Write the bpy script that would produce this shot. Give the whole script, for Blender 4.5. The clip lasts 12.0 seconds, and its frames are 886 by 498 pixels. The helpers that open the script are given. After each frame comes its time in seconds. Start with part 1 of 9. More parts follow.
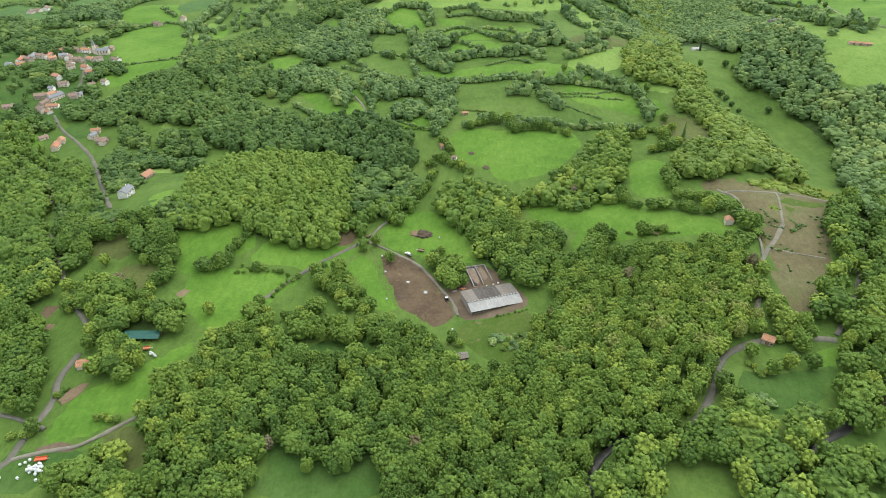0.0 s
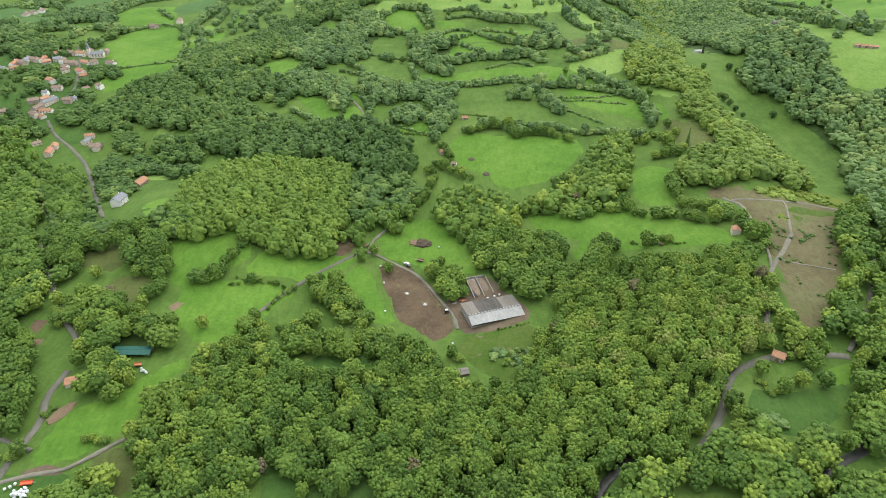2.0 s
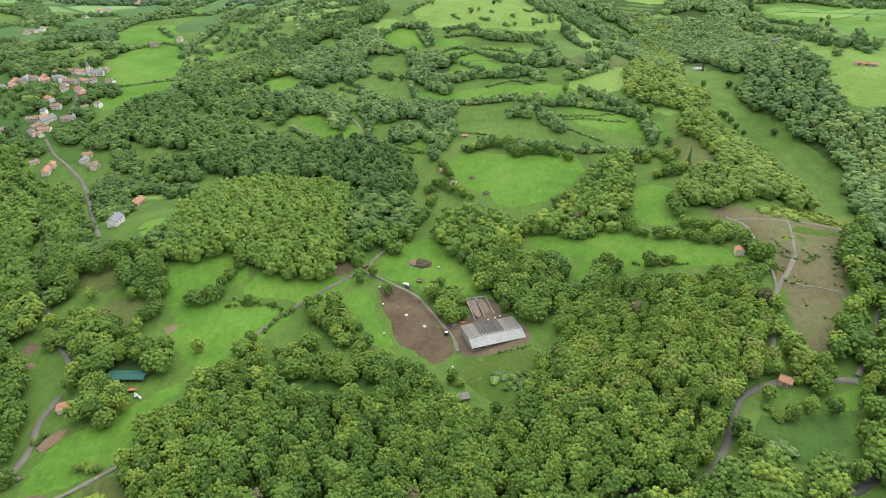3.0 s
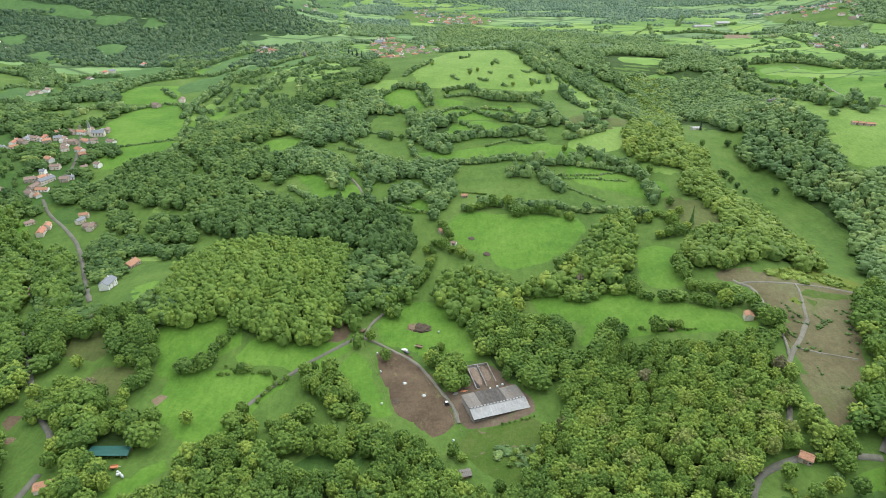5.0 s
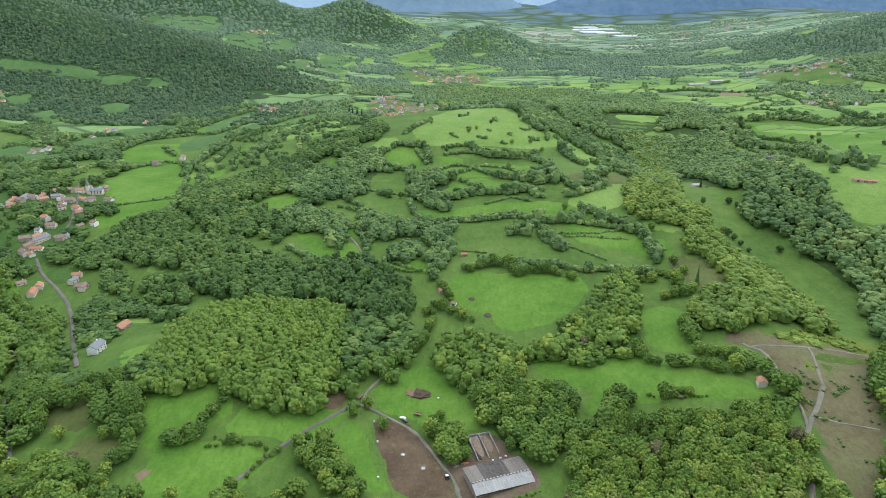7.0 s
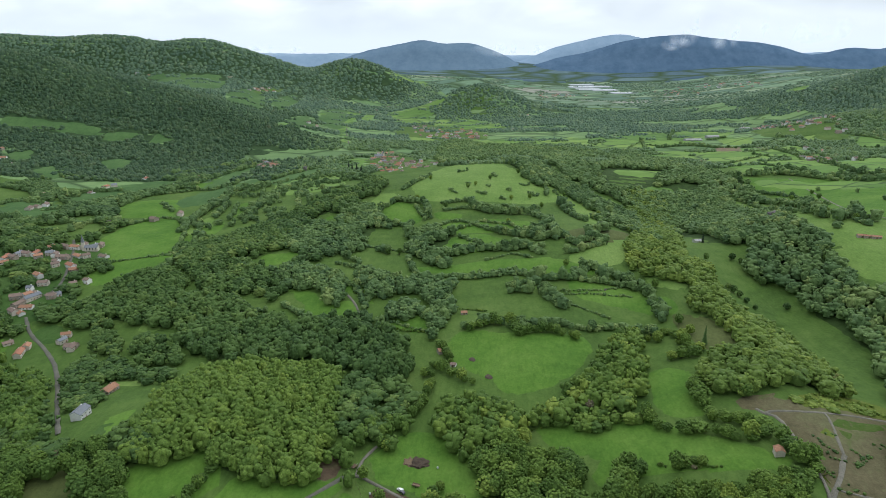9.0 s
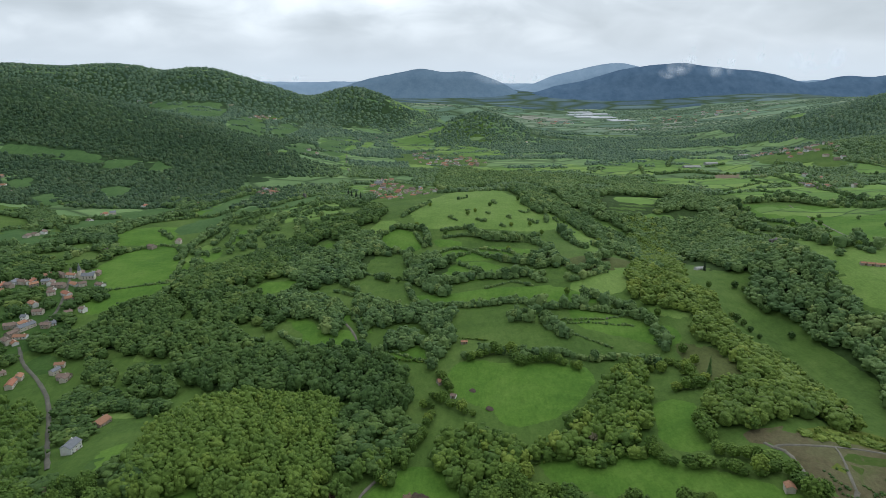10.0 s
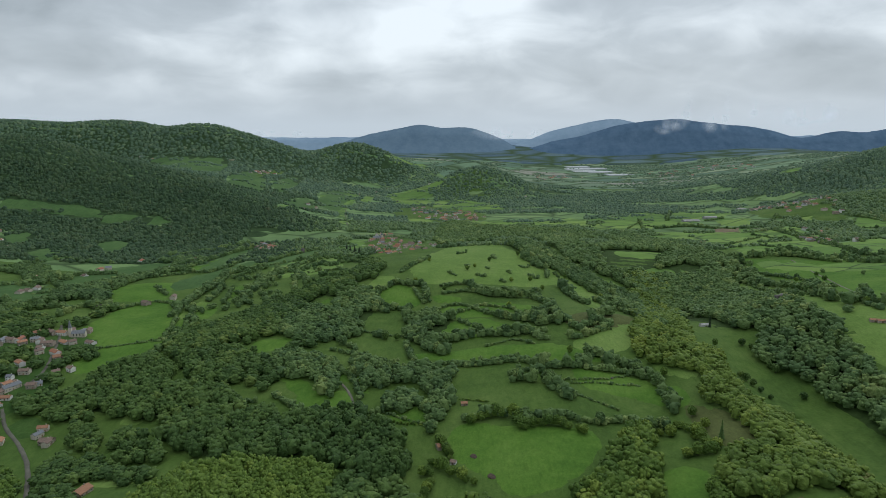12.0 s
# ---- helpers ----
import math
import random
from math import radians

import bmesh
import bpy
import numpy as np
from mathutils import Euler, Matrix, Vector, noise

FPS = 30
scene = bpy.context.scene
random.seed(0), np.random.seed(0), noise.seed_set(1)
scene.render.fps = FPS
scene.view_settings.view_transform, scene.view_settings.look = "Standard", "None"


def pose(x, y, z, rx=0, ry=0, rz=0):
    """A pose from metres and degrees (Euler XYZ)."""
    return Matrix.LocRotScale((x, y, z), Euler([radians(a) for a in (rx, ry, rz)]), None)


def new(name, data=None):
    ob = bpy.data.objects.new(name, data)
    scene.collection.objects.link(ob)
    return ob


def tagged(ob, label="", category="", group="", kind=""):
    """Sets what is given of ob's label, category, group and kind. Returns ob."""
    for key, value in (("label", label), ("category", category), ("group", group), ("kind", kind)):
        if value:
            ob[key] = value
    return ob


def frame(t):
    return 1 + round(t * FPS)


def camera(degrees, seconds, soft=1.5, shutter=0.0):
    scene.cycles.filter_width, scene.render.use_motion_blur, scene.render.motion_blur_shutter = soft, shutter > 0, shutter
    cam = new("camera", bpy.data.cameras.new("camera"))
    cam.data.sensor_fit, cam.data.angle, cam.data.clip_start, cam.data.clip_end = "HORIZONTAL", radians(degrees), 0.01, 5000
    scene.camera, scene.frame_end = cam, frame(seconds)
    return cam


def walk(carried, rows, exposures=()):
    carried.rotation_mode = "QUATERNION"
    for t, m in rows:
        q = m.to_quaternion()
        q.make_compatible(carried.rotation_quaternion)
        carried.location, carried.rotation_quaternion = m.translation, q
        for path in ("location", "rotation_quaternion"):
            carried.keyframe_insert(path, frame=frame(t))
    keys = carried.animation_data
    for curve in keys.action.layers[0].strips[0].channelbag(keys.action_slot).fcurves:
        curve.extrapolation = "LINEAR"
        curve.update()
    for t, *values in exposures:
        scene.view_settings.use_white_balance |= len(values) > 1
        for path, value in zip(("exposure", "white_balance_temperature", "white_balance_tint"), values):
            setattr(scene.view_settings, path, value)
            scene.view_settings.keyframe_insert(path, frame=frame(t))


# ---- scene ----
cam = camera(69.0, 12.0, 0.8)
METRES, EYE, TILT, LEAN, TURN = 80.0, 242.0, 0.0, -3.6, 2.6
ROWS = [
    (0.0, 0.0, 0.0, 0.0, -2.11, -33.46, 3.19),
    (0.5, 0.0017, 0.0407, 0.0009, -2.12, -33.47, 3.21),
    (1.0, 0.0035, 0.0811, 0.0015, -2.14, -33.48, 3.21),
    (1.5, 0.005, 0.1215, 0.0026, -2.16, -33.49, 3.24),
    (2.0, 0.0067, 0.1621, 0.0039, -2.18, -33.5, 3.26),
    (2.5, 0.0084, 0.2042, 0.0064, -2.21, -33.47, 3.28),
    (3.0, 0.0105, 0.2474, 0.0091, -2.24, -32.19, 3.32),
    (5.0, 0.015, 0.4122, 0.0154, -2.34, -27.45, 3.42),
    (5.5, 0.0162, 0.4533, 0.0186, -2.37, -26.29, 3.44),
    (6.0, 0.0184, 0.4946, 0.019, -2.39, -25.11, 3.46),
    (6.5, 0.02, 0.5363, 0.0186, -2.4, -23.92, 3.49),
    (7.0, 0.0213, 0.5773, 0.0205, -2.43, -22.74, 3.52),
    (9.0, 0.0293, 0.7439, 0.0202, -2.52, -18.06, 3.6),
    (9.5, 0.0309, 0.7861, 0.0212, -2.55, -16.9, 3.62),
    (10.0, 0.0322, 0.8277, 0.0216, -2.57, -15.74, 3.64),
    (10.5, 0.0337, 0.8705, 0.0229, -2.59, -14.57, 3.66),
    (11.0, 0.0357, 0.9127, 0.0244, -2.61, -13.38, 3.67),
    (11.5, 0.0381, 0.9545, 0.0263, -2.64, -12.21, 3.69),
    (12.0, 0.0389, 0.9985, 0.0268, -2.66, -11.04, 3.69),
]
EXPOSURES = [(0.0, 0.41, 6200, 10.5), (3.0, 0.41, 6150, 11), (7.0, 0.17, 5750, 12), (9.0, -0.48, 5750, 12), (12.0, -1.12, 5780, 10.5)]
walk(cam, [(t, pose(0, 0, EYE, TILT, LEAN, TURN) @ pose(METRES * x, METRES * y, METRES * z, 90 + pitch, roll, yaw)) for t, x, y, z, yaw, pitch, roll in ROWS], EXPOSURES)

# ---- sky and sun: overcast spring day ----
SUN_UP, SUN_TURN = 56.0, 25.0
world = bpy.data.worlds.new("overcast_sky")
scene.world = world
world.use_nodes = True


def link(tree, a, b):
    tree.links.new(a, b)


def build_sky():
    t = world.node_tree
    t.nodes.clear()
    out = t.nodes.new("ShaderNodeOutputWorld")
    bg = t.nodes.new("ShaderNodeBackground")
    sky = t.nodes.new("ShaderNodeTexSky")
    sky.sky_type, sky.sun_disc = "NISHITA", False
    sky.sun_elevation, sky.sun_rotation = radians(SUN_UP), radians(SUN_TURN)
    sky.air_density, sky.dust_density = 1.2, 3.0
    # cloud deck: the direction is divided by its height, so that clouds flatten towards the horizon
    co = t.nodes.new("ShaderNodeTexCoord")
    sep = t.nodes.new("ShaderNodeSeparateXYZ")
    link(t, co.outputs["Generated"], sep.inputs[0])

    def maths(op, a, b, clamp=False):
        n = t.nodes.new("ShaderNodeMath")
        n.operation, n.use_clamp = op, clamp
        for i, v in enumerate((a, b)):
            if isinstance(v, (int, float)):
                n.inputs[i].default_value = v
            else:
                link(t, v, n.inputs[i])
        return n.outputs[0]

    z = maths("MAXIMUM", sep.outputs[2], 0.0)
    flat = maths("ADD", z, 0.36)
    u, v = maths("DIVIDE", sep.outputs[0], flat), maths("DIVIDE", sep.outputs[1], flat)
    comb = t.nodes.new("ShaderNodeCombineXYZ")
    link(t, u, comb.inputs[0]), link(t, v, comb.inputs[1])

    def noise_at(scale, detail, rough, shift, distort=0.0):
        m = t.nodes.new("ShaderNodeMapping")
        m.inputs["Location"].default_value = (shift, shift * 0.7, 0)
        link(t, comb.outputs[0], m.inputs[0])
        n = t.nodes.new("ShaderNodeTexNoise")
        n.inputs["Scale"].default_value, n.inputs["Detail"].default_value = scale, detail
        n.inputs["Roughness"].default_value, n.inputs["Distortion"].default_value = rough, distort
        link(t, m.outputs[0], n.inputs[0])
        return n.outputs["Fac"]

    big, fine = noise_at(1.1, 3, 0.5, 3.1, 0.3), noise_at(3.6, 5, 0.5, 7.7, 0.4)
    both = maths("ADD", maths("MULTIPLY", big, 0.7), maths("MULTIPLY", fine, 0.3))
    ramp = t.nodes.new("ShaderNodeValToRGB")
    ramp.color_ramp.elements[0].position, ramp.color_ramp.elements[0].color = 0.37, (0.40, 0.43, 0.42, 1)
    ramp.color_ramp.elements[1].position, ramp.color_ramp.elements[1].color = 0.62, (1.06, 1.08, 1.02, 1)
    mid = ramp.color_ramp.elements.new(0.5)
    mid.color = (0.645, 0.675, 0.655, 1)
    link(t, maths("ADD", both, maths("MULTIPLY", sep.outputs[0], 0.085)), ramp.inputs[0])
    # pale haze band on the horizon
    haze = maths("POWER", maths("SUBTRACT", 1.0, maths("MULTIPLY", z, 9.0, True), True), 1.5)
    mix = t.nodes.new("ShaderNodeMix")
    mix.data_type = "RGBA"
    link(t, haze, mix.inputs["Factor"]), link(t, ramp.outputs[0], mix.inputs["A"])
    mix.inputs["B"].default_value = (0.69, 0.74, 0.735, 1)
    # the blue sky hardly comes through the deck
    scaled = t.nodes.new("ShaderNodeMix")
    scaled.data_type, scaled.blend_type = "RGBA", "MULTIPLY"
    scaled.inputs["Factor"].default_value = 1.0
    link(t, sky.outputs[0], scaled.inputs["A"])
    scaled.inputs["B"].default_value = (0.08, 0.08, 0.08, 1)
    deck = t.nodes.new("ShaderNodeMix")
    deck.data_type = "RGBA"
    deck.inputs["Factor"].default_value = 0.88
    link(t, scaled.outputs["Result"], deck.inputs["A"]), link(t, mix.outputs["Result"], deck.inputs["B"])
    link(t, deck.outputs["Result"], bg.inputs["Color"])
    bg.inputs["Strength"].default_value = 2.0
    link(t, bg.outputs[0], out.inputs[0])


build_sky()
sun_data = bpy.data.lights.new("sun", "SUN")
sun_data.energy, sun_data.angle, sun_data.color = 2.2, radians(85), (1.0, 0.95, 0.86)
sun = new("sun", sun_data)
sun.matrix_world = pose(0, 0, 900, 90 - SUN_UP, 0, 180 - SUN_TURN)


# ---- materials ----
def material(name, rough=0.9, spec=0.25):
    m = bpy.data.materials.new(name)
    m.use_nodes = True
    b = m.node_tree.nodes["Principled BSDF"]
    b.inputs["Roughness"].default_value, b.inputs["Specular IOR Level"].default_value = rough, spec
    return m, m.node_tree, b


def place_coords(t, scale=(1, 1, 1), kind="Object"):
    co, m = t.nodes.new("ShaderNodeTexCoord"), t.nodes.new("ShaderNodeMapping")
    m.inputs["Scale"].default_value = scale
    link(t, co.outputs[kind], m.inputs[0])
    return m.outputs[0]


def grain(t, vec, scale, detail=4, rough=0.6, distort=0.0):
    n = t.nodes.new("ShaderNodeTexNoise")
    for key, v in (("Scale", scale), ("Detail", detail), ("Roughness", rough), ("Distortion", distort)):
        n.inputs[key].default_value = v
    link(t, vec, n.inputs["Vector"])
    return n.outputs["Fac"]


def ramp_of(t, fac, stops):
    r = t.nodes.new("ShaderNodeValToRGB")
    els = r.color_ramp.elements
    while len(els) < len(stops):
        els.new(0.5)
    for e, (p, c) in zip(els, stops):
        e.position, e.color = p, (*c, 1)
    link(t, fac, r.inputs[0])
    return r.outputs[0]


def mixed(t, fac, a, b, blend="MIX"):
    n = t.nodes.new("ShaderNodeMix")
    n.data_type, n.blend_type = "RGBA", blend
    for key, v in (("Factor", fac), ("A", a), ("B", b)):
        if isinstance(v, tuple):
            n.inputs[key].default_value = (*v, 1)
        elif isinstance(v, (int, float)):
            n.inputs[key].default_value = v
        else:
            link(t, v, n.inputs[key])
    return n.outputs["Result"]


def bumped(t, b, height, strength, distance):
    n = t.nodes.new("ShaderNodeBump")
    n.inputs["Strength"].default_value, n.inputs["Distance"].default_value = strength, distance
    link(t, height, n.inputs["Height"]), link(t, n.outputs[0], b.inputs["Normal"])


def ground_material(name, dark, mid, light, patch=0.02, fine=0.5, bump=0.6, extra=None):
    """Grass, soil or gravel: broad patches, middle tufts and fine grain."""
    m, t, b = material(name, 0.95, 0.1)
    v = place_coords(t)
    broad, tuft, tiny = grain(t, v, patch, 3, 0.5, 0.4), grain(t, v, patch * 7, 4, 0.6), grain(t, v, fine, 6, 0.7)
    c = ramp_of(t, broad, [(0.35, dark), (0.5, mid), (0.66, light)])
    c = mixed(t, 0.45, c, ramp_of(t, tuft, [(0.3, dark), (0.55, mid), (0.75, light)]))
    streak = grain(t, place_coords(t, (1, 0.3, 1)), patch * 22, 5, 0.7, 0.6)
    c = mixed(t, 0.5, c, ramp_of(t, streak, [(0.3, (0.62, 0.66, 0.6)), (0.5, (1.0, 1.0, 1.0)), (0.72, (1.3, 1.2, 1.25))]), "MULTIPLY")
    c = mixed(t, 0.55, c, ramp_of(t, tiny, [(0.25, (0.45, 0.45, 0.45)), (0.75, (1.0, 1.0, 1.0))]), "MULTIPLY")
    if extra:
        c = mixed(t, ramp_of(t, grain(t, v, patch * 2.3, 5, 0.65, 0.8), [(0.58, (0, 0, 0)), (0.7, (1, 1, 1))]), c, extra)
    link(t, c, b.inputs["Base Color"])
    bumped(t, b, tiny, bump, 0.5)
    return m


def patchwork_material(name, greens, size, seam):
    """Far farmland: fields of many greens, with dark hedge seams, each field mottled."""
    m, t, b = material(name, 0.95, 0.1)
    v = place_coords(t, (1.0 / size, 1.9 / size, 0.0))
    warp = t.nodes.new("ShaderNodeTexNoise")
    warp.inputs["Scale"].default_value, warp.inputs["Detail"].default_value = 1.1, 2
    link(t, v, warp.inputs["Vector"])
    v2 = mixed(t, 0.25, v, warp.outputs["Color"], "ADD")
    cells, edge = t.nodes.new("ShaderNodeTexVoronoi"), t.nodes.new("ShaderNodeTexVoronoi")
    edge.feature = "DISTANCE_TO_EDGE"
    for n in (cells, edge):
        n.inputs["Scale"].default_value = 1.0
        link(t, v2, n.inputs["Vector"])
    sep = t.nodes.new("ShaderNodeSeparateColor")
    link(t, cells.outputs["Color"], sep.inputs[0])
    c = ramp_of(t, sep.outputs[0], [(i / (len(greens) - 1), g) for i, g in enumerate(greens)])
    v3 = place_coords(t)
    c = mixed(t, 0.5, c, ramp_of(t, grain(t, v3, 0.03, 5, 0.65), [(0.3, (0.65, 0.68, 0.65)), (0.7, (1.25, 1.2, 1.2))]), "MULTIPLY")
    c = mixed(t, ramp_of(t, edge.outputs["Distance"], [(0.0, (1, 1, 1)), (seam, (0, 0, 0))]), c, (0.045, 0.078, 0.028))
    link(t, c, b.inputs["Base Color"])
    bumped(t, b, grain(t, v3, 0.3, 4), 0.4, 0.5)
    return m


GRASS = ground_material("pasture_grass", (0.063, 0.116, 0.024), (0.089, 0.153, 0.030), (0.126, 0.190, 0.046), 0.013)
BRIGHT = ground_material("bright_meadow", (0.071, 0.155, 0.021), (0.101, 0.196, 0.027), (0.142, 0.238, 0.043), 0.019)
# Rough dark grass; round the left village it also paints in cloud shade.
DARKER = ground_material("rough_and_shaded_meadow", (0.041, 0.090, 0.020), (0.060, 0.119, 0.025), (0.088, 0.146, 0.040), 0.02)
DRY = ground_material("dry_pasture", (0.075, 0.097, 0.029), (0.100, 0.122, 0.037), (0.125, 0.148, 0.049), 0.02)
SOIL = ground_material("bare_soil", (0.073, 0.053, 0.034), (0.113, 0.082, 0.052), (0.159, 0.119, 0.077), 0.045, 0.8, 0.8, (0.146, 0.132, 0.059))
TRAMPLED = ground_material("trampled_earth", (0.10, 0.075, 0.052), (0.145, 0.11, 0.077), (0.19, 0.15, 0.108), 0.06, 0.8, 0.6, (0.075, 0.105, 0.03))
MIXED = ground_material("grass_and_earth", (0.05, 0.095, 0.014), (0.07, 0.115, 0.02), (0.10, 0.13, 0.035), 0.05, 0.8, 0.6, (0.14, 0.105, 0.07))
WASTE = ground_material("dry_waste_ground", (0.094, 0.083, 0.041), (0.137, 0.122, 0.064), (0.140, 0.152, 0.067), 0.025, 0.7, 0.8, (0.088, 0.108, 0.034))
GRAVEL = ground_material("track_gravel", (0.145, 0.136, 0.106), (0.195, 0.184, 0.145), (0.253, 0.238, 0.192), 0.1, 1.5)
TARMAC = ground_material("worn_tarmac", (0.109, 0.107, 0.085), (0.145, 0.142, 0.114), (0.196, 0.189, 0.148), 0.06, 2.0, 0.2)
CANOPY = ground_material("leafy_understorey", (0.026, 0.052, 0.019), (0.04, 0.075, 0.026), (0.055, 0.095, 0.034), 0.05, 0.4)
LITTER = ground_material("woodland_floor", (0.03, 0.055, 0.014), (0.045, 0.08, 0.02), (0.06, 0.10, 0.028), 0.1, 0.8)
PLOUGH = ground_material("ploughed_soil", (0.16, 0.12, 0.075), (0.2, 0.155, 0.1), (0.22, 0.2, 0.11), 0.04, 0.8)
GOLDGRASS = ground_material("weedy_bank", (0.091, 0.124, 0.019), (0.124, 0.163, 0.026), (0.156, 0.189, 0.039), 0.05, 0.8)
# Sun patches on high fields are put into this brighter grass colour.
HILLTOP = ground_material("sunlit_meadow", (0.114, 0.197, 0.039), (0.152, 0.245, 0.052), (0.197, 0.281, 0.074), 0.017)
VALLEYGRASS = ground_material("valley_grass", (0.061, 0.121, 0.037), (0.082, 0.153, 0.046), (0.110, 0.184, 0.061), 0.008)
# Far ground colours carry painted haze: paler, and bluer with distance.
FIELD = patchwork_material("haze_tinted_far_fields", [(0.090, 0.169, 0.038), (0.140, 0.232, 0.050), (0.108, 0.197, 0.043), (0.175, 0.264, 0.063), (0.123, 0.206, 0.050)], 150.0, 0.035)
PLAIN = patchwork_material("haze_tinted_plain_fields", [(0.109, 0.183, 0.116), (0.175, 0.259, 0.145), (0.087, 0.152, 0.106), (0.233, 0.288, 0.174), (0.130, 0.227, 0.125), (0.262, 0.259, 0.213)], 190.0, 0.12)
VALE = patchwork_material("haze_tinted_valley_fields", [(0.111, 0.180, 0.070), (0.158, 0.245, 0.092), (0.118, 0.201, 0.078), (0.190, 0.273, 0.108)], 130.0, 0.1)
DEEP = patchwork_material("haze_blue_far_country", [(0.070, 0.114, 0.153), (0.095, 0.146, 0.178), (0.075, 0.122, 0.158), (0.140, 0.202, 0.201), (0.073, 0.116, 0.153)], 260.0, 0.2)
STREAM, _t, _b = material("dark_stream", 0.35, 0.2)
link(_t, ramp_of(_t, grain(_t, place_coords(_t), 0.3), [(0.3, (0.02, 0.022, 0.018)), (0.7, (0.05, 0.05, 0.042))]), _b.inputs["Base Color"])


def leaf_material(name, stops, gloss=0.16, haze_sheen=0.0):
    """Foliage: each tree has its own tint, with leaf clumps and fine leaf grain."""
    m, t, b = material(name, 0.75, gloss)
    # A bluish sheen imitates haze over distant foliage.
    b.inputs["Sheen Weight"].default_value, b.inputs["Sheen Roughness"].default_value = haze_sheen, 0.6
    b.inputs["Sheen Tint"].default_value = (0.72, 0.86, 1.0, 1)
    at = t.nodes.new("ShaderNodeAttribute")
    at.attribute_name = "tint"
    c = ramp_of(t, at.outputs["Fac"], [(p, (1.27 * col[0], 1.13 * col[1], 1.2 * col[2])) for p, col in stops])
    v = place_coords(t)
    geo = t.nodes.new("ShaderNodeNewGeometry")
    c = mixed(t, 0.5, c, ramp_of(t, geo.outputs["Random Per Island"], [(0.0, (0.74, 0.77, 0.7)), (1.0, (1.24, 1.18, 1.05))]), "MULTIPLY")
    fine = grain(t, v, 1.3, 5, 0.75)
    c = mixed(t, 0.8, c, ramp_of(t, fine, [(0.32, (0.62, 0.64, 0.6)), (0.5, (1.0, 1.0, 0.98)), (0.68, (1.36, 1.32, 1.2))]), "MULTIPLY")
    speck = grain(t, v, 2.6, 3, 0.7)
    c = mixed(t, 0.8, c, ramp_of(t, speck, [(0.3, (0.55, 0.58, 0.5)), (0.5, (1.0, 1.0, 1.0)), (0.7, (1.5, 1.42, 1.25))]), "MULTIPLY")
    link(t, c, b.inputs["Base Color"])
    bumped(t, b, grain(t, v, 1.0, 4, 0.7), 0.6, 0.7)
    through_leaf, both = t.nodes.new("ShaderNodeBsdfTranslucent"), t.nodes.new("ShaderNodeMixShader")
    link(t, mixed(t, 1.0, c, (1.25, 1.3, 0.6), "MULTIPLY"), through_leaf.inputs["Color"])
    both.inputs["Fac"].default_value = 0.12
    link(t, b.outputs[0], both.inputs[1]), link(t, through_leaf.outputs[0], both.inputs[2])
    link(t, both.outputs[0], t.nodes["Material Output"].inputs["Surface"])
    return m


SPRING = [(0.0, (0.048, 0.100, 0.020)), (0.35, (0.071, 0.136, 0.025)), (0.7, (0.098, 0.172, 0.030)), (0.93, (0.145, 0.22, 0.038)), (0.96, (0.105, 0.13, 0.05)), (1.0, (0.115, 0.12, 0.065))]
LEAVES = leaf_material("oak_leaves", SPRING)
# Haze is put into this leaf colour: much bluer, a little paler.
MID_LEAVES = leaf_material("haze_tinted_hillside_leaves", [(p, (c[0] * 1.08, c[1] * 1.06, c[2] * 1.95)) for p, c in SPRING], 0.16, 0.0)
# Darker leaves: truly dark trees, and cloud shade painted onto the left woods.
DARK_LEAVES = leaf_material("dark_and_cloud_shaded_leaves", [(p, (c[0] * 0.77, c[1] * 0.81, c[2] * 1.15)) for p, c in SPRING])
# Lighter, yellower leaves: young shrubs, and sun painted onto the ridge trees.
GOLD_LEAVES = leaf_material("young_and_sunlit_leaves", [(p, (c[0] * 1.12, c[1] * 1.05, c[2] * 1.1)) for p, c in SPRING])
# Farther woods: haze painted in as paler, bluer leaf colours.
FAR_LEAVES = leaf_material("haze_tinted_far_leaves", [(0.0, (0.054, 0.105, 0.040)), (0.5, (0.080, 0.150, 0.053)), (0.9, (0.119, 0.198, 0.064)), (1.0, (0.156, 0.176, 0.084))], 0.2, 0.06)
HAZED_LEAVES = leaf_material("haze_blue_wood_leaves", [(0.0, (0.056, 0.108, 0.071)), (0.5, (0.080, 0.146, 0.086)), (0.9, (0.119, 0.195, 0.103)), (1.0, (0.146, 0.177, 0.118))], 0.15, 0.03)
# Hillside leaves darkened in colour in place of cloud shade.
SHADED_HILL_LEAVES = leaf_material("cloud_shaded_hill_leaves", [(0.0, (0.031, 0.070, 0.034)), (0.5, (0.048, 0.095, 0.043)), (0.9, (0.064, 0.113, 0.049)), (1.0, (0.072, 0.103, 0.055))], 0.15, 0.03)
BARE_LEAVES = leaf_material("half_bare_twigs", [(0.0, (0.10, 0.11, 0.06)), (1.0, (0.14, 0.14, 0.09))], 0.1)
FIR = leaf_material("fir_needles", [(0.0, (0.018, 0.035, 0.018)), (1.0, (0.028, 0.05, 0.024))], 0.15)
BARK, _t, _b = material("bark", 0.95, 0.1)
link(_t, ramp_of(_t, grain(_t, place_coords(_t, (1, 1, 0.2)), 4), [(0.3, (0.06, 0.045, 0.033)), (0.7, (0.14, 0.115, 0.09))]), _b.inputs["Base Color"])



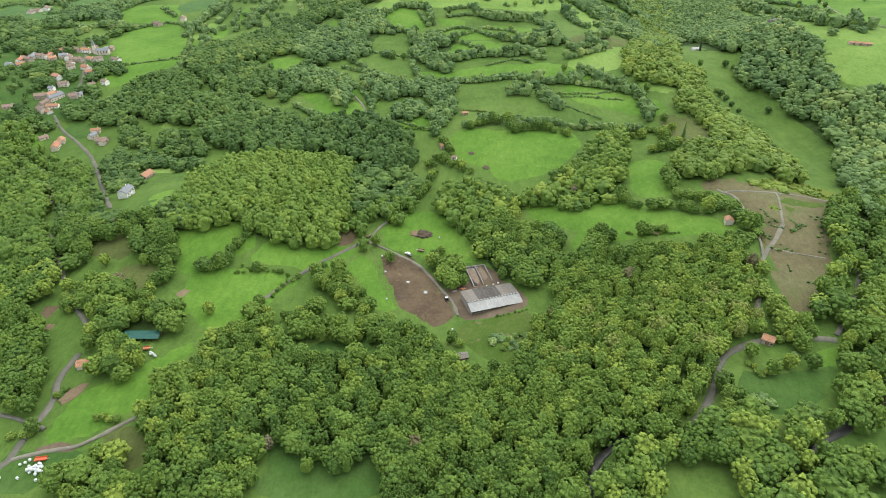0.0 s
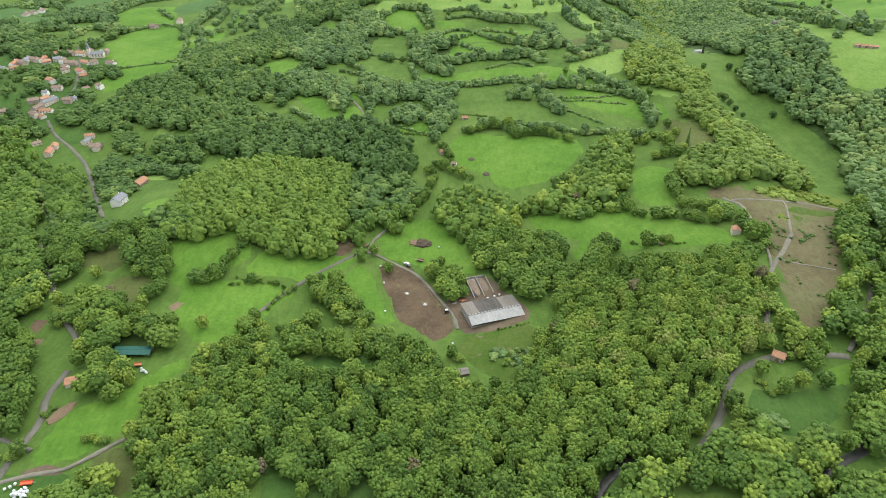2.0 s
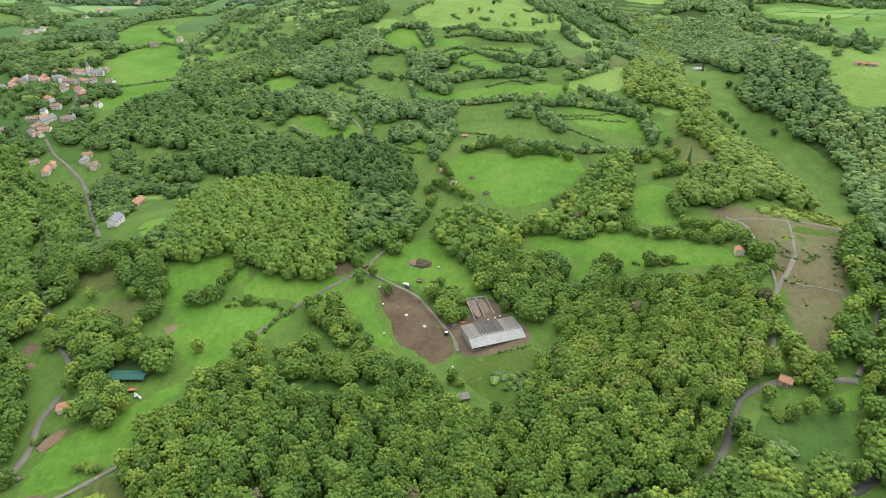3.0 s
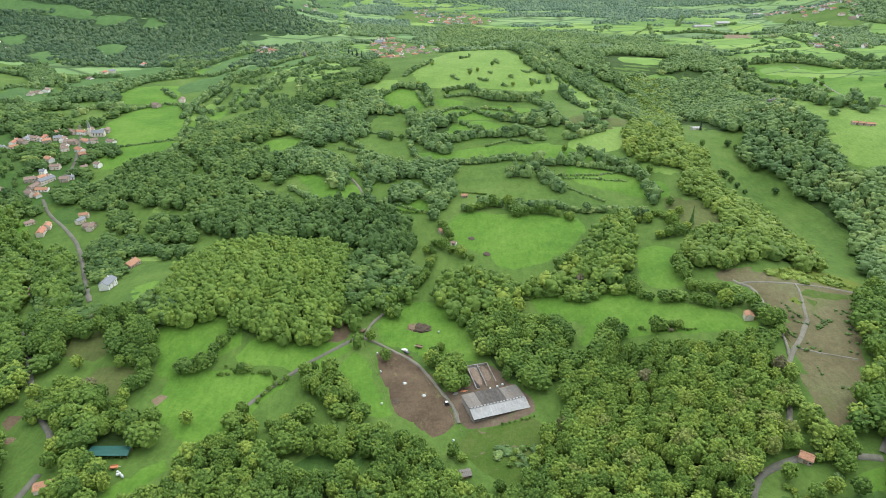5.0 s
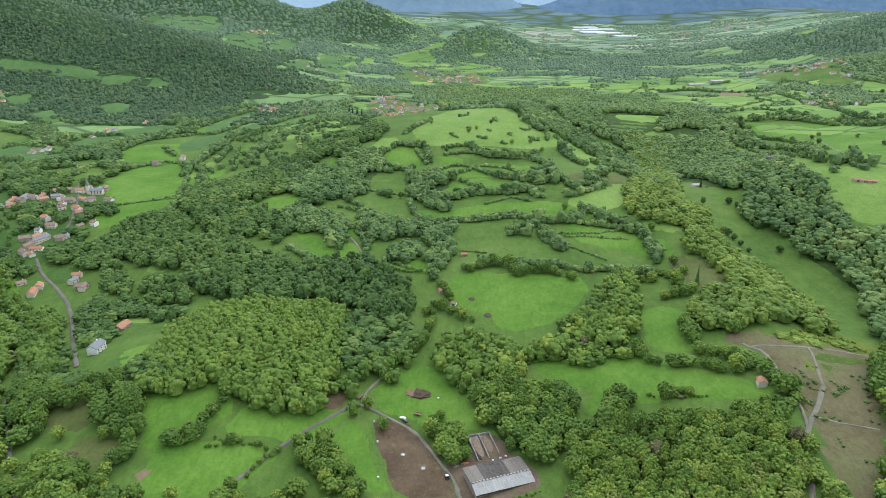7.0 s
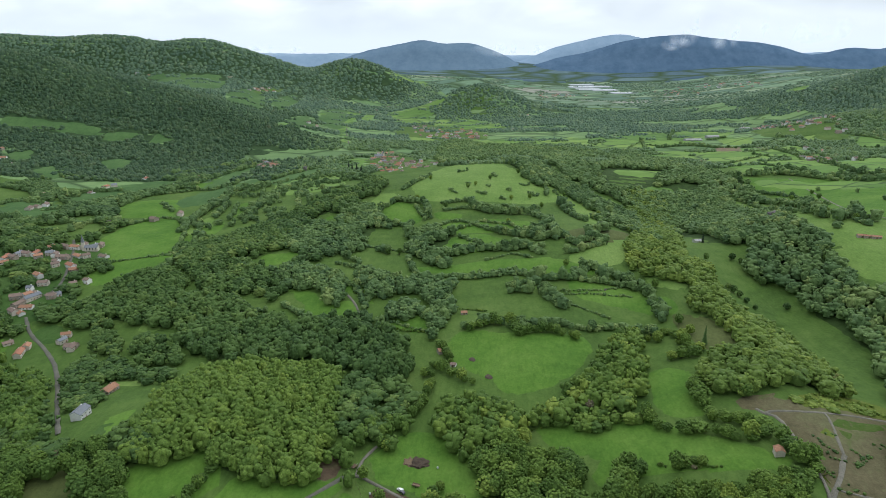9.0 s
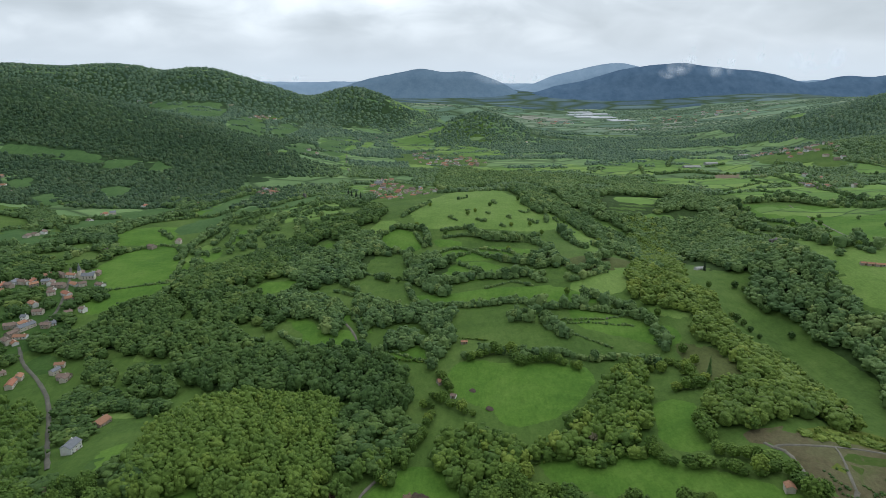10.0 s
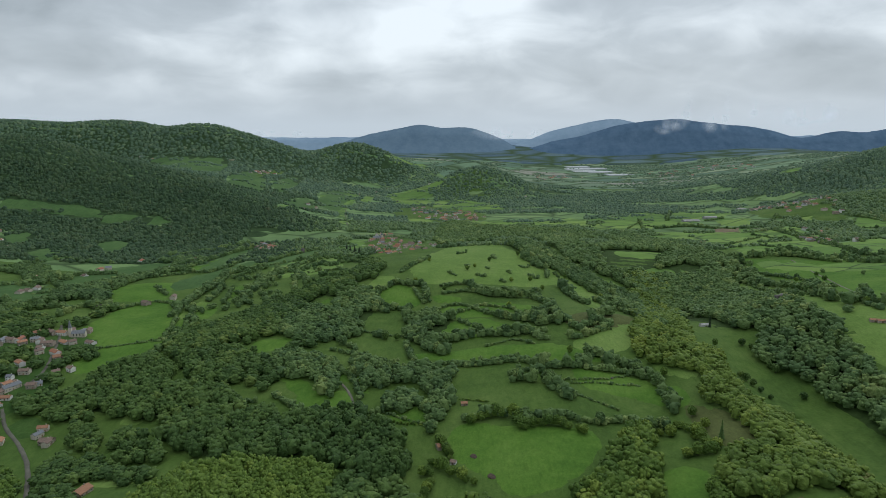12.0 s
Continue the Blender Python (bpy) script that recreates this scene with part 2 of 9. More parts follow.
# ---- relief: single hills, small swells every 130 m near by, broad swells every 500 m ----
HILLS = [
    (255, 780, 45, 330, -22, -18),
    (-165, 440, 85, 60, 0, 20),
    (-1344, 2069, 260, 170, -38, 150.8),
    (-1059, 2009, 240, 150, -38, 26.9),
    (-796, 1969, 220, 140, -38, 54.4),
    (-563, 1895, 180, 120, -35, 29.8),
    (-379, 1840, 140, 100, -30, 3.0),
    (-2176, 3317, 330, 220, 0, 150.2),
    (-1874, 3271, 260, 200, 0, 29.3),
    (-1545, 3332, 230, 190, 10, 151.9),
    (-1164, 3168, 170, 160, 10, 110.9),
    (-932, 3141, 180, 150, -20, 62.5),
    (-700, 3151, 160, 140, -25, 56.7),
    (-461, 3348, 150, 130, 0, 122.1),
    (-234, 3322, 130, 120, -20, 43.4),
    (-617, 3271, 120, 120, 0, -25.6),
    (142, 3577, 120, 110, 0, 43.8),
    (1687, 2560, 260, 200, 30, 141.0),
    (1529, 2602, 220, 180, 30, -61.6),
    (1356, 2643, 200, 160, 30, 55.8),
    (1154, 2631, 200, 140, 20, 15.9),
    (1219, 1851, 220, 140, 20, 55.7),
    (1062, 1891, 180, 120, 10, 16.0),
    (105, 1305, 190, 150, 0, 21.9),
    (243, 635, 30, 125, -5.3, 15),
    (318, 635, 40, 125, -9, -26),
    (445, 715, 75, 120, 0, 7),
    (150, 2850, 150, 120, 0, 118),
]
SWELLS = np.array([
    (-2.5, -6.7, -0.8, 4.4, 6.6, 5.3, 0.2, -0.3),
    (-3.5, -3.4, 14.3, -3.3, -5.6, 8.3, 0.4, -0.6),
    (-4.4, -0.3, 7.4, -20.5, -4.2, 15.5, -1.9, -2.6),
    (-7.6, -4.2, -1.3, -4.3, 4.3, 7.2, -12, -5.4),
    (-5.2, -5.8, -0.2, 1.5, -11.7, 0.8, -5.4, 2.5),
    (2.9, -0.3, 2.3, 0.9, -3.3, 19.4, 0.4, 7),
    (2.3, -3, -2.9, -5.1, -8.3, 0.2, -17.3, 3.4),
    (-1.4, -3.5, 5.7, 14.2, 8.4, 0.2, -22.7, -14.3),
])
BROAD = np.array([
    (8.3, 5.8, 11.2, 5.4, -19.5, -12.5, 10.4, 24.1, 14.6, 6, 8.2),
    (24.5, 11.9, 6, 2.9, -0.1, 10.2, 15.1, 32.3, 8.5, 11.8, 24.3),
    (15.5, 9.5, 10.5, -9.5, -22.2, 2, -19.9, 11, 7.4, 9.6, 15.5),
    (3.8, 7, 16.6, 5.4, -13.1, -7.1, -6.6, -8.1, 4.8, 12.9, 4.8),
    (20.3, -0.4, -4.9, 62.1, 7.7, -24, 7.3, -31.8, -8.4, 33.2, 10.5),
])
BROAD_FAR = np.array([
    (65.1, 5.2, -22.2, 61.7, -42.4, -33.9, 0.2, -17.3, 12.6, 34.8, 22.3),
    (50.1, 26.5, 16.1, 36.6, 10.1, 12.2, -7.6, -12, 5.4, 25.9, 47),
    (13.4, 19.4, 22.9, 20, 21.6, 12.2, -7, -11.9, -1.3, 13.7, 29.6),
    (21.3, 28.6, 26.5, 16.8, 15, 1.6, 0.4, -1.3, 3.1, 10.5, 11.9),
    (29.8, 25, 16.1, 6.6, 3.1, 22.7, 76.8, 46.8, 41.3, 65.7, 31.3),
])

SW_X, SW_Y = np.arange(-455, 456, 130.0), np.arange(150, 1061, 130.0)
BR_X, BR_Y = np.arange(-2500, 2501, 500.0), np.arange(400, 4901, 500.0)
BROAD_ALL = np.vstack([BROAD, BROAD_FAR])


def ground_height(x, y):
    """Height of the ground at x, y (numbers or arrays)."""
    x, y = np.asarray(x, float), np.asarray(y, float)
    h = np.zeros(np.broadcast(x, y).shape)
    for cx, cy, rx, ry, turn, top in HILLS:
        c, s = math.cos(radians(turn)), math.sin(radians(turn))
        u, v = ((x - cx) * c + (y - cy) * s) / rx, ((y - cy) * c - (x - cx) * s) / ry
        h = h + top * np.exp(-0.5 * (u * u + v * v))
    for xs, ys, size, table in ((SW_X, SW_Y, 115.0, SWELLS), (BR_X, BR_Y, 400.0, BROAD_ALL)):
        ex = np.exp(-((x[..., None] - xs) ** 2) / (2 * size * size))
        ey = np.exp(-((y[..., None] - ys) ** 2) / (2 * size * size))
        h = h + np.einsum("...j,ji,...i->...", ey, table, ex)
    return h


def mesh_from(name, verts, faces, mat, smooth=True):
    me = bpy.data.meshes.new(name)
    me.from_pydata([tuple(v) for v in verts], [], [tuple(f) for f in faces])
    me.materials.append(mat)
    if smooth:
        me.polygons.foreach_set("use_smooth", [True] * len(me.polygons))
    me.update()
    return me


def graded(stops):
    """Coordinates with a step that changes along the way: (start, step) pairs and an end."""
    out = []
    for (a, step), (b, _) in zip(stops, stops[1:]):
        out += list(np.arange(a, b, step))
    return np.array(out + [stops[-1][0]])


def build_ground():
    xs = graded([(-4600, 150), (-2200, 60), (-800, 25), (-480, 10), (480, 25), (800, 60), (2200, 150), (4600, 0)])
    ys = graded([(-1500, 150), (0, 25), (150, 10), (800, 20), (1500, 50), (4900, 0)])
    gx, gy = np.meshgrid(xs, ys)
    gz = ground_height(gx, gy)
    n = len(xs)
    i = (np.arange(len(ys) - 1)[:, None] * n + np.arange(n - 1)[None]).ravel()
    faces = np.stack([i, i + 1, i + n + 1, i + n], 1)
    me = mesh_from("ground", np.stack([gx.ravel(), gy.ravel(), gz.ravel()], 1), faces, GRASS)
    tagged(new("ground", me), "rolling green pasture land with many hedges", "ground", kind="structure")


build_ground()


def inside(poly, x, y):
    """Which of the points lie in the polygon."""
    ok = np.zeros(np.shape(x), bool)
    for (x0, y0), (x1, y1) in zip(poly, poly[1:] + poly[:1]):
        cross = (y0 > y) != (y1 > y)
        ok ^= cross & (x < (x1 - x0) * (y - y0) / ((y1 - y0) or 1e-9) + x0)
    return ok


def rounded(poly, closed=True, step=6.0):
    """The polyline, smoothed with Catmull-Rom pieces of about that step."""
    p = [Vector((a, b)) for a, b in poly]
    n, out = len(p), []
    for i in range(n if closed else n - 1):
        a, b, c, d = (p[(i + k) % n] if closed else p[min(max(i + k, 0), n - 1)] for k in (-1, 0, 1, 2))
        m = max(1, int((c - b).length / step))
        for k in range(m):
            s = k / m
            out.append(0.5 * (2 * b + (c - a) * s + (2 * a - 5 * b + 4 * c - d) * s * s + (3 * b - a - 3 * c + d) * s ** 3))
    if not closed:
        out.append(p[-1])
    return [(v.x, v.y) for v in out]


LAYER = [0]
OPEN, OFF = [], []


def patch(name, poly, mat, label, step=12.0, lift=0.12, ragged=0.6):
    """A piece of ground cover, laid on the relief."""
    from mathutils.geometry import delaunay_2d_cdt
    LAYER[0] += 1
    rng = np.random.default_rng(LAYER[0])
    far = np.mean([b for a, b in poly])
    step = max(step, far * 0.018)
    edge = rounded(poly, True, step * 0.6)
    edge = [(a + rng.normal(0, ragged), b + rng.normal(0, ragged)) for a, b in edge]
    lo, hi = np.min(edge, 0), np.max(edge, 0)
    gx, gy = np.meshgrid(np.arange(lo[0], hi[0], step), np.arange(lo[1], hi[1], step))
    gx, gy = gx.ravel(), gy.ravel()
    ok = inside(edge, gx, gy)
    pts = [Vector(e) for e in edge] + [Vector((a, b)) for a, b in zip(gx[ok], gy[ok])]
    k = len(edge)
    verts, _, faces, *_ = delaunay_2d_cdt(pts, [], [list(range(k))], 1, 0.01)
    vx, vy = np.array([v.x for v in verts]), np.array([v.y for v in verts])
    up = lift + far * 0.00025 + (LAYER[0] % 60) * 0.004
    rim = np.zeros(len(vx), bool)
    rim[:k] = True
    vz = ground_height(vx, vy) + np.where(rim, -0.04 - far * 0.0001, up)
    ob = new(name, mesh_from(name, np.stack([vx, vy, vz], 1), faces, mat))
    if name == "meadow":
        OPEN.append(edge)
    return tagged(ob, label, name.replace("_", " "), kind="structure")


def inset(poly, d):
    """The polygon drawn in by d."""
    p = np.array(poly)
    e = np.roll(p, -1, 0) - np.roll(p, 1, 0)
    e /= np.linalg.norm(e, axis=1)[:, None] + 1e-9
    area = np.sum(p[:, 0] * np.roll(p[:, 1], -1) - np.roll(p[:, 0], -1) * p[:, 1])
    side = np.stack([-e[:, 1], e[:, 0]], 1) * (1 if area > 0 else -1)
    return [tuple(q) for q in p + side * d]


def free_of(x, y, reach):
    """Which places keep off roads, houses and yards."""
    ok = np.ones(len(x), bool)
    for a, b, r in OFF:
        ok &= (x - a) ** 2 + (y - b) ** 2 > (r + reach) ** 2
    return ok


def ribbon(name, line, width, mat, label, lift=0.45, ragged=0.25, shaded=False):
    """A road, track or stream of that width along a line."""
    LAYER[0] += 1
    rng = np.random.default_rng(LAYER[0])
    p = np.array(rounded(line, False, 5.0))
    OFF.extend((a, b, width * 0.5 if mat is not STREAM and not shaded else -1.5) for a, b in p[::1] if b < 1000)
    d = np.gradient(p, axis=0)
    d /= np.linalg.norm(d, axis=1)[:, None] + 1e-9
    side = np.stack([d[:, 1], -d[:, 0]], 1)
    cols = []
    for s in (-0.5, -0.38, 0.38, 0.5):
        q = p + side * (width * s + (rng.normal(0, ragged, len(p)) if abs(s) > 0.4 else np.zeros(len(p))))[:, None]
        up = lift + np.mean(p[:, 1]) * 0.00025 + (LAYER[0] % 60) * 0.004
        cols.append(np.column_stack([q, ground_height(q[:, 0], q[:, 1]) + (up + 0.06 if abs(s) < 0.4 else 0.05)]))
    v = np.stack(cols, 1).reshape(-1, 3)
    faces = [(i * 4 + k, i * 4 + k + 1, i * 4 + k + 5, i * 4 + k + 4) for i in range(len(p) - 1) for k in range(3)]
    ob = new(name, mesh_from(name, v, faces, mat))
    return tagged(ob, label, name.replace("_", " "), kind="structure")


# ---- trees ----
def spire_arrays(seed, sides=9, tiers=6):
    """A slim, ragged cone of branches for poplars and firs."""
    rng = np.random.default_rng(seed)
    v, f = [], []
    for k in range(tiers):
        z0, z1 = -0.95 + 1.9 * k / tiers, -0.95 + 1.9 * (k + 1.5) / tiers
        r = 1.0 - k / (tiers + 0.3)
        base = len(v)
        for i in range(sides):
            a = 2 * math.pi * (i + rng.uniform(-0.3, 0.3)) / sides
            q = r * rng.uniform(0.75, 1.15)
            v.append((q * math.cos(a), q * math.sin(a), z0 + rng.uniform(-0.05, 0.05)))
        v.append((0, 0, min(z1, 1.05)))
        f += [(base + i, base + (i + 1) % sides, base + sides) for i in range(sides)]
    return np.array(v), np.array(f)


def dome(n=6):
    """A small leaf clump: two rings and a top, open at the back."""
    v = [(0, 0, 1)]
    for k, (r, z) in enumerate(((0.72, 0.62), (1.0, -0.1))):
        v += [(r * math.cos((i + 0.5 * k) * math.tau / n), r * math.sin((i + 0.5 * k) * math.tau / n), z) for i in range(n)]
    f = [(0, 1 + i, 1 + (i + 1) % n) for i in range(n)]
    for i in range(n):
        a, b, c, d = 1 + i, 1 + (i + 1) % n, 1 + n + i, 1 + n + (i + 1) % n
        f += [(a, c, b), (b, c, d)]
    return np.array(v, float), np.array(f)


def clump_arrays(seed, clumps=16, leaves=120, flat=0.85, leaf=0.12, sides=6):
    """A crown of radius 1 built of many leaf clumps round an inner mass, with loose leaf sprays standing out."""
    rng = np.random.default_rng(seed)
    dv, df = dome(sides)
    vs, fs, n = [], [], 0
    for i in range(clumps):
        if i == 0:
            c, r, w = np.array([0, 0, -0.08]), 0.76 if clumps > 20 else 0.85, np.array([0, 0, 1.0])
        else:
            z = 1.02 - 1.5 * (i - 0.5) / (clumps - 1) + rng.uniform(-0.1, 0.1)
            z = min(max(z, -0.55), 0.97)
            a = i * 2.399963 + rng.uniform(-0.4, 0.4)
            q = math.sqrt(1 - z * z)
            w = np.array([q * math.cos(a), q * math.sin(a), z])
            c, r = w * rng.uniform(0.68, 0.8), rng.uniform(0.75, 1.25) * (1.15 if clumps > 20 else 1.0 if clumps > 8 else 0.75) / math.sqrt(clumps)
        side = np.cross(w, (0.3, 0.9, 0.1))
        side /= np.linalg.norm(side)
        turn = np.stack([side, np.cross(w, side), w], 1)
        bv, bf = dome(sides + 3) if i == 0 and clumps > 2 else (dv, df)
        shape = bv * rng.uniform(0.76, 1.22, (len(bv), 1))
        if i == 0:
            m = (len(bv) - 1) // 2
            shape[1:1 + m] = shape[1:1 + m] * (1.08, 1.08, 0.9)
            shape[1 + m:] = shape[1 + m:] * (0.8, 0.8, 0) - (0, 0, 0.8)
        vs.append(shape @ turn.T * r + c)
        fs.append(bf + n)
        n += len(bv)
    v, f = np.vstack(vs), np.vstack(fs)
    if not leaves:
        return v * np.array([1, 1, flat]), f
    pick = rng.integers(len(fs[0]), len(f), leaves) if clumps > 1 else rng.integers(0, len(f), leaves)
    c = v[f[pick]].mean(1) * rng.uniform(0.97, 1.14, (leaves, 1))
    out = c / (np.linalg.norm(c, axis=1)[:, None] + 1e-9) + rng.normal(0, 0.5, c.shape) + (0, 0, 0.3)
    a = np.cross(out, rng.normal(size=(leaves, 3)))
    a /= np.linalg.norm(a, axis=1)[:, None]
    b = np.cross(out, a)
    b /= np.linalg.norm(b, axis=1)[:, None]
    s = leaf * rng.uniform(0.55, 1.35, (leaves, 1))
    i = len(v) + np.arange(leaves)
    v = np.vstack([v, c + a * s, c + b * s - a * s * 0.5, c - b * s - a * s * 0.5])
    f = np.vstack([f, np.stack([i, i + leaves, i + 2 * leaves], 1)])
    return v * np.array([1, 1, flat]), f


CROWNS = {"near": [clump_arrays(s, 38, 40, 0.85, 0.07, 4) for s in range(11)], "mid": [clump_arrays(s + 20, 10, 10, 0.85, 0.14, 4) for s in range(9)], "bush": [clump_arrays(s + 70, 6, 8, 0.85, 0.16, 4) for s in range(9)], "far": [clump_arrays(s + 40, 2, 0, 0.8, 0.28, 4) for s in range(7)], "speck": [clump_arrays(s + 50, 1, 0, 0.9, 0.28, 4) for s in range(9)], "spire": [spire_arrays(s) for s in range(4)]}


def crowd(name, spots, kind, mat, label, category="trees", seed=0, tints=(0.0, 1.0)):
    """Many trees in one mesh. spots: rows of x, y, crown radius, tree height."""
    rng = np.random.default_rng(seed + len(spots))
    spots = np.asarray(spots, float)
    gz = ground_height(spots[:, 0], spots[:, 1])
    vs, fs, ts, n = [], [], [], 0
    which = rng.integers(0, len(CROWNS[kind]), len(spots))
    for k, (cv, cf) in enumerate(CROWNS[kind]):
        sel = np.where(which == k)[0]
        if not len(sel):
            continue
        r, h = spots[sel, 2], spots[sel, 3]
        a = rng.uniform(0, 2 * math.pi, len(sel))
        tall = h * {"spire": 0.5, "far": 0.75, "speck": 0.6}.get(kind, 0.47) / (0.85 if kind != "spire" else 1.0)
        sx, sy = r * rng.uniform(0.88, 1.14, len(sel)), r * rng.uniform(0.88, 1.14, len(sel))
        x, y = cv[None, :, 0] * sx[:, None], cv[None, :, 1] * sy[:, None]
        ca, sa = np.cos(a)[:, None], np.sin(a)[:, None]
        lift = tall * 0.12 if kind in ("far", "speck") else h - tall * (0.85 if kind != "spire" else 1.0)
        z = cv[None, :, 2] * tall[:, None] + (gz[sel] + lift)[:, None]
        v = np.stack([x * ca - y * sa + spots[sel, 0][:, None], x * sa + y * ca + spots[sel, 1][:, None], z], 2).reshape(-1, 3)
        f = (cf[None] + (n + np.arange(len(sel)) * len(cv))[:, None, None]).reshape(-1, 3)
        vs.append(v), fs.append(f)
        t = np.clip(rng.beta(2.0, 2.2, len(sel)) * 0.94 + (rng.random(len(sel)) < 0.003) * 0.5, 0, 1)
        t = np.where(t > 0.95, t, np.clip(t + 0.3 * np.array([noise.noise(Vector((a * 0.009, b * 0.009, 7.0))) for a, b in spots[sel, :2]]), 0, 0.93))
        t = tints[0] + t * (tints[1] - tints[0])
        ts.append(np.repeat(t, len(cv)))
        n += len(v)
    v, f, t = np.vstack(vs), np.vstack(fs), np.concatenate(ts)
    me = bpy.data.meshes.new(name)
    me.vertices.add(len(v)), me.loops.add(len(f) * 3), me.polygons.add(len(f))
    me.vertices.foreach_set("co", v.ravel())
    me.loops.foreach_set("vertex_index", f.ravel().astype(np.int32))
    me.polygons.foreach_set("loop_start", np.arange(0, len(f) * 3, 3, dtype=np.int32))
    me.polygons.foreach_set("use_smooth", np.full(len(f), kind != "near"))
    at = me.attributes.new("tint", "FLOAT", "POINT")
    at.data.foreach_set("value", t)
    me.materials.append(mat)
    me.update(calc_edges=True)
    me.validate()
    return tagged(new(name, me), label, category, kind="stuff")


def scatter(poly, gap, seed):
    """Places spread evenly but not in rows over a polygon."""
    rng = np.random.default_rng(seed)
    lo, hi = np.min(poly, 0), np.max(poly, 0)
    gx, gy = np.meshgrid(np.arange(lo[0], hi[0] + gap, gap), np.arange(lo[1], hi[1] + gap, gap * 0.87))
    gx[1::2] += gap / 2
    gx, gy = (g + rng.uniform(-0.38, 0.38, g.shape) * gap for g in (gx, gy))
    gx, gy = gx.ravel(), gy.ravel()
    ok = inside(poly, gx, gy)
    return gx[ok], gy[ok]


SEED = [100]
TREE_COUNT, SINGLE = [0], [0]


def wood(poly, label, gap=7.6, mat=LEAVES, height=13.0, fill=1.0, kind="near", floor=True, tints=(0.0, 1.0), avoid=False, clump=None, crown=0.0):
    """A wood: its floor and its crowd of crowns."""
    SEED[0] += 1
    # Woods farther off take the leaf colour with haze in it.
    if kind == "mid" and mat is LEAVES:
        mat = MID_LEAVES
    if kind == "mid" and gap < 9 and not crown:
        gap *= 1.2
    poly = rounded(poly, True, 10.0)
    x, y = scatter(poly, gap, SEED[0])
    rng = np.random.default_rng(SEED[0])
    keep = (rng.random(len(x)) < fill) & free_of(x, y, gap * 0.4)
    if clump is not None:
        keep &= np.array([noise.noise(Vector((a * 0.022, b * 0.022, 1.0))) for a, b in zip(x, y)]) > clump
    if avoid:
        for c in OPEN:
            keep &= ~inside(c, x, y)
    x, y = x[keep], y[keep]
    if len(x) < 2:
        return
    r = (crown or gap * (0.74 if kind == "near" else 0.68)) * rng.choice((0.74, 0.9, 1.0, 1.12, 1.34), len(x)) * rng.uniform(0.92, 1.08, len(x))
    h = height * rng.uniform(0.8, 1.14, len(x)) * (0.86 + 0.14 * r / r.mean())
    TREE_COUNT[0] += len(x)
    if kind == "near" and len(x) < 45 and SINGLE[0] < 110:
        SINGLE[0] += len(x)
        for a, b, c, d in zip(x, y, r, h):
            tree(float(a), float(b), float(d), float(c) * 2.1, mat, "broadleaf tree of a small copse, in fresh green", "copse trees")
        return
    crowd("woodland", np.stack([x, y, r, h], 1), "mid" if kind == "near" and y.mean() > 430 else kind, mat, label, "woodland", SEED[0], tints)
    if floor and fill > 0.8:
        patch("woodland_floor", inset(poly, 4.5)[::2], LITTER, "dark leaf litter and undergrowth under trees", 16.0, 0.1)


TEMPLATES = {}


def tree_template(k, mat):
    """One broadleaf tree: a tapered trunk with limbs and a crown of leaf clumps."""
    key = (k, mat.name)
    if key in TEMPLATES:
        return TEMPLATES[key]
    rng = random.Random(k)
    bm = bmesh.new()

    def limb(a, b, r0, r1, n=6):
        axis = (b - a).normalized()
        side = axis.orthogonal().normalized()
        up = axis.cross(side)
        rings = []
        for p, r in ((a, r0), (a.lerp(b, 0.5) + side * 0.15 * (b - a).length * rng.uniform(-0.3, 0.3), (r0 + r1) / 2), (b, r1)):
            rings.append([bm.verts.new(p + (side * math.cos(i * math.tau / n) + up * math.sin(i * math.tau / n)) * r) for i in range(n)])
        for u, v in zip(rings, rings[1:]):
            for i in range(n):
                bm.faces.new((u[i], u[(i + 1) % n], v[(i + 1) % n], v[i]))

    limb(Vector((0, 0, -0.05)), Vector((0, 0, 0.42)), 0.035, 0.022)
    for i in range(5):
        a = i * 1.257 + rng.uniform(-0.4, 0.4)
        limb(Vector((0, 0, 0.22 + 0.04 * i)), Vector((0.26 * math.cos(a), 0.26 * math.sin(a), 0.52 + 0.05 * i)), 0.014, 0.005, 5)
    trunk = bpy.data.meshes.new("trunk")
    bm.to_mesh(trunk), bm.free()
    trunk.materials.append(BARK)
    cv, cf = clump_arrays(60 + k, 34, 90, 0.85, 0.07, 4)
    v = np.stack([cv[:, 0] * 0.5, cv[:, 1] * 0.5, cv[:, 2] * 0.55 + 0.55], 1)
    crown = mesh_from("crown", v, cf, mat, False)
    crown.attributes.new("tint", "FLOAT", "POINT").data.foreach_set("value", np.full(len(v), (k * 0.37 + 0.1) % 0.93))
    TEMPLATES[key] = (trunk, crown)
    return TEMPLATES[key]


def tree(x, y, height, spread, mat=LEAVES, label="round broadleaf tree in fresh spring leaf", group="field trees"):
    """A tree of its own, trunk and crown under one root."""
    SEED[0] += 1
    rng = random.Random(SEED[0])
    trunk, crown = tree_template(rng.randrange(9), mat)
    root = new("tree")
    z = float(ground_height(x, y))
    root.matrix_world = pose(x, y, z, 0, 0, rng.uniform(0, 360)) @ Matrix.Diagonal((spread, spread * rng.uniform(0.9, 1.1), height, 1))
    for name, data in (("trunk", trunk), ("crown", crown)):
        new(name, data).parent = root
    tagged(root, label, "tree", group)
    return root


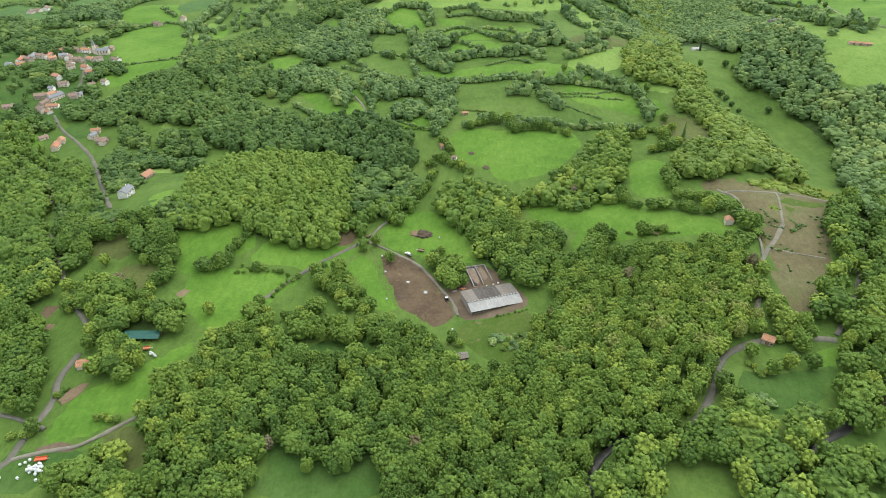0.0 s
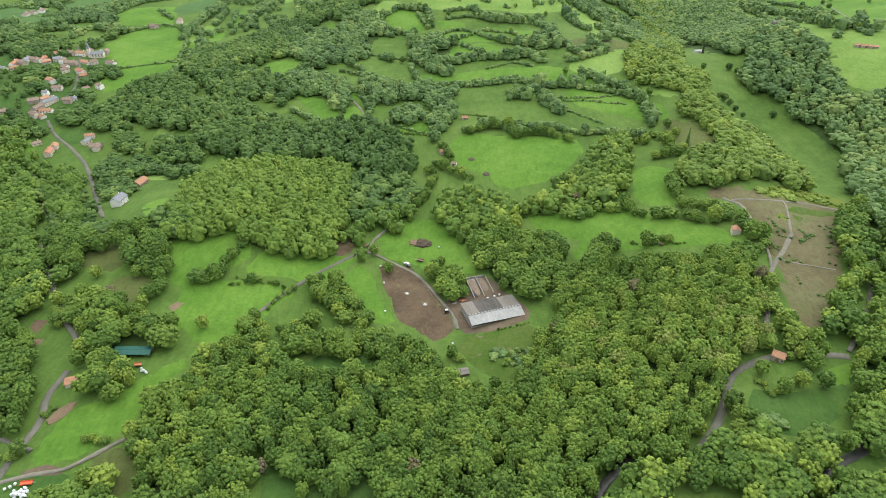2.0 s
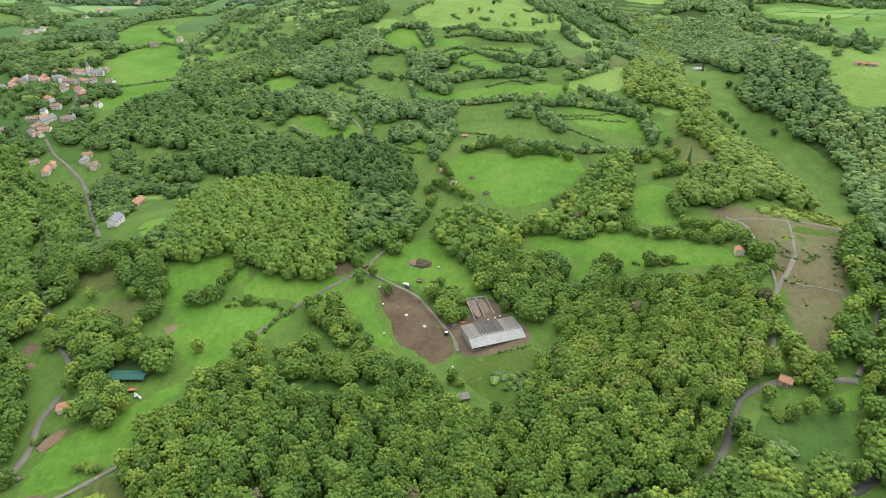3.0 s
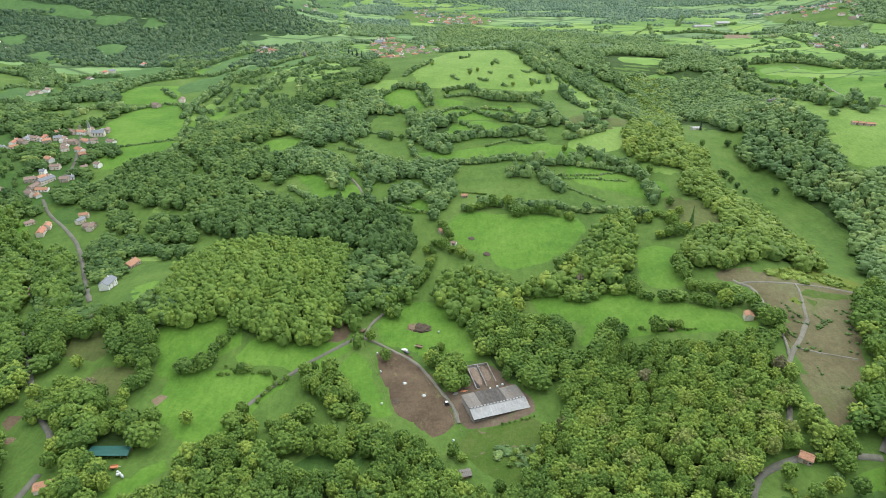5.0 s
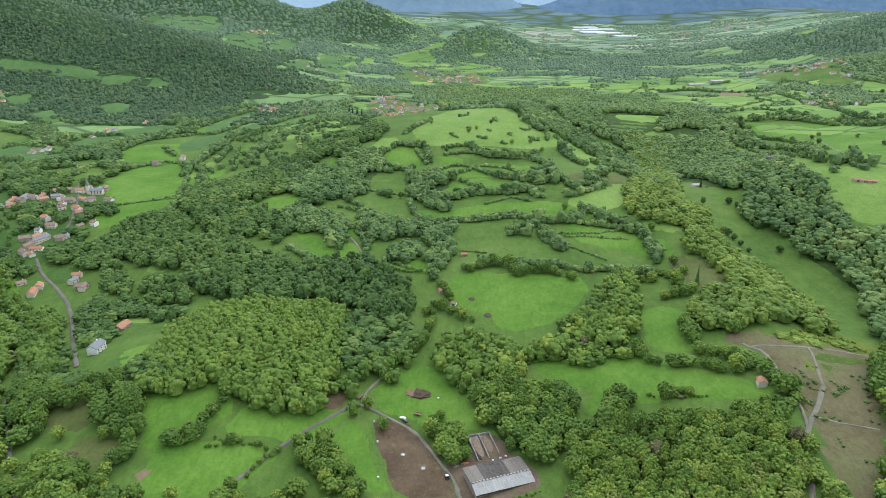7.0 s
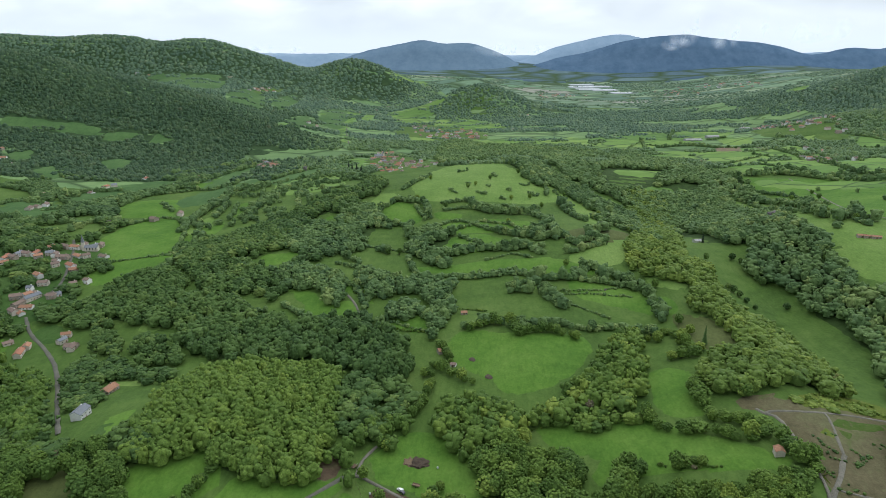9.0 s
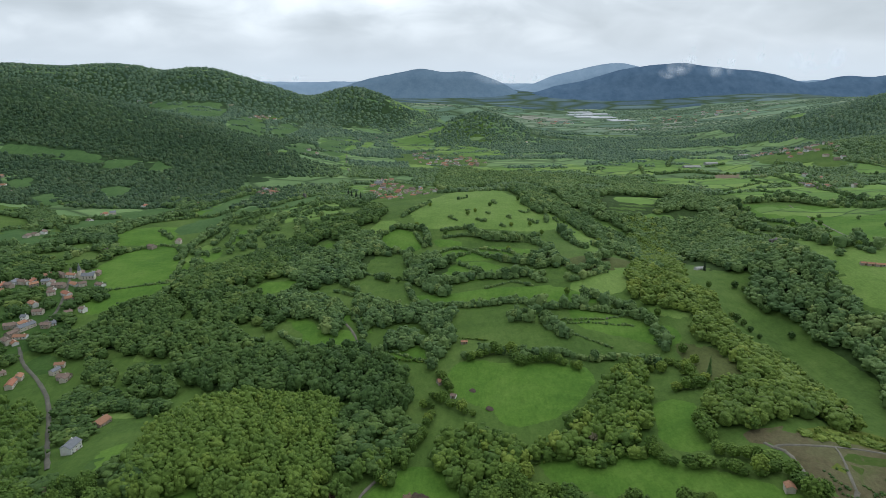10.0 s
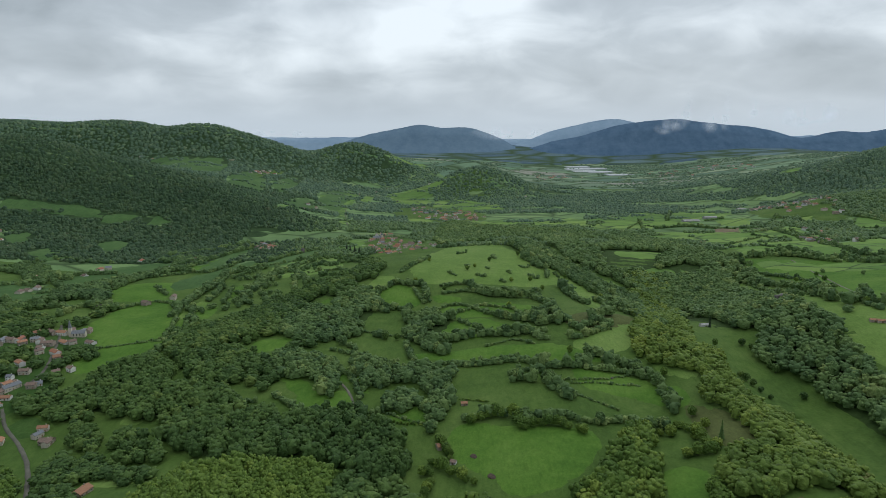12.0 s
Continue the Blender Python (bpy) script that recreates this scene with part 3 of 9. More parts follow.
def hedge(line, label, size=5.0, gap=4.2, height=5.0, mat=LEAVES, kind="near", trees=1, tints=(0.0, 1.0)):
    """A hedgerow: bushes along a line; trees: how many single trees stand in it."""
    SEED[0] += 1
    # Distant hedges get the haze-tinted leaf colour too.
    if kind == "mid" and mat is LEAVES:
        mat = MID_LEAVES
    rng = np.random.default_rng(SEED[0])
    p = np.array(rounded(line, False, gap))
    n = len(p)
    if n < 2:
        return
    big = rng.random(n) < 0.3
    r = size * 0.5 * rng.uniform(0.7, 1.25, n) * np.where(big, 1.35, 1.0)
    h = height * rng.uniform(0.65, 1.2, n) * np.where(big, 1.5, 1.0)
    q = p + rng.normal(0, size * 0.16, p.shape)
    spots = np.column_stack([q, r, h])
    for k in range(trees if height > 4 else 0):
        i = rng.integers(0, n)
        t = min(height * rng.uniform(1.5, 2.0), 13.0)
        tree(float(p[i, 0]), float(p[i, 1]), t, t * rng.uniform(0.75, 0.95), mat, "hedgerow tree with a full green crown", "hedgerow trees")
    crowd("hedgerow", spots, "bush" if kind == "mid" else kind, mat, label, "hedge", SEED[0], tints)


CLEAR = []


def clearing(poly, mat, label):
    """An open field among the far woods."""
    CLEAR.append(rounded(poly, True, 20.0))
    OPEN.append(CLEAR[-1])
    patch("far_meadow", poly, mat, label, 30.0, 1.6, 6.0)


# ---- fields, woods, hedges, roads ----

# meadows and bare ground near the farm
patch("meadow", [(-199, 394), (-189, 400.8), (-147.2, 413.4), (-135.8, 382.4), (-149.9, 361.4), (-112.4, 363.9), (-98.8, 353), (-114.3, 322.5), (-117.9, 295.8), (-140.6, 293.2), (-158.9, 307.8), (-172.3, 306.6), (-173.5, 340.6), (-190.5, 368.9)], BRIGHT, "short bright green grazed meadow")
patch("meadow", [(-134, 382.9), (-127.2, 397.4), (-106.5, 394.9), (-78.7, 400), (-61.6, 396.4), (-88.8, 361.3), (-105.4, 367.4), (-139, 363.3)], BRIGHT, "short bright green grazed meadow")
patch("meadow", [(-148.6, 287.1), (-135.7, 310.5), (-123.4, 303.6), (-142, 277.3), (-150.8, 257.5), (-156, 231.9), (-181.7, 206.8), (-197.8, 210.8), (-195.3, 240.2), (-179.7, 252.4), (-157.7, 276.2)], BRIGHT, "short bright green grazed meadow")
patch("meadow", [(-70.8, 377.7), (-57.3, 395), (-37.1, 347.7), (-29.9, 326.9), (-54.2, 330.4), (-72.3, 354.4)], BRIGHT, "short bright green grazed meadow")
patch("meadow", [(-41.3, 402.6), (-51.6, 423.8), (-40, 445.4), (-13.1, 456.4), (18.4, 429.6), (26, 398.7), (21.2, 378.3), (-11.4, 388.6)], BRIGHT, "short bright green grazed meadow")
patch("meadow", [(61.5, 448.7), (99.1, 448.7), (139.1, 435), (159.7, 406.1), (185.2, 378.9), (195.1, 365.4), (188.2, 356.3), (156.2, 367), (118.8, 378.4), (99.6, 376.3), (85.6, 385.4), (96.4, 404.2), (73.6, 418.7)], BRIGHT, "short bright green grazed meadow")
patch("meadow", [(22, 603), (49.5, 589), (92, 579.3), (122.3, 566.4), (123.5, 542), (103.4, 509.6), (82, 492.7), (52.9, 484.7), (30.3, 514.3), (5.5, 547.3), (0.1, 577.2)], BRIGHT, "short bright green grazed meadow")
patch("meadow", [(-107.5, 308.7), (-91.6, 299), (-73.8, 295), (-50.8, 302.6), (-40.6, 297.1), (-43.4, 282.6), (-60.3, 273.6), (-82.1, 285.7), (-101.5, 297.8)], DARKER, "lush dark green meadow between trees")
patch("meadow", [(-87.4, 214.2), (-70.7, 207.2), (-59.9, 200.2), (-25.4, 204.2), (-23.2, 177.2), (-88.3, 177), (-82.2, 193.2)], DARKER, "shaded rough meadow in a woodland clearing")
patch("meadow", [(-168, 213.4), (-150.6, 222.4), (-134.8, 196.2), (-135, 186.8), (-146.8, 190), (-161.8, 199.7)], DRY, "yellowish rough pasture by a track")
patch("meadow", [(-221.2, 357.1), (-202.8, 359.6), (-188.3, 351.1), (-191.5, 339.3), (-201.6, 327.6), (-216.8, 342.1)], DRY, "yellowish grazed pasture")
patch("meadow", [(-259.4, 387.9), (-229.1, 396.3), (-216.6, 375.3), (-222.5, 360.2), (-247.9, 372.3)], DRY, "yellowish grazed pasture")
patch("meadow", [(101.2, 189.4), (124.9, 184.2), (123.8, 168.1), (94.5, 170.1)], GRASS, "short bright green grazed meadow")
patch("meadow", [(151, 242.7), (167.9, 236.6), (192.3, 242.2), (204.1, 249.5), (184.7, 220.3), (156.4, 208.6), (141.7, 217)], DARKER, "rough green meadow with scrub")
patch("meadow", [(183.3, 247), (208.4, 252.6), (198.5, 237.9), (180.9, 235.3)], BRIGHT, "short bright green grazed meadow")
patch("meadow", [(155.9, 497.5), (180, 486.4), (172.4, 423.2), (144.2, 439.2)], BRIGHT, "short bright green grazed meadow")
patch("meadow", [(4.8, 307.4), (22.7, 315.6), (53.2, 320.7), (54, 296.5), (39.5, 266.3), (24.1, 273.3), (14.7, 284.9)], MIXED, "trampled grass and earth below the barn")
patch("paddock", [(-50.6, 400.9), (-42.4, 401.7), (-35.5, 397.7), (-21.9, 387.3), (-8.5, 369.5), (1.6, 345.4), (6.8, 329.3), (8.1, 321.5), (1.7, 311.6), (-7.1, 307.4), (-12.9, 314.4), (-18.9, 322.3), (-28, 328.7), (-31.8, 335.8), (-35.8, 348.9), (-42.4, 371.6), (-48.1, 390.6)], SOIL, "bare trampled brown earth of a cattle paddock", lift=0.34)
patch("farmyard", [(-4.6, 352.4), (10.9, 359.2), (17.1, 374.7), (32.2, 374), (43.4, 354.7), (53.5, 340.9), (55.6, 326.4), (40.7, 320), (22.6, 314.4), (12.7, 314.1), (5.7, 330.2)], TRAMPLED, "brown earth farmyard round the barns", lift=0.3)
patch("plot", [(-177.3, 320.2), (-171.6, 334.9), (-162, 333.1), (-168.7, 320.9)], PLOUGH, "small strip of tilled brown soil")
patch("plot", [(-57.3, 193.5), (-45.5, 193.6), (-44.2, 183.9), (-52.8, 182.3)], SOIL, "bare reddish earth in a clearing")
patch("plot", [(-258.9, 317), (-241, 318), (-231.6, 306.5), (-243.5, 302.1)], SOIL, "bare earth by a road")
patch("verge", [(-214.4, 204.9), (-197.9, 205.7), (-171.7, 203.2), (-174, 196.8), (-180.1, 187.7), (-188.4, 178.6), (-199.1, 179.1)], DARKER, "worn grass verge by a track junction")
patch("plot", [(-88.6, 397.6), (-73.7, 427.1), (-65.7, 413.7), (-74.2, 397.5)], SOIL, "worn brown earth by a gate")
patch("waste_ground", [(183.7, 425.1), (188.8, 431.7), (203, 434.5), (215.8, 433.4), (223.1, 426.9), (270.5, 420), (283.4, 408.5), (259.7, 368.3), (231.8, 320.4), (211.8, 284.6), (196, 276.4), (191.2, 286.5), (197.7, 335.1), (205.7, 374.4), (202.8, 408.8)], WASTE, "dry brown waste ground with sparse weeds")
patch("rough_grass", [(233.3, 401.7), (261.2, 406.5), (279.2, 401.6), (264.6, 394.1), (247, 389.1), (231.1, 373.6), (227, 380.6)], MIXED, "thin weedy grass spreading over waste ground", lift=0.8, ragged=2.0)
patch("rough_grass", [(225.9, 393.1), (227.9, 386.8), (215.7, 363.5), (202.3, 346.5), (202.6, 351.5), (215.9, 369)], GOLDGRASS, "thin weedy grass spreading over waste ground", lift=0.8, ragged=2.0)
patch("meadow", [(222.1, 427.3), (240.4, 436.1), (263.3, 445.8), (287.9, 438.9), (290.9, 415.7), (281.6, 408.4), (260.9, 413.9), (241.9, 413.1), (219.4, 414.1)], GOLDGRASS, "pale yellow-green weedy bank", lift=0.5)
patch("meadow", [(356, 1003), (337.3, 874.6), (338.9, 783.2), (329.3, 713.4), (347.2, 669.6), (343.7, 626.7), (354.7, 594.9), (348.1, 528.8), (333.9, 507.9), (301.6, 440.8), (288.6, 446.7), (312.5, 542.9), (312.1, 602.5), (284.4, 633.4), (290.9, 690.4), (297.5, 740), (299.8, 829.3)], GRASS, "green valley meadow in the gorge")
patch("meadow", [(468, 1102), (487, 1074), (483.1, 915.8), (487.1, 804.6), (507.8, 772.5), (515.7, 751.5), (443.7, 616.3), (403.5, 642.1), (400.3, 670.1), (411.2, 708.7), (425.7, 785), (455, 984)], HILLTOP, "wide bright pasture on a plateau")

patch("verge", [(-204.9, 203.8), (-197.7, 206.7), (-187.9, 210.2), (-178.2, 207.3), (-176.4, 201.5), (-184.8, 198), (-195.8, 198.4), (-200.6, 195)], TRAMPLED, "trampled brown earth at a road junction")

# fields on the terraced hill
patch("meadow", [(-336, 1065), (-296, 1089), (-265, 1163), (-239, 1234), (-155, 1241), (-140, 1120), (-206, 1059), (-258, 975), (-326, 976)], GRASS, "terraced hillside meadow in fresh green")
patch("meadow", [(7, 697), (51, 713), (92, 688), (122, 655), (139, 624), (101.2, 592.1), (61, 606), (24, 643), (10, 666)], GRASS, "terraced hillside meadow in fresh green")
patch("meadow", [(-58, 762), (1, 765), (55, 769), (112, 754), (136, 738), (167, 703), (117, 701), (72, 732), (8, 737)], BRIGHT, "terraced hillside meadow in fresh green")
patch("meadow", [(-20, 808), (2, 860), (47, 873), (80, 834), (112, 805), (57, 798), (8, 793)], BRIGHT, "terraced hillside meadow in fresh green")
patch("meadow", [(-6, 917), (49, 926), (84, 872), (39, 875), (2, 883)], BRIGHT, "terraced hillside meadow in fresh green")
patch("meadow", [(-187, 954), (-167, 985), (-153, 946), (-154, 899), (-176, 915)], BRIGHT, "terraced hillside meadow in fresh green")
patch("meadow", [(-150, 830), (-104, 871), (-51, 878), (-51, 801), (-18, 759), (-72, 763), (-125, 806)], GRASS, "terraced hillside meadow in fresh green")
patch("meadow", [(-15, 972), (50, 945), (125, 905), (117, 873), (71, 896), (50, 941), (-6, 939)], BRIGHT, "terraced hillside meadow in fresh green")
patch("meadow", [(-93, 1015), (-41, 996), (-31, 941), (-46, 921), (-79, 945)], BRIGHT, "terraced hillside meadow in fresh green")
patch("meadow", [(-56, 1150), (13, 1334), (102, 1491), (121, 1294), (167, 1153), (183, 1064), (130, 1005), (70, 1007), (-7, 1005), (-42, 1031)], HILLTOP, "terraced hillside meadow in fresh green")
patch("meadow", [(165, 1134), (241, 1128), (293, 1102), (278, 972), (198, 885), (180, 994)], HILLTOP, "terraced hillside meadow in fresh green")
patch("meadow", [(137, 746), (208.5, 804.1), (224.7, 783.3), (190.1, 724.6), (152, 722)], HILLTOP, "terraced hillside meadow in fresh green")
patch("meadow", [(128, 688), (184, 671.4), (216.2, 628.6), (204.9, 590.5), (173.3, 626.5), (132, 648)], BRIGHT, "terraced hillside meadow in fresh green")
patch("meadow", [(208.1, 723.1), (242.4, 676.5), (231, 639.6), (208.7, 676.1)], HILLTOP, "terraced hillside meadow in fresh green")
patch("meadow", [(144, 829), (193, 860), (234.1, 846.3), (205.6, 792.6), (156, 778)], DRY, "terraced hillside meadow in fresh green")
patch("meadow", [(207.4, 597.2), (239.6, 538), (242.4, 522.1), (205.1, 508), (197.4, 551.2)], DRY, "terraced hillside meadow in fresh green")
patch("meadow", [(-425, 783), (-397, 830), (-349, 877), (-336, 841), (-370, 784), (-386, 744)], BRIGHT, "terraced hillside meadow in fresh green")
patch("meadow", [(-443, 900), (-413, 982), (-392, 1018), (-349, 877), (-393, 820), (-421, 819)], BRIGHT, "terraced hillside meadow in fresh green")
patch("meadow", [(-366, 903), (-332, 993), (-320, 944), (-341, 876)], BRIGHT, "terraced hillside meadow in fresh green")
patch("meadow", [(526, 1221), (657, 1100), (696, 1066), (512.1, 776.2), (501.6, 883.1), (519, 1035), (514, 1166)], BRIGHT, "terraced hillside meadow in fresh green")
patch("meadow", [(-216, 776), (-185, 791), (-186, 737)], GRASS, "terraced hillside meadow in fresh green")
patch("meadow", [(7, 674), (25, 663), (24, 643), (7, 646)], GRASS, "terraced hillside meadow in fresh green")
# Where these village meadows take darker grass, it paints in cloud shade.
patch("meadow", [(-410, 641), (-395, 661), (-371, 634), (-380, 616)], DARKER, "small meadow beside a village")
patch("meadow", [(-460, 612), (-442, 633), (-415, 616), (-419, 600), (-451.8, 597.8)], BRIGHT, "small meadow beside a village")
patch("meadow", [(-421.7, 584.1), (-381.4, 571.5), (-362.3, 545.2), (-387.4, 541.3)], DARKER, "small meadow beside a village")
patch("meadow", [(-378.1, 565.1), (-337.3, 498.3), (-359, 491.1), (-360.6, 526.7)], DARKER, "small meadow beside a village")
patch("meadow", [(-549, 775), (-519, 797), (-491, 764), (-514, 736)], DARKER, "small meadow beside a village")
patch("meadow", [(-450, 895), (-384, 964), (-349, 862), (-413, 815)], BRIGHT, "small meadow beside a village")
patch("meadow", [(-238.5, 439.8), (-220.1, 451), (-203.1, 411.7), (-219.4, 409.5)], DARKER, "small meadow beside a village")
patch("meadow", [(-235.9, 397.4), (-226.1, 399.5), (-218.3, 385), (-229.8, 382.9)], DARKER, "small meadow beside a village")
patch("meadow", [(-496, 679), (-476, 675), (-469, 656), (-483, 654)], DARKER, "small meadow beside a village")

patch("meadow", [(304, 1199), (363, 1246), (396, 1222), (321, 1167)], GRASS, "small meadow in a wooded gorge")
patch("meadow", [(298, 1286), (365, 1332), (362, 1274), (298, 1220)], GRASS, "small meadow in a wooded gorge")
patch("meadow", [(365, 1179), (430, 1223), (462, 1169), (389, 1162)], GRASS, "small meadow in a wooded gorge")
patch("meadow", [(292, 1471), (361, 1555), (371, 1443), (285, 1329)], GRASS, "small meadow in a wooded gorge")
# This darker sheet of grass stands in for shade from clouds.
patch("village_ground", [(-608, 880), (-529, 889), (-480, 866), (-432, 850), (-419, 817), (-427, 764), (-402, 693), (-415, 666), (-441, 658), (-487, 666)], DARKER, "grass of gardens and paddocks between village houses, darkened for cloud shade")
# meadows of the valley side
patch("meadow", [(-470, 877), (-473, 954), (-471, 1045), (-407, 1019), (-371, 940), (-351, 844), (-389, 830), (-411, 817), (-430, 837)], BRIGHT, "valley-side meadow between trees")
patch("meadow", [(-402, 741), (-415, 773), (-408, 806), (-356, 832), (-353, 798), (-375, 770)], BRIGHT, "valley-side meadow between trees")
patch("meadow", [(-506, 1031), (-526, 1099), (-489, 1144), (-449, 1086), (-459, 1046), (-476, 994)], GRASS, "valley-side meadow between trees")
patch("meadow", [(-366, 930), (-379, 994), (-361, 1039), (-339, 968), (-338, 928)], HILLTOP, "valley-side meadow between trees")
patch("meadow", [(-331, 1021), (-348, 1114), (-324, 1120), (-280, 1027), (-305, 1015)], BRIGHT, "valley-side meadow between trees")
patch("meadow", [(-339, 1125), (-337, 1238), (-322, 1292), (-299, 1170), (-310, 1114)], GRASS, "valley-side meadow between trees")
patch("meadow", [(-251, 1084), (-263, 1225), (-239, 1325), (-198, 1327), (-179, 1183), (-222, 1157), (-227, 1059)], BRIGHT, "valley-side meadow between trees")
patch("meadow", [(-714, 1069), (-714, 1127), (-676, 1117), (-641, 1011), (-673, 1009)], GRASS, "valley-side meadow between trees")
patch("meadow", [(-596, 966), (-554, 991), (-534, 946), (-571, 935)], GRASS, "valley-side meadow between trees")
patch("meadow", [(-534, 935), (-508, 969), (-486, 916), (-502, 897)], GRASS, "valley-side meadow between trees")
patch("meadow", [(-496, 1339), (-461, 1421), (-419, 1506), (-411, 1419), (-443, 1277), (-503, 1261), (-525, 1299)], BRIGHT, "valley-side meadow between trees")
patch("meadow", [(-262, 1494), (-225, 1597), (-182, 1625), (-172, 1499), (-239, 1461)], HILLTOP, "valley-side meadow between trees")
patch("meadow", [(-176, 715), (-144, 707), (-121, 676), (-100, 679), (-82, 645), (-132, 637), (-145, 668), (-165, 698)], BRIGHT, "small glade of short grass between woods")
patch("meadow", [(-221, 696), (-202, 698), (-183, 682), (-185, 663), (-203, 675)], GRASS, "small glade of short grass between woods")
patch("meadow", [(-299, 761), (-285, 766), (-274, 738), (-287, 734)], GRASS, "small glade of short grass between woods")
patch("meadow", [(-302, 636), (-305, 660), (-293, 658), (-278, 632)], HILLTOP, "small glade of short grass between woods")
patch("meadow", [(-257, 624), (-251, 630), (-233, 607), (-242.4, 599.4)], GRASS, "small glade of short grass between woods")
patch("meadow", [(-84, 701), (-62, 697), (-54, 673), (-78, 668)], BRIGHT, "small glade of short grass between woods")
patch("meadow", [(-50, 620), (-48, 632), (-20, 637), (-16, 607), (-30, 603)], BRIGHT, "small glade of short grass between woods")
patch("meadow", [(-50, 696), (-26, 698), (-22, 673), (-47, 675)], GRASS, "small glade of short grass between woods")
patch("meadow", [(-278, 540), (-229.2, 528.6), (-239.4, 516), (-259.9, 519)], HILLTOP, "small glade of short grass between woods")
patch("meadow", [(-231.5, 424.9), (-236.6, 454.6), (-220, 463.8), (-215.8, 431.8), (-220.3, 411.4)], BRIGHT, "small glade of short grass between woods")
patch("meadow", [(-350, 668), (-329, 663), (-319, 644), (-335, 648)], GRASS, "small glade of short grass between woods")
patch("meadow", [(-228, 833), (-190, 830), (-175, 806), (-196, 788), (-219, 812)], GRASS, "small glade of short grass between woods")
patch("meadow", [(-220, 874), (-195, 913), (-181, 877), (-203, 843)], BRIGHT, "small glade of short grass between woods")
patch("meadow", [(-193, 976), (-166, 984), (-145, 917), (-158, 874), (-177, 924)], GRASS, "valley-side meadow between trees")
patch("meadow", [(-158, 874), (-106, 897), (-82, 917), (-49, 885), (-50, 820), (-105, 846), (-139, 849)], GRASS, "valley-side meadow between trees")
patch("meadow", [(-164, 830), (-129, 848), (-98, 831), (-44, 806), (-33, 749), (-54, 745), (-90, 765), (-129, 786)], GRASS, "valley-side meadow between trees")
patch("meadow", [(-222, 869), (-198, 896), (-186, 863), (-206, 843)], BRIGHT, "valley-side meadow between trees")
patch("meadow", [(-115, 727), (-86, 726), (-82, 696), (-107, 697)], BRIGHT, "valley-side meadow between trees")
patch("meadow", [(-81, 715), (-51, 709), (-45, 667), (-76, 669)], GRASS, "valley-side meadow between trees")
patch("meadow", [(-50, 635), (-21, 640), (-16, 609), (-45, 613)], BRIGHT, "valley-side meadow between trees")
patch("meadow", [(-118, 1003), (-95, 1071), (-68, 1034), (-94, 998)], HILLTOP, "valley-side meadow between trees")
patch("meadow", [(-91, 990), (-43, 998), (-28, 947), (-45, 920), (-84, 945)], BRIGHT, "valley-side meadow between trees")
patch("meadow", [(-230, 826), (-194, 834), (-173, 803), (-214, 784)], BRIGHT, "valley-side meadow between trees")
patch("meadow", [(298, 1222), (350, 1259), (416, 1309), (401, 1252), (329, 1181), (280, 1176)], GRASS, "small meadow in a wooded gorge")
patch("meadow", [(356, 1180), (432, 1226), (434, 1192), (370, 1160)], GRASS, "small meadow in a wooded gorge")

# open fields among the far woods
clearing([(-475, 1303), (-472, 1447), (-437, 1555), (-415, 1509), (-424, 1421), (-428, 1292), (-456, 1256)], VALLEYGRASS, "green field on a far valley side")
clearing([(-683, 1200), (-638, 1286), (-562, 1349), (-525, 1293), (-573, 1170), (-631, 1119)], VALLEYGRASS, "green field on a far valley side")
clearing([(-767, 1138), (-695, 1145), (-630, 1108), (-608, 1007), (-659, 984)], VALLEYGRASS, "green field on a far valley side")
clearing([(-1149, 1729), (-1048, 1727), (-950, 1731), (-850, 1704), (-884, 1659), (-1011, 1664), (-1121, 1684)], VALLEYGRASS, "green field on a far valley side")
clearing([(-879, 1649), (-827, 1712), (-763, 1714), (-806, 1640)], VALLEYGRASS, "green field on a far valley side")
clearing([(-755, 1696), (-702, 1723), (-666, 1706), (-711, 1643)], VALLEYGRASS, "green field on a far valley side")
clearing([(-872, 1401), (-812, 1451), (-754, 1434), (-779, 1317)], VALLEYGRASS, "green field on a far valley side")
clearing([(-778, 1502), (-736, 1533), (-696, 1516), (-712, 1424)], VALLEYGRASS, "green field on a far valley side")
clearing([(-1010, 1531), (-966, 1553), (-912, 1499), (-941, 1447)], VALLEYGRASS, "green field on a far valley side")
clearing([(-1285, 2917), (-1186, 2907), (-1063, 2872), (-925, 2856), (-842, 2573), (-908, 2431), (-1069, 2570)], VALLEYGRASS, "green field on a far valley side")
clearing([(-788, 2446), (-782, 2692), (-687, 2588), (-591, 2201), (-633, 2171), (-619, 1972)], VALLEYGRASS, "green field on a far valley side")
clearing([(-666, 2591), (-632, 2827), (-579, 2745), (-550, 2293), (-586, 2300)], VALLEYGRASS, "green field on a far valley side")
clearing([(-505, 2140), (-456, 2281), (-400, 2111), (-418, 1879)], VALLEYGRASS, "green field on a far valley side")
clearing([(-461, 2484), (-373, 2762), (-302, 2289), (-326, 2071), (-386, 2131)], VALLEYGRASS, "green field on a far valley side")
clearing([(-337, 2137), (-318, 2183), (-257, 1801), (-266, 1728)], VALLEYGRASS, "green field on a far valley side")
clearing([(-587, 1006), (-562, 1044), (-535, 1026), (-492, 933), (-531, 920)], GRASS, "green field on a far valley side")
clearing([(-556, 1134), (-476, 1171), (-444, 1118), (-479, 1008)], BRIGHT, "green field on a far valley side")
clearing([(-468, 1153), (-430, 1266), (-396, 1367), (-375, 1314), (-392, 1159), (-438, 1104)], VALLEYGRASS, "green field on a far valley side")
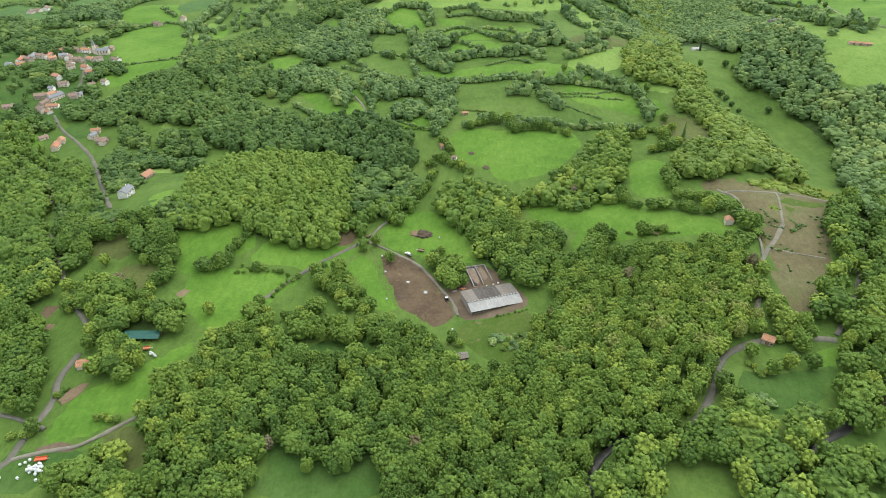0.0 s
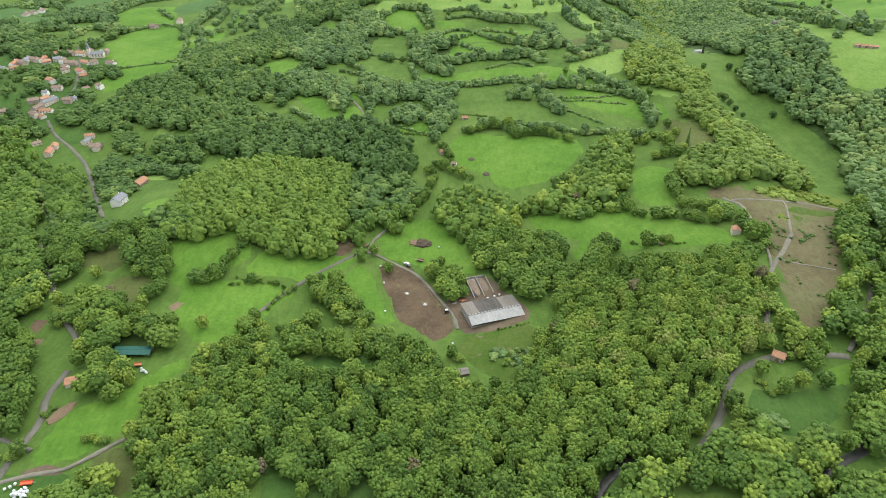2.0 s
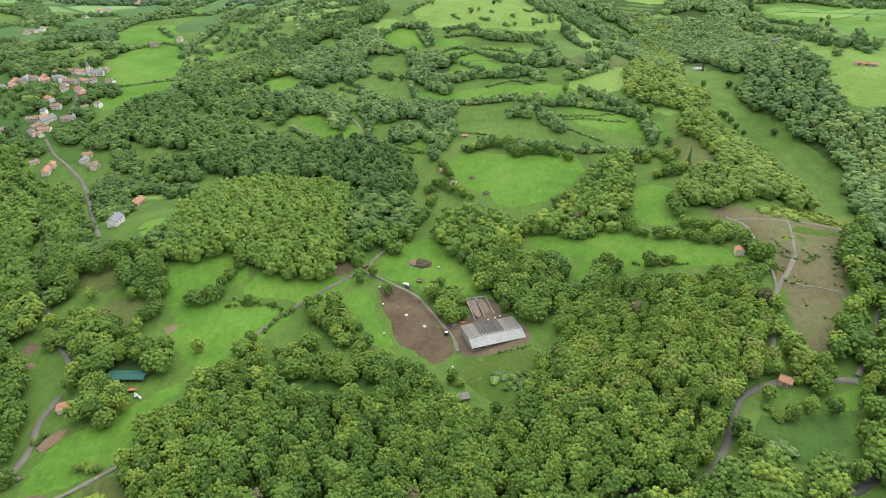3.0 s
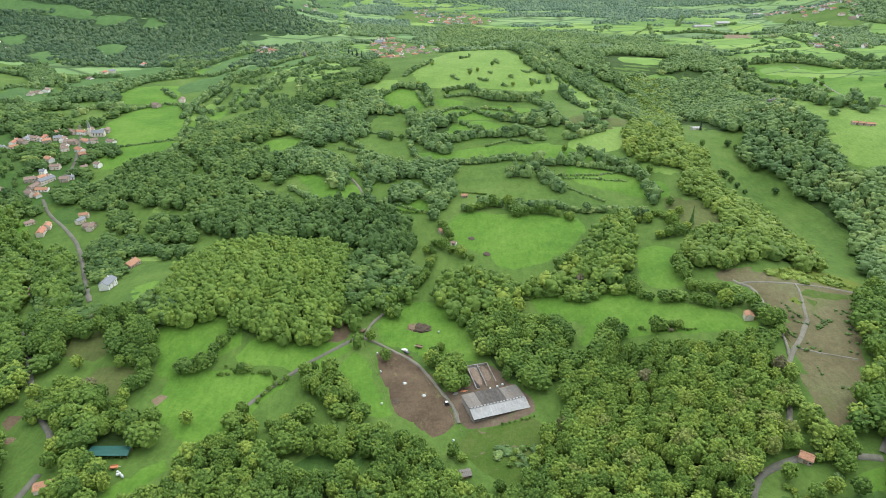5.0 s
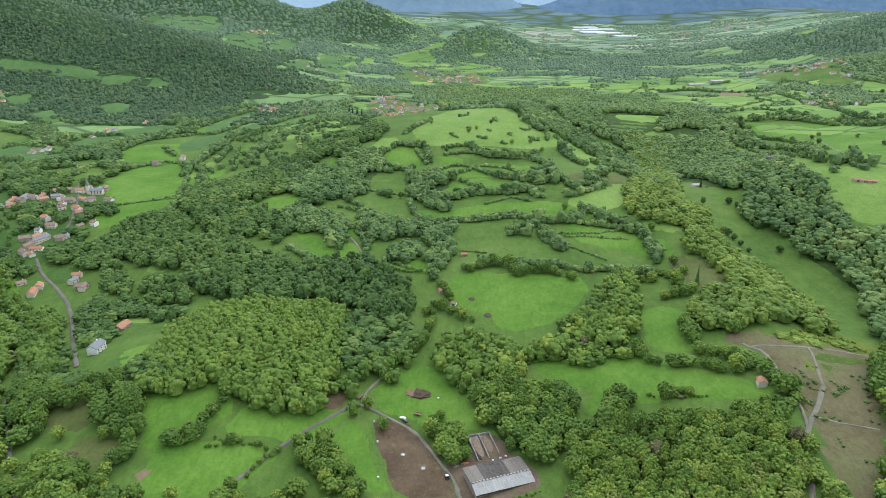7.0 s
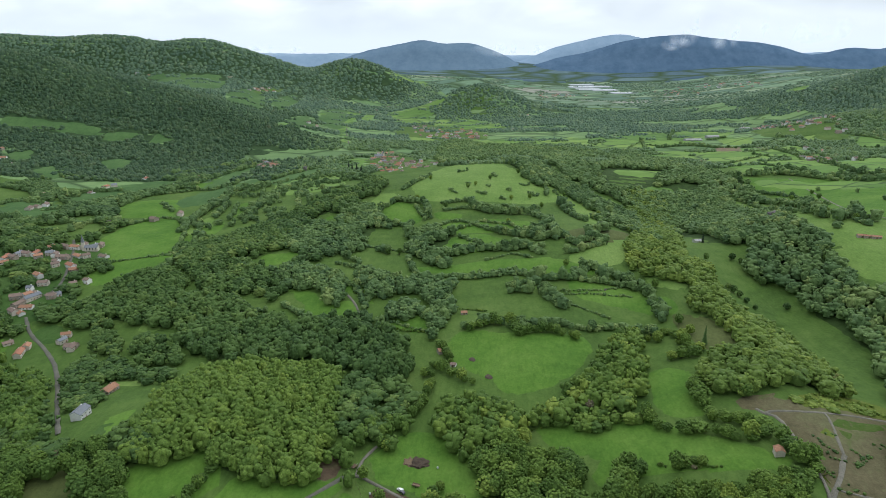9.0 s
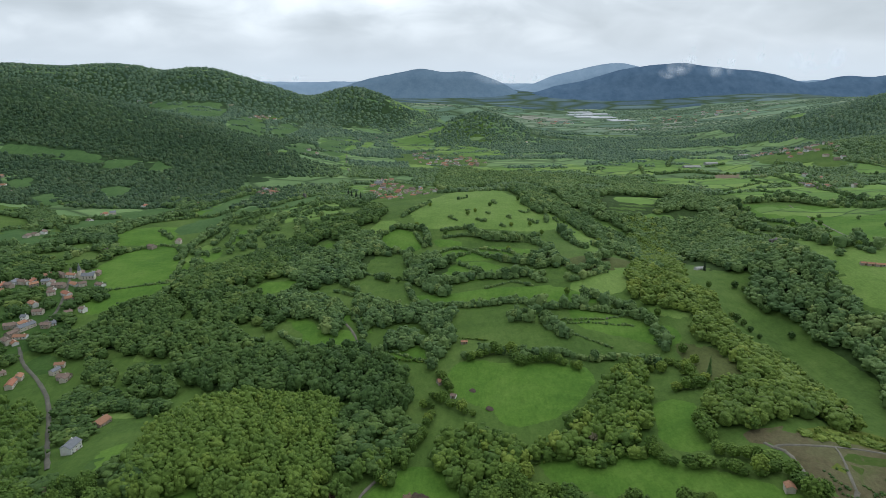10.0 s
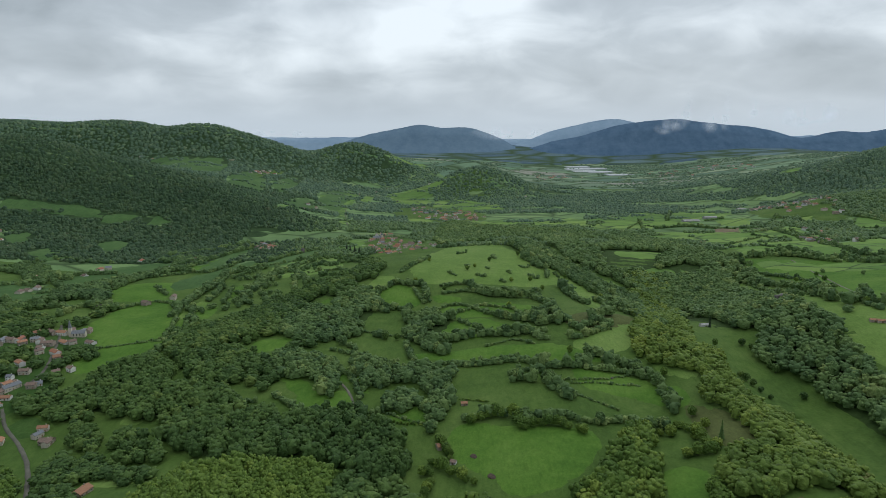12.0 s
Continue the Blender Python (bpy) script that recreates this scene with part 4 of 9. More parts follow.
clearing([(-352, 1334), (-324, 1456), (-244, 1492), (-235, 1424), (-292, 1314), (-328, 1264)], VALLEYGRASS, "green field on a far valley side")
clearing([(-468, 1066), (-454, 1118), (-406, 1016), (-421, 974)], BRIGHT, "green field on a far valley side")
clearing([(-451, 2429), (-373, 2682), (-316, 2590), (-319, 2230), (-257, 1800), (-278, 1786), (-333, 2140), (-422, 2330)], FIELD, "distant green field among woods")
clearing([(-474, 1912), (-446, 2162), (-413, 2087), (-447, 1866)], FIELD, "distant green field among woods")
clearing([(-281, 1484), (-242, 1556), (-194, 1593), (-165, 1465), (-217, 1399)], FIELD, "distant green field among woods")
clearing([(-327, 1320), (-257, 1363), (-194, 1328), (-180, 1169), (-253, 1145), (-314, 1228)], FIELD, "distant green field among woods")
clearing([(-244, 2770), (-58, 2924), (40, 2840), (-189, 2654)], FIELD, "distant green field among woods")
clearing([(14, 2446), (162, 2484), (208, 2295), (68, 2186)], FIELD, "distant green field among woods")
clearing([(-105, 1953), (-41, 2025), (-6, 1898), (-69, 1861)], FIELD, "distant green field among woods")
clearing([(75, 1895), (274, 1941), (425, 1953), (406, 1867), (178, 1805)], FIELD, "distant green field among woods")
clearing([(400, 4017), (779, 4208), (958, 4050), (947, 3615), (769, 3256), (472, 3314), (350, 3518)], FIELD, "distant green field among woods")
clearing([(-286, 3267), (-12, 4417), (278, 4237), (51, 3546), (-178, 3310)], FIELD, "distant green field among woods")
clearing([(363, 4394), (671, 4452), (726, 4325), (420, 4217)], FIELD, "distant green field among woods")
clearing([(421, 1865), (583, 1981), (573, 1844), (438, 1745)], FIELD, "distant green field among woods")
clearing([(593, 1908), (738, 2084), (785, 2025), (681, 1801), (568, 1781)], FIELD, "distant green field among woods")
clearing([(767, 1898), (819, 1804), (799, 1700), (717, 1709)], FIELD, "distant green field among woods")
clearing([(499, 1701), (643, 1632), (719, 1648), (840, 1617), (827, 1519), (774, 1292), (774, 1197), (735, 1127), (685, 1148), (569, 1246), (562, 1431), (466, 1509)], FIELD, "distant green field among woods")
clearing([(744, 1277), (929, 1412), (779, 1193), (692, 1160)], FIELD, "distant green field among woods")
clearing([(996, 1651), (1053, 1596), (961, 1459), (966, 1559)], FIELD, "distant green field among woods")
clearing([(320, 1290), (395, 1322), (445, 1305), (384, 1250), (321, 1254)], FIELD, "distant green field among woods")
clearing([(339, 1170), (401, 1207), (443, 1185), (387, 1164)], FIELD, "distant green field among woods")
clearing([(1146, 4239), (1494, 4203), (1527, 3918), (1298, 4035)], FIELD, "distant green field among woods")
clearing([(1537, 3189), (1637, 3125), (1410, 2618), (1330, 2677)], FIELD, "distant green field among woods")
clearing([(-457, 2511), (-361, 2748), (-304, 2253), (-352, 2170), (-415, 2281)], FIELD, "distant green field among woods")
clearing([(-344, 2143), (-307, 2176), (-284, 1991), (-252, 1790), (-266, 1744), (-307, 1965)], FIELD, "distant green field among woods")
clearing([(-208, 2719), (-59, 2733), (-44, 2513), (-168, 2445)], FIELD, "distant green field among woods")
clearing([(-45, 2573), (87, 2582), (232, 2401), (210, 2267), (75, 2247), (-33, 2396)], FIELD, "distant green field among woods")
clearing([(-271, 1493), (-201, 1633), (-179, 1552), (-198, 1473), (-246, 1451)], FIELD, "distant green field among woods")
clearing([(-106, 2009), (-52, 2048), (-49, 1927), (-94, 1924)], FIELD, "distant green field among woods")
clearing([(65, 1956), (297, 1966), (291, 1880), (135, 1866)], FIELD, "distant green field among woods")
clearing([(292, 1937), (401, 1986), (407, 1869), (303, 1824)], FIELD, "distant green field among woods")
clearing([(-325, 2551), (-284, 2727), (-259, 2402), (-305, 2394)], FIELD, "distant green field among woods")
clearing([(754, 2160), (936, 2189), (820, 1908), (742, 1915), (701, 1989)], FIELD, "distant green field among woods")
clearing([(400, 1927), (605, 2113), (700, 2076), (549, 1737), (439, 1730), (371, 1791)], FIELD, "distant green field among woods")
clearing([(758, 1847), (803, 1821), (783, 1717), (727, 1710)], FIELD, "distant green field among woods")
clearing([(649, 1531), (766, 1601), (739, 1356), (703, 1195), (639, 1148), (655, 1276), (603, 1332), (590, 1421)], FIELD, "distant green field among woods")
clearing([(553, 1186), (610, 1112), (686, 1056), (638, 985), (527, 1115)], FIELD, "distant green field among woods")
clearing([(782, 1324), (809, 1244), (726, 1115), (706, 1171)], FIELD, "distant green field among woods")
clearing([(971, 1583), (1046, 1585), (957, 1453), (925, 1473)], FIELD, "distant green field among woods")
clearing([(917, 1720), (950, 1709), (916, 1648), (883, 1634)], FIELD, "distant green field among woods")
clearing([(-182, 1609), (-121, 1700), (-32, 1585), (-4, 1328), (-67, 1261), (-151, 1338)], GRASS, "grassy gardens round a hill village")
clearing([(-167, 2098), (-90, 2424), (107, 2219), (129, 1982), (-6, 1922), (-108, 2003)], GRASS, "grassy gardens round a valley village")
clearing([(968, 2122), (1183, 2257), (1014, 1730), (1006, 1645), (934, 1616), (896, 1723), (843, 1793)], GRASS, "grassy gardens round a hill village")
clearing([(-773, 2587), (-745, 2805), (-674, 2856), (-680, 2735), (-720, 2551)], GRASS, "gardens round a far hamlet")
clearing([(683, 1695), (738, 1659), (715, 1579), (653, 1590)], PLOUGH, "tilled brown field")

# roads, tracks and streams
ribbon("road", [(-211.6, 193.1), (-207, 198.9), (-206.6, 207.7), (-205.6, 221), (-204.4, 230.6), (-204.5, 238.1), (-208.1, 248.4), (-209.6, 256.6), (-208.5, 263.8), (-207.7, 271.8)], 4.0, TARMAC, "narrow worn grey country road")
ribbon("road", [(-211.8, 291.7), (-218.2, 300.9), (-232.9, 317.3), (-246.5, 334.9), (-257.2, 350.7), (-267, 365.8), (-280.6, 385.1), (-295, 407.3)], 3.6, TARMAC, "narrow worn grey country road between trees")
ribbon("road", [(-228.3, 228.4), (-213.7, 223.8), (-198.7, 217.7)], 2.5, TARMAC, "narrow worn lane")
ribbon("track", [(-205.7, 199.6), (-191.3, 203.8), (-176.1, 206.7), (-166, 215.1), (-154.6, 225)], 2.4, GRAVEL, "pale gravel farm track")
ribbon("road", [(-119.1, 327.7), (-106.1, 351.6), (-90.9, 373.7), (-73.8, 394.1), (-62.8, 406.9)], 2.5, TARMAC, "narrow worn farm lane")
ribbon("track", [(-62.8, 406.9), (-54.3, 406.8), (-36.6, 395.7), (-19.3, 381.8), (-6.7, 360.6), (4.9, 336.7), (8.5, 320.6)], 2.2, GRAVEL, "pale gravel farm track")
ribbon("track", [(-56.6, 408), (-53.8, 423.4), (-44.2, 440.8), (-35.7, 448.2)], 2.1, GRAVEL, "worn stony track")
ribbon("stream", [(62.3, 172.8), (67.6, 188.3), (76.1, 199), (87.1, 208.1)], 4.6, STREAM, "dark shaded stream under trees")
ribbon("road", [(107.9, 199.4), (112.9, 204.4), (110.2, 203.2)], 4.0, TARMAC, "grey country road under trees", shaded=True)
ribbon("road", [(110.2, 203.2), (122.5, 213.9), (135.3, 232.9), (143.2, 248.1), (156.1, 256.8), (174.8, 260.7), (194.1, 258.6), (204.6, 256.5)], 4.0, TARMAC, "grey country road along a wood")
ribbon("stream", [(139.6, 170.4), (153.3, 183.7), (167.2, 193.3), (182.8, 200.3), (199.2, 212.7)], 4.3, STREAM, "dark stream beside trees")
ribbon("road", [(206.2, 259.9), (226.8, 283.8), (246.4, 314.6), (276, 363.3), (304.3, 401.5)], 2.8, TARMAC, "dark lane in a wooded cutting", shaded=True)
ribbon("track", [(172.8, 279), (177.8, 290.1), (186.8, 311), (193.9, 327.2), (200.8, 337.3), (211.1, 349.6), (222.9, 366.6)], 3.0, GRAVEL, "pale gravel track across waste ground")
ribbon("track", [(222.9, 366.6), (226.2, 376.2), (232, 392.8), (235.7, 404.7), (236.6, 411.3)], 1.7, GRAVEL, "faint sandy track across waste ground")
ribbon("track", [(196.7, 333.4), (200.3, 345.8), (203.1, 365.2), (204.9, 385.8), (205.4, 401.6), (204.7, 407.5), (199.9, 412.9), (197.6, 418)], 1.9, GRAVEL, "pale gravel track along waste ground")
ribbon("track", [(199.5, 411.9), (204.4, 413.3), (220.7, 410.9), (240.6, 410.3), (259.4, 410.9), (281.6, 408.4)], 2.1, GRAVEL, "pale gravel track on a bank")
ribbon("track", [(205.1, 338.6), (215.7, 332.7), (231.9, 327.1)], 1.2, GRAVEL, "faint worn path")
ribbon("road", [(-263.4, 438.2), (-302.4, 501.1), (-343.1, 567.9), (-377, 609), (-410, 641), (-434, 673)], 3.7, TARMAC, "grey village road")
ribbon("road", [(-443, 721), (-438, 736), (-447, 773), (-478, 848), (-504, 897)], 3.7, TARMAC, "grey village road")
ribbon("track", [(-191, 930), (-170, 926), (-150, 899), (-150, 875)], 2.6, GRAVEL, "pale hillside lane")
ribbon("track", [(-102, 691), (-91, 669), (-85, 649)], 2.6, GRAVEL, "pale hillside lane")
ribbon("track", [(696, 1626), (769, 1637), (865, 1663), (900, 1678), (877, 1610), (811, 1427)], 4.0, GRAVEL, "pale lane between fields")
ribbon("track", [(595, 1156), (559, 1000), (504.4, 838.2), (512.1, 776.2)], 2.3, GRAVEL, "faint field track")
ribbon("road", [(-257, 1800), (-295, 2026), (-330, 2306), (-334, 2554)], 3.7, TARMAC, "grey valley road")
OFF += [(a, b, 7) for a, b in [(-548, 821), (-538, 803), (-550, 800), (-536, 819), (-536, 830), (-527, 831), (-517, 833), (-508, 823), (-510, 856), (-499, 834), (-490, 829), (-494, 860), (-480, 858), (-472, 864), (-461, 867), (-452, 868), (-461, 829), (-450, 827), (-429, 829), (-476, 821), (-479, 811), (-472, 797), (-452, 795), (-444, 786), (-474, 765), (-457, 746), (-464, 732), (-467, 712), (-458, 717), (-450, 712), (-452, 723), (-455, 696), (-444, 692), (-451, 680), (-443, 679), (-431, 716), (-428, 722), (-425, 749), (-411, 754), (-489, 685), (-370, 634), (-368, 622), (-350, 607), (-419, 620), (-395.4, 599.4), (-396, 612)]]
OFF += [(a, b, 8) for a, b in [(-417, 1045), (-661, 1098)]]
OFF += [(-462, 853, 14), (30, 336, 19), (24, 365, 13), (-199.5, 262, 5), (-177, 286, 10), (170, 258, 6), (192, 379, 4), (11, 277, 5), (-1, 565, 6), (-188, 193, 8)]
SLOPES = [[(-2700, 3300), (-1900, 2950), (-1250, 2500), (-900, 2350), (-560, 2650), (-450, 2950), (-200, 3100), (-150, 3350), (-600, 3500), (-2700, 3900)], [(-2064, 3137), (-1812, 3154), (-1518, 3086), (-1001, 2457), (-589, 1927), (-376, 1826), (-337, 1784), (-416, 1620), (-531, 1557), (-623, 1465), (-735, 1444), (-933, 1414)], [(-2111, 3214), (-1801, 3236), (-1520, 3274), (-1146, 3117), (-924, 3112), (-693, 3116), (-748, 2915), (-1186, 2907), (-1647, 3085), (-1239, 2036)], [(-622, 3295), (-458, 3320), (-232, 3283), (-173, 3212), (-366, 3000), (-551, 2901), (-644, 3000)], [(1135, 2587), (1344, 2617), (1513, 2573), (1649, 2525), (1479, 2251), (1319, 2333), (1251, 2472)]]

# woods; to the left, darker tints and leaves paint in cloud shade
wood([(-149.1, 216), (-151.2, 233.2), (-149.5, 250.1), (-136.3, 259.9), (-136.6, 279.7), (-123.2, 294.7), (-95.1, 288.4), (-82.3, 274.2), (-65.1, 267.5), (-47.8, 280.8), (-39, 275.6), (-28.2, 282.5), (-25.2, 205.1), (-37.7, 197.9), (-40.4, 187.9), (-49.3, 187.8), (-58.7, 197.7), (-62, 187.7), (-66.5, 190.9), (-79.5, 208), (-97.6, 215), (-84.9, 197.3), (-80.3, 184.4), (-85.7, 171.9), (-124.1, 169.9), (-130.9, 190.6), (-141.4, 200.4)], "dense broadleaf wood in fresh spring green", gap=6.8)
wood([(-33.2, 302.9), (-8.8, 293.9), (4.6, 271.3), (13.9, 263), (28.9, 254.3), (48.7, 269.3), (54.9, 281.6), (50.2, 232.9), (46.7, 168.9), (-22.2, 168.2), (-27.8, 237.3)], "dense broadleaf wood in fresh spring green", gap=6.3)
wood([(56, 304.4), (69, 313.1), (69, 338.8), (75.1, 357.1), (86, 367.3), (111, 363.4), (150.2, 351), (183.5, 347.7), (183.5, 315.6), (168.5, 271.7), (170, 264.5), (152.9, 260.5), (139.2, 245.4), (130.2, 234.5), (122.9, 220), (112.4, 207), (102, 201.4), (82.9, 205.8), (71.2, 198.6), (63.3, 183), (55.3, 164.6), (45.2, 166.7), (52, 271.3)], "dense broadleaf wood in fresh spring green", gap=6.1, height=12, tints=(0.2, 1.0))
wood([(66.8, 165), (74, 188.2), (84.2, 195.2), (100.1, 194.9), (104.2, 188), (95.9, 179.6), (87.9, 163.4)], "dense broadleaf wood in fresh spring green", gap=7.6, tints=(0.0, 0.75))
wood([(109.4, 197.1), (120.9, 205.9), (133.5, 206.2), (128.5, 185.7), (117.8, 182.1), (106.5, 187.8)], "dense broadleaf wood in fresh spring green", gap=7.5, tints=(0.0, 0.75))
wood([(119.5, 161.3), (123.1, 177.3), (131.9, 188.5), (131.7, 201.3), (137.7, 210.9), (148, 211.5), (149, 201.3), (164.3, 208.4), (178.1, 205.8), (178.3, 200.9), (158.5, 189.6), (147.9, 181.4), (135.5, 170.9), (128.2, 160.8)], "dense broadleaf wood in fresh spring green", gap=8, tints=(0.0, 0.7))
wood([(134.6, 160.5), (155.3, 182.4), (168.1, 184.6), (187.6, 179.6), (176.5, 158.9)], "dense broadleaf wood in fresh spring green", gap=8, tints=(0.0, 0.7))
wood([(259, 379.3), (292.4, 410.2), (268.2, 357.5), (239.5, 310.6), (222.5, 287.5), (206.8, 267.3), (199.9, 270.1), (214.6, 295.5), (225.6, 305.4), (242.6, 340.3)], "dense broadleaf wood in fresh spring green", gap=8)
wood([(309.2, 417.7), (356, 461.2), (198.9, 193.8), (180.7, 200.8), (183.6, 217.3), (197.3, 234.7), (202.1, 250.3), (223.2, 275.5), (244.7, 305.1), (276.3, 358.6)], "dense broadleaf wood in fresh spring green", gap=8)
wood([(-195.5, 394.1), (-204.6, 438.5), (-207.1, 495.5), (-194.7, 533.4), (-151.3, 545.8), (-98.1, 538.9), (-81.9, 513.2), (-79.8, 478.4), (-72.9, 424.4), (-79.2, 407.6), (-85.1, 392.1), (-104.3, 387.2), (-120.6, 389.6), (-134.7, 399.3), (-140.8, 391.2), (-149.3, 409.7), (-165.9, 396.3), (-180.5, 391.4)], "domed hill wood in even spring green", gap=7.0, tints=(0.36, 0.88))
wood([(-235.5, 583.6), (-217, 611), (-193, 617), (-165, 630), (-129, 620), (-108, 636), (-76, 628), (-54, 602), (-35, 571.2), (-27.6, 532.9), (-30.8, 518.1), (-52.9, 519.4), (-85.5, 544.4), (-118.3, 557.6), (-148.7, 554.3), (-179.7, 554.6), (-215.1, 567.4)], "dark green wood behind a domed hill", gap=7.8, mat=DARK_LEAVES, height=14, kind="mid", tints=(0.0, 0.6))
wood([(-277, 698), (-247, 715), (-219, 688), (-202, 661), (-178, 637), (-152, 622), (-192, 613), (-216, 607), (-236.9, 587.7), (-258, 630), (-265, 661)], "dense broadleaf wood in fresh spring green", gap=8, kind="mid", tints=(0.2, 0.9), mat=DARK_LEAVES)
wood([(-379, 722), (-361, 760), (-327, 778), (-302, 756), (-282, 713), (-260, 640), (-277, 634), (-320, 653), (-362, 667), (-379, 698)], "dense broadleaf wood in fresh spring green", gap=8, kind="mid", tints=(0.1, 0.85), mat=DARK_LEAVES)
wood([(-332, 833), (-298, 892), (-250, 951), (-226, 932), (-211, 847), (-238, 834), (-259, 805), (-262, 767), (-227, 736), (-208, 701), (-223, 696), (-250, 723), (-264, 710), (-276, 736), (-292, 754), (-307, 777), (-332, 808)], "round broadleaf trees on a valley side, fresh green", gap=10, kind="mid", height=12, fill=0.93, floor=False, mat=DARK_LEAVES)
wood([(-188, 774), (-157, 767), (-124, 746), (-111, 711), (-103, 698), (-106, 662), (-118, 662), (-133, 700), (-169, 711), (-181, 737)], "round broadleaf trees on a valley side, fresh green", gap=9, kind="mid", height=12, floor=False)
wood([(-98, 748), (-71, 738), (-44, 719), (0, 707), (6, 667), (4, 632), (-11, 628), (-21, 678), (-48, 688), (-60, 681), (-75, 674), (-84, 705)], "round broadleaf trees on a valley side, fresh green", gap=9, kind="mid", height=12, fill=0.95, floor=False)
wood([(-58, 660), (-32, 662), (-21, 640), (-31, 628), (-52, 628)], "round broadleaf trees on a valley side, fresh green", gap=8, kind="mid", height=10, floor=False)
wood([(-16, 635), (-5, 640), (-6.7, 583.4), (-16.3, 579.5)], "round broadleaf trees on a valley side, fresh green", gap=8, kind="mid", height=11, floor=False)
wood([(-337.2, 561.4), (-321.2, 573.7), (-290.2, 571.9), (-249.2, 543.5), (-221, 530.3), (-218.7, 510.8), (-239.4, 519.2), (-276.2, 533.5), (-300.2, 529.2), (-321.3, 540.3)], "garden trees and bushes beside a road", gap=7, kind="mid", height=8, floor=False, mat=DARK_LEAVES)
wood([(-350, 653), (-340, 658), (-323, 624), (-299, 601), (-299.6, 575.7), (-320.6, 591.9)], "round broadleaf trees on a valley side, fresh green", gap=9, kind="mid", height=11, floor=False, mat=DARK_LEAVES)
wood([(-295, 620), (-274, 610), (-237.2, 577.3), (-229.9, 548.8), (-249.6, 559.4), (-259.5, 557.3), (-284.1, 592.1)], "round broadleaf trees on a valley side, fresh green", gap=9, kind="mid", height=11, fill=0.85, floor=False, mat=DARK_LEAVES)
wood([(-405, 708), (-383, 708), (-352, 666), (-341, 633), (-369, 648), (-393, 674)], "round broadleaf trees on a valley side, fresh green", gap=9, kind="mid", height=10, fill=0.85, floor=False, mat=DARK_LEAVES)
wood([(-313, 528.2), (-295.8, 530.3), (-273.6, 510.6), (-257.8, 477.5), (-274.9, 478.1), (-298.1, 499.1)], "garden trees and bushes beside a road", gap=7, kind="mid", height=7, floor=False, mat=DARK_LEAVES)
wood([(-260.9, 421.1), (-228.8, 416.7), (-215.3, 394), (-246.1, 395.3)], "round broadleaf trees on a valley side, fresh green", gap=8, kind="mid", height=9, floor=False, mat=DARK_LEAVES)
wood([(-216.4, 430.7), (-203.2, 431.5), (-188.1, 424.3), (-175.3, 403.6), (-182.4, 395.4), (-198.8, 397.6)], "round broadleaf trees on a valley side, fresh green", gap=8, kind="mid", height=11, floor=False, mat=DARK_LEAVES)
wood([(-410.9, 569), (-385.8, 562.5), (-358.7, 542.4), (-339.2, 498.2), (-372.8, 504.3)], "trees and copses between small meadows", gap=9, kind="mid", height=10, fill=0.7, clump=0.0, avoid=True, floor=False, mat=DARK_LEAVES)
wood([(-476, 689), (-447, 692), (-414, 654), (-421, 629), (-452, 633)], "trees and copses between small meadows", gap=9, kind="mid", height=9, fill=0.6, clump=0.0, avoid=True, floor=False, mat=DARK_LEAVES)
wood([(-300.4, 352.9), (-295.1, 371.8), (-273.2, 373.8), (-249.9, 332.7), (-256, 316.4), (-280.1, 319.5)], "dense broadleaf wood in fresh spring green", tints=(0.0, 0.72))
wood([(-278.3, 316.5), (-246.7, 299.3), (-219.9, 259.3), (-206, 241.8), (-206.7, 226.4), (-222.8, 223.6)], "dense broadleaf wood in fresh spring green", tints=(0.0, 0.72))
wood([(-223.1, 308.2), (-234.2, 331.2), (-226.8, 339.4), (-200.8, 330.1), (-190.5, 313.5), (-158.3, 310.2), (-156, 293.9), (-171.4, 282.4), (-202.1, 281.8), (-211.3, 292)], "dense broadleaf wood in fresh spring green")
wood([(-206.9, 274.7), (-190.2, 280.8), (-173.8, 272.4), (-165, 258.5), (-173.4, 246.1), (-188.1, 251.7)], "dense broadleaf wood in fresh spring green")
wood([(-268, 777), (-244, 803), (-218, 783), (-190, 763), (-177, 744), (-173, 704), (-176, 680), (-189, 685), (-211, 700), (-238, 730)], "round broadleaf trees on a valley side, fresh green", gap=9, kind="mid", height=11, fill=0.85, avoid=True, floor=False, mat=DARK_LEAVES)
wood([(-85.1, 507.8), (-74.7, 523), (-44.7, 525.3), (-24, 511), (-24.7, 470.8), (-37.4, 451.3), (-42.5, 429.6), (-65.1, 438.9), (-77.7, 469.9)], "round broadleaf trees on a valley side, fresh green", gap=8, kind="mid", height=10, fill=0.8, floor=False, mat=DARK_LEAVES)
wood([(-362.5, 545.9), (-318.8, 528.3), (-255.3, 409.9), (-252.4, 384.1), (-285.4, 410.7), (-330.5, 479.8)], "trees and bushes along a village road", gap=8, kind="mid", height=9, fill=0.85, floor=False, mat=DARK_LEAVES)
wood([(-492, 671), (-442, 656), (-414, 637), (-409, 615), (-459, 611)], "trees and bushes along a village road", gap=9, kind="mid", height=9, fill=0.6, floor=False, mat=DARK_LEAVES)
wood([(-518, 800), (-503, 798), (-472, 757), (-458, 713), (-477, 726)], "garden trees in a village", gap=8, kind="mid", height=8, floor=False, mat=DARK_LEAVES)
wood([(-441, 806), (-413, 808), (-398, 778), (-411, 770), (-436, 788)], "garden trees in a village", gap=8, kind="mid", height=8, floor=False, mat=DARK_LEAVES)
wood([(-499, 811), (-483, 806), (-472, 776), (-482, 775)], "garden trees in a village", gap=7, kind="mid", height=7, floor=False, mat=DARK_LEAVES)
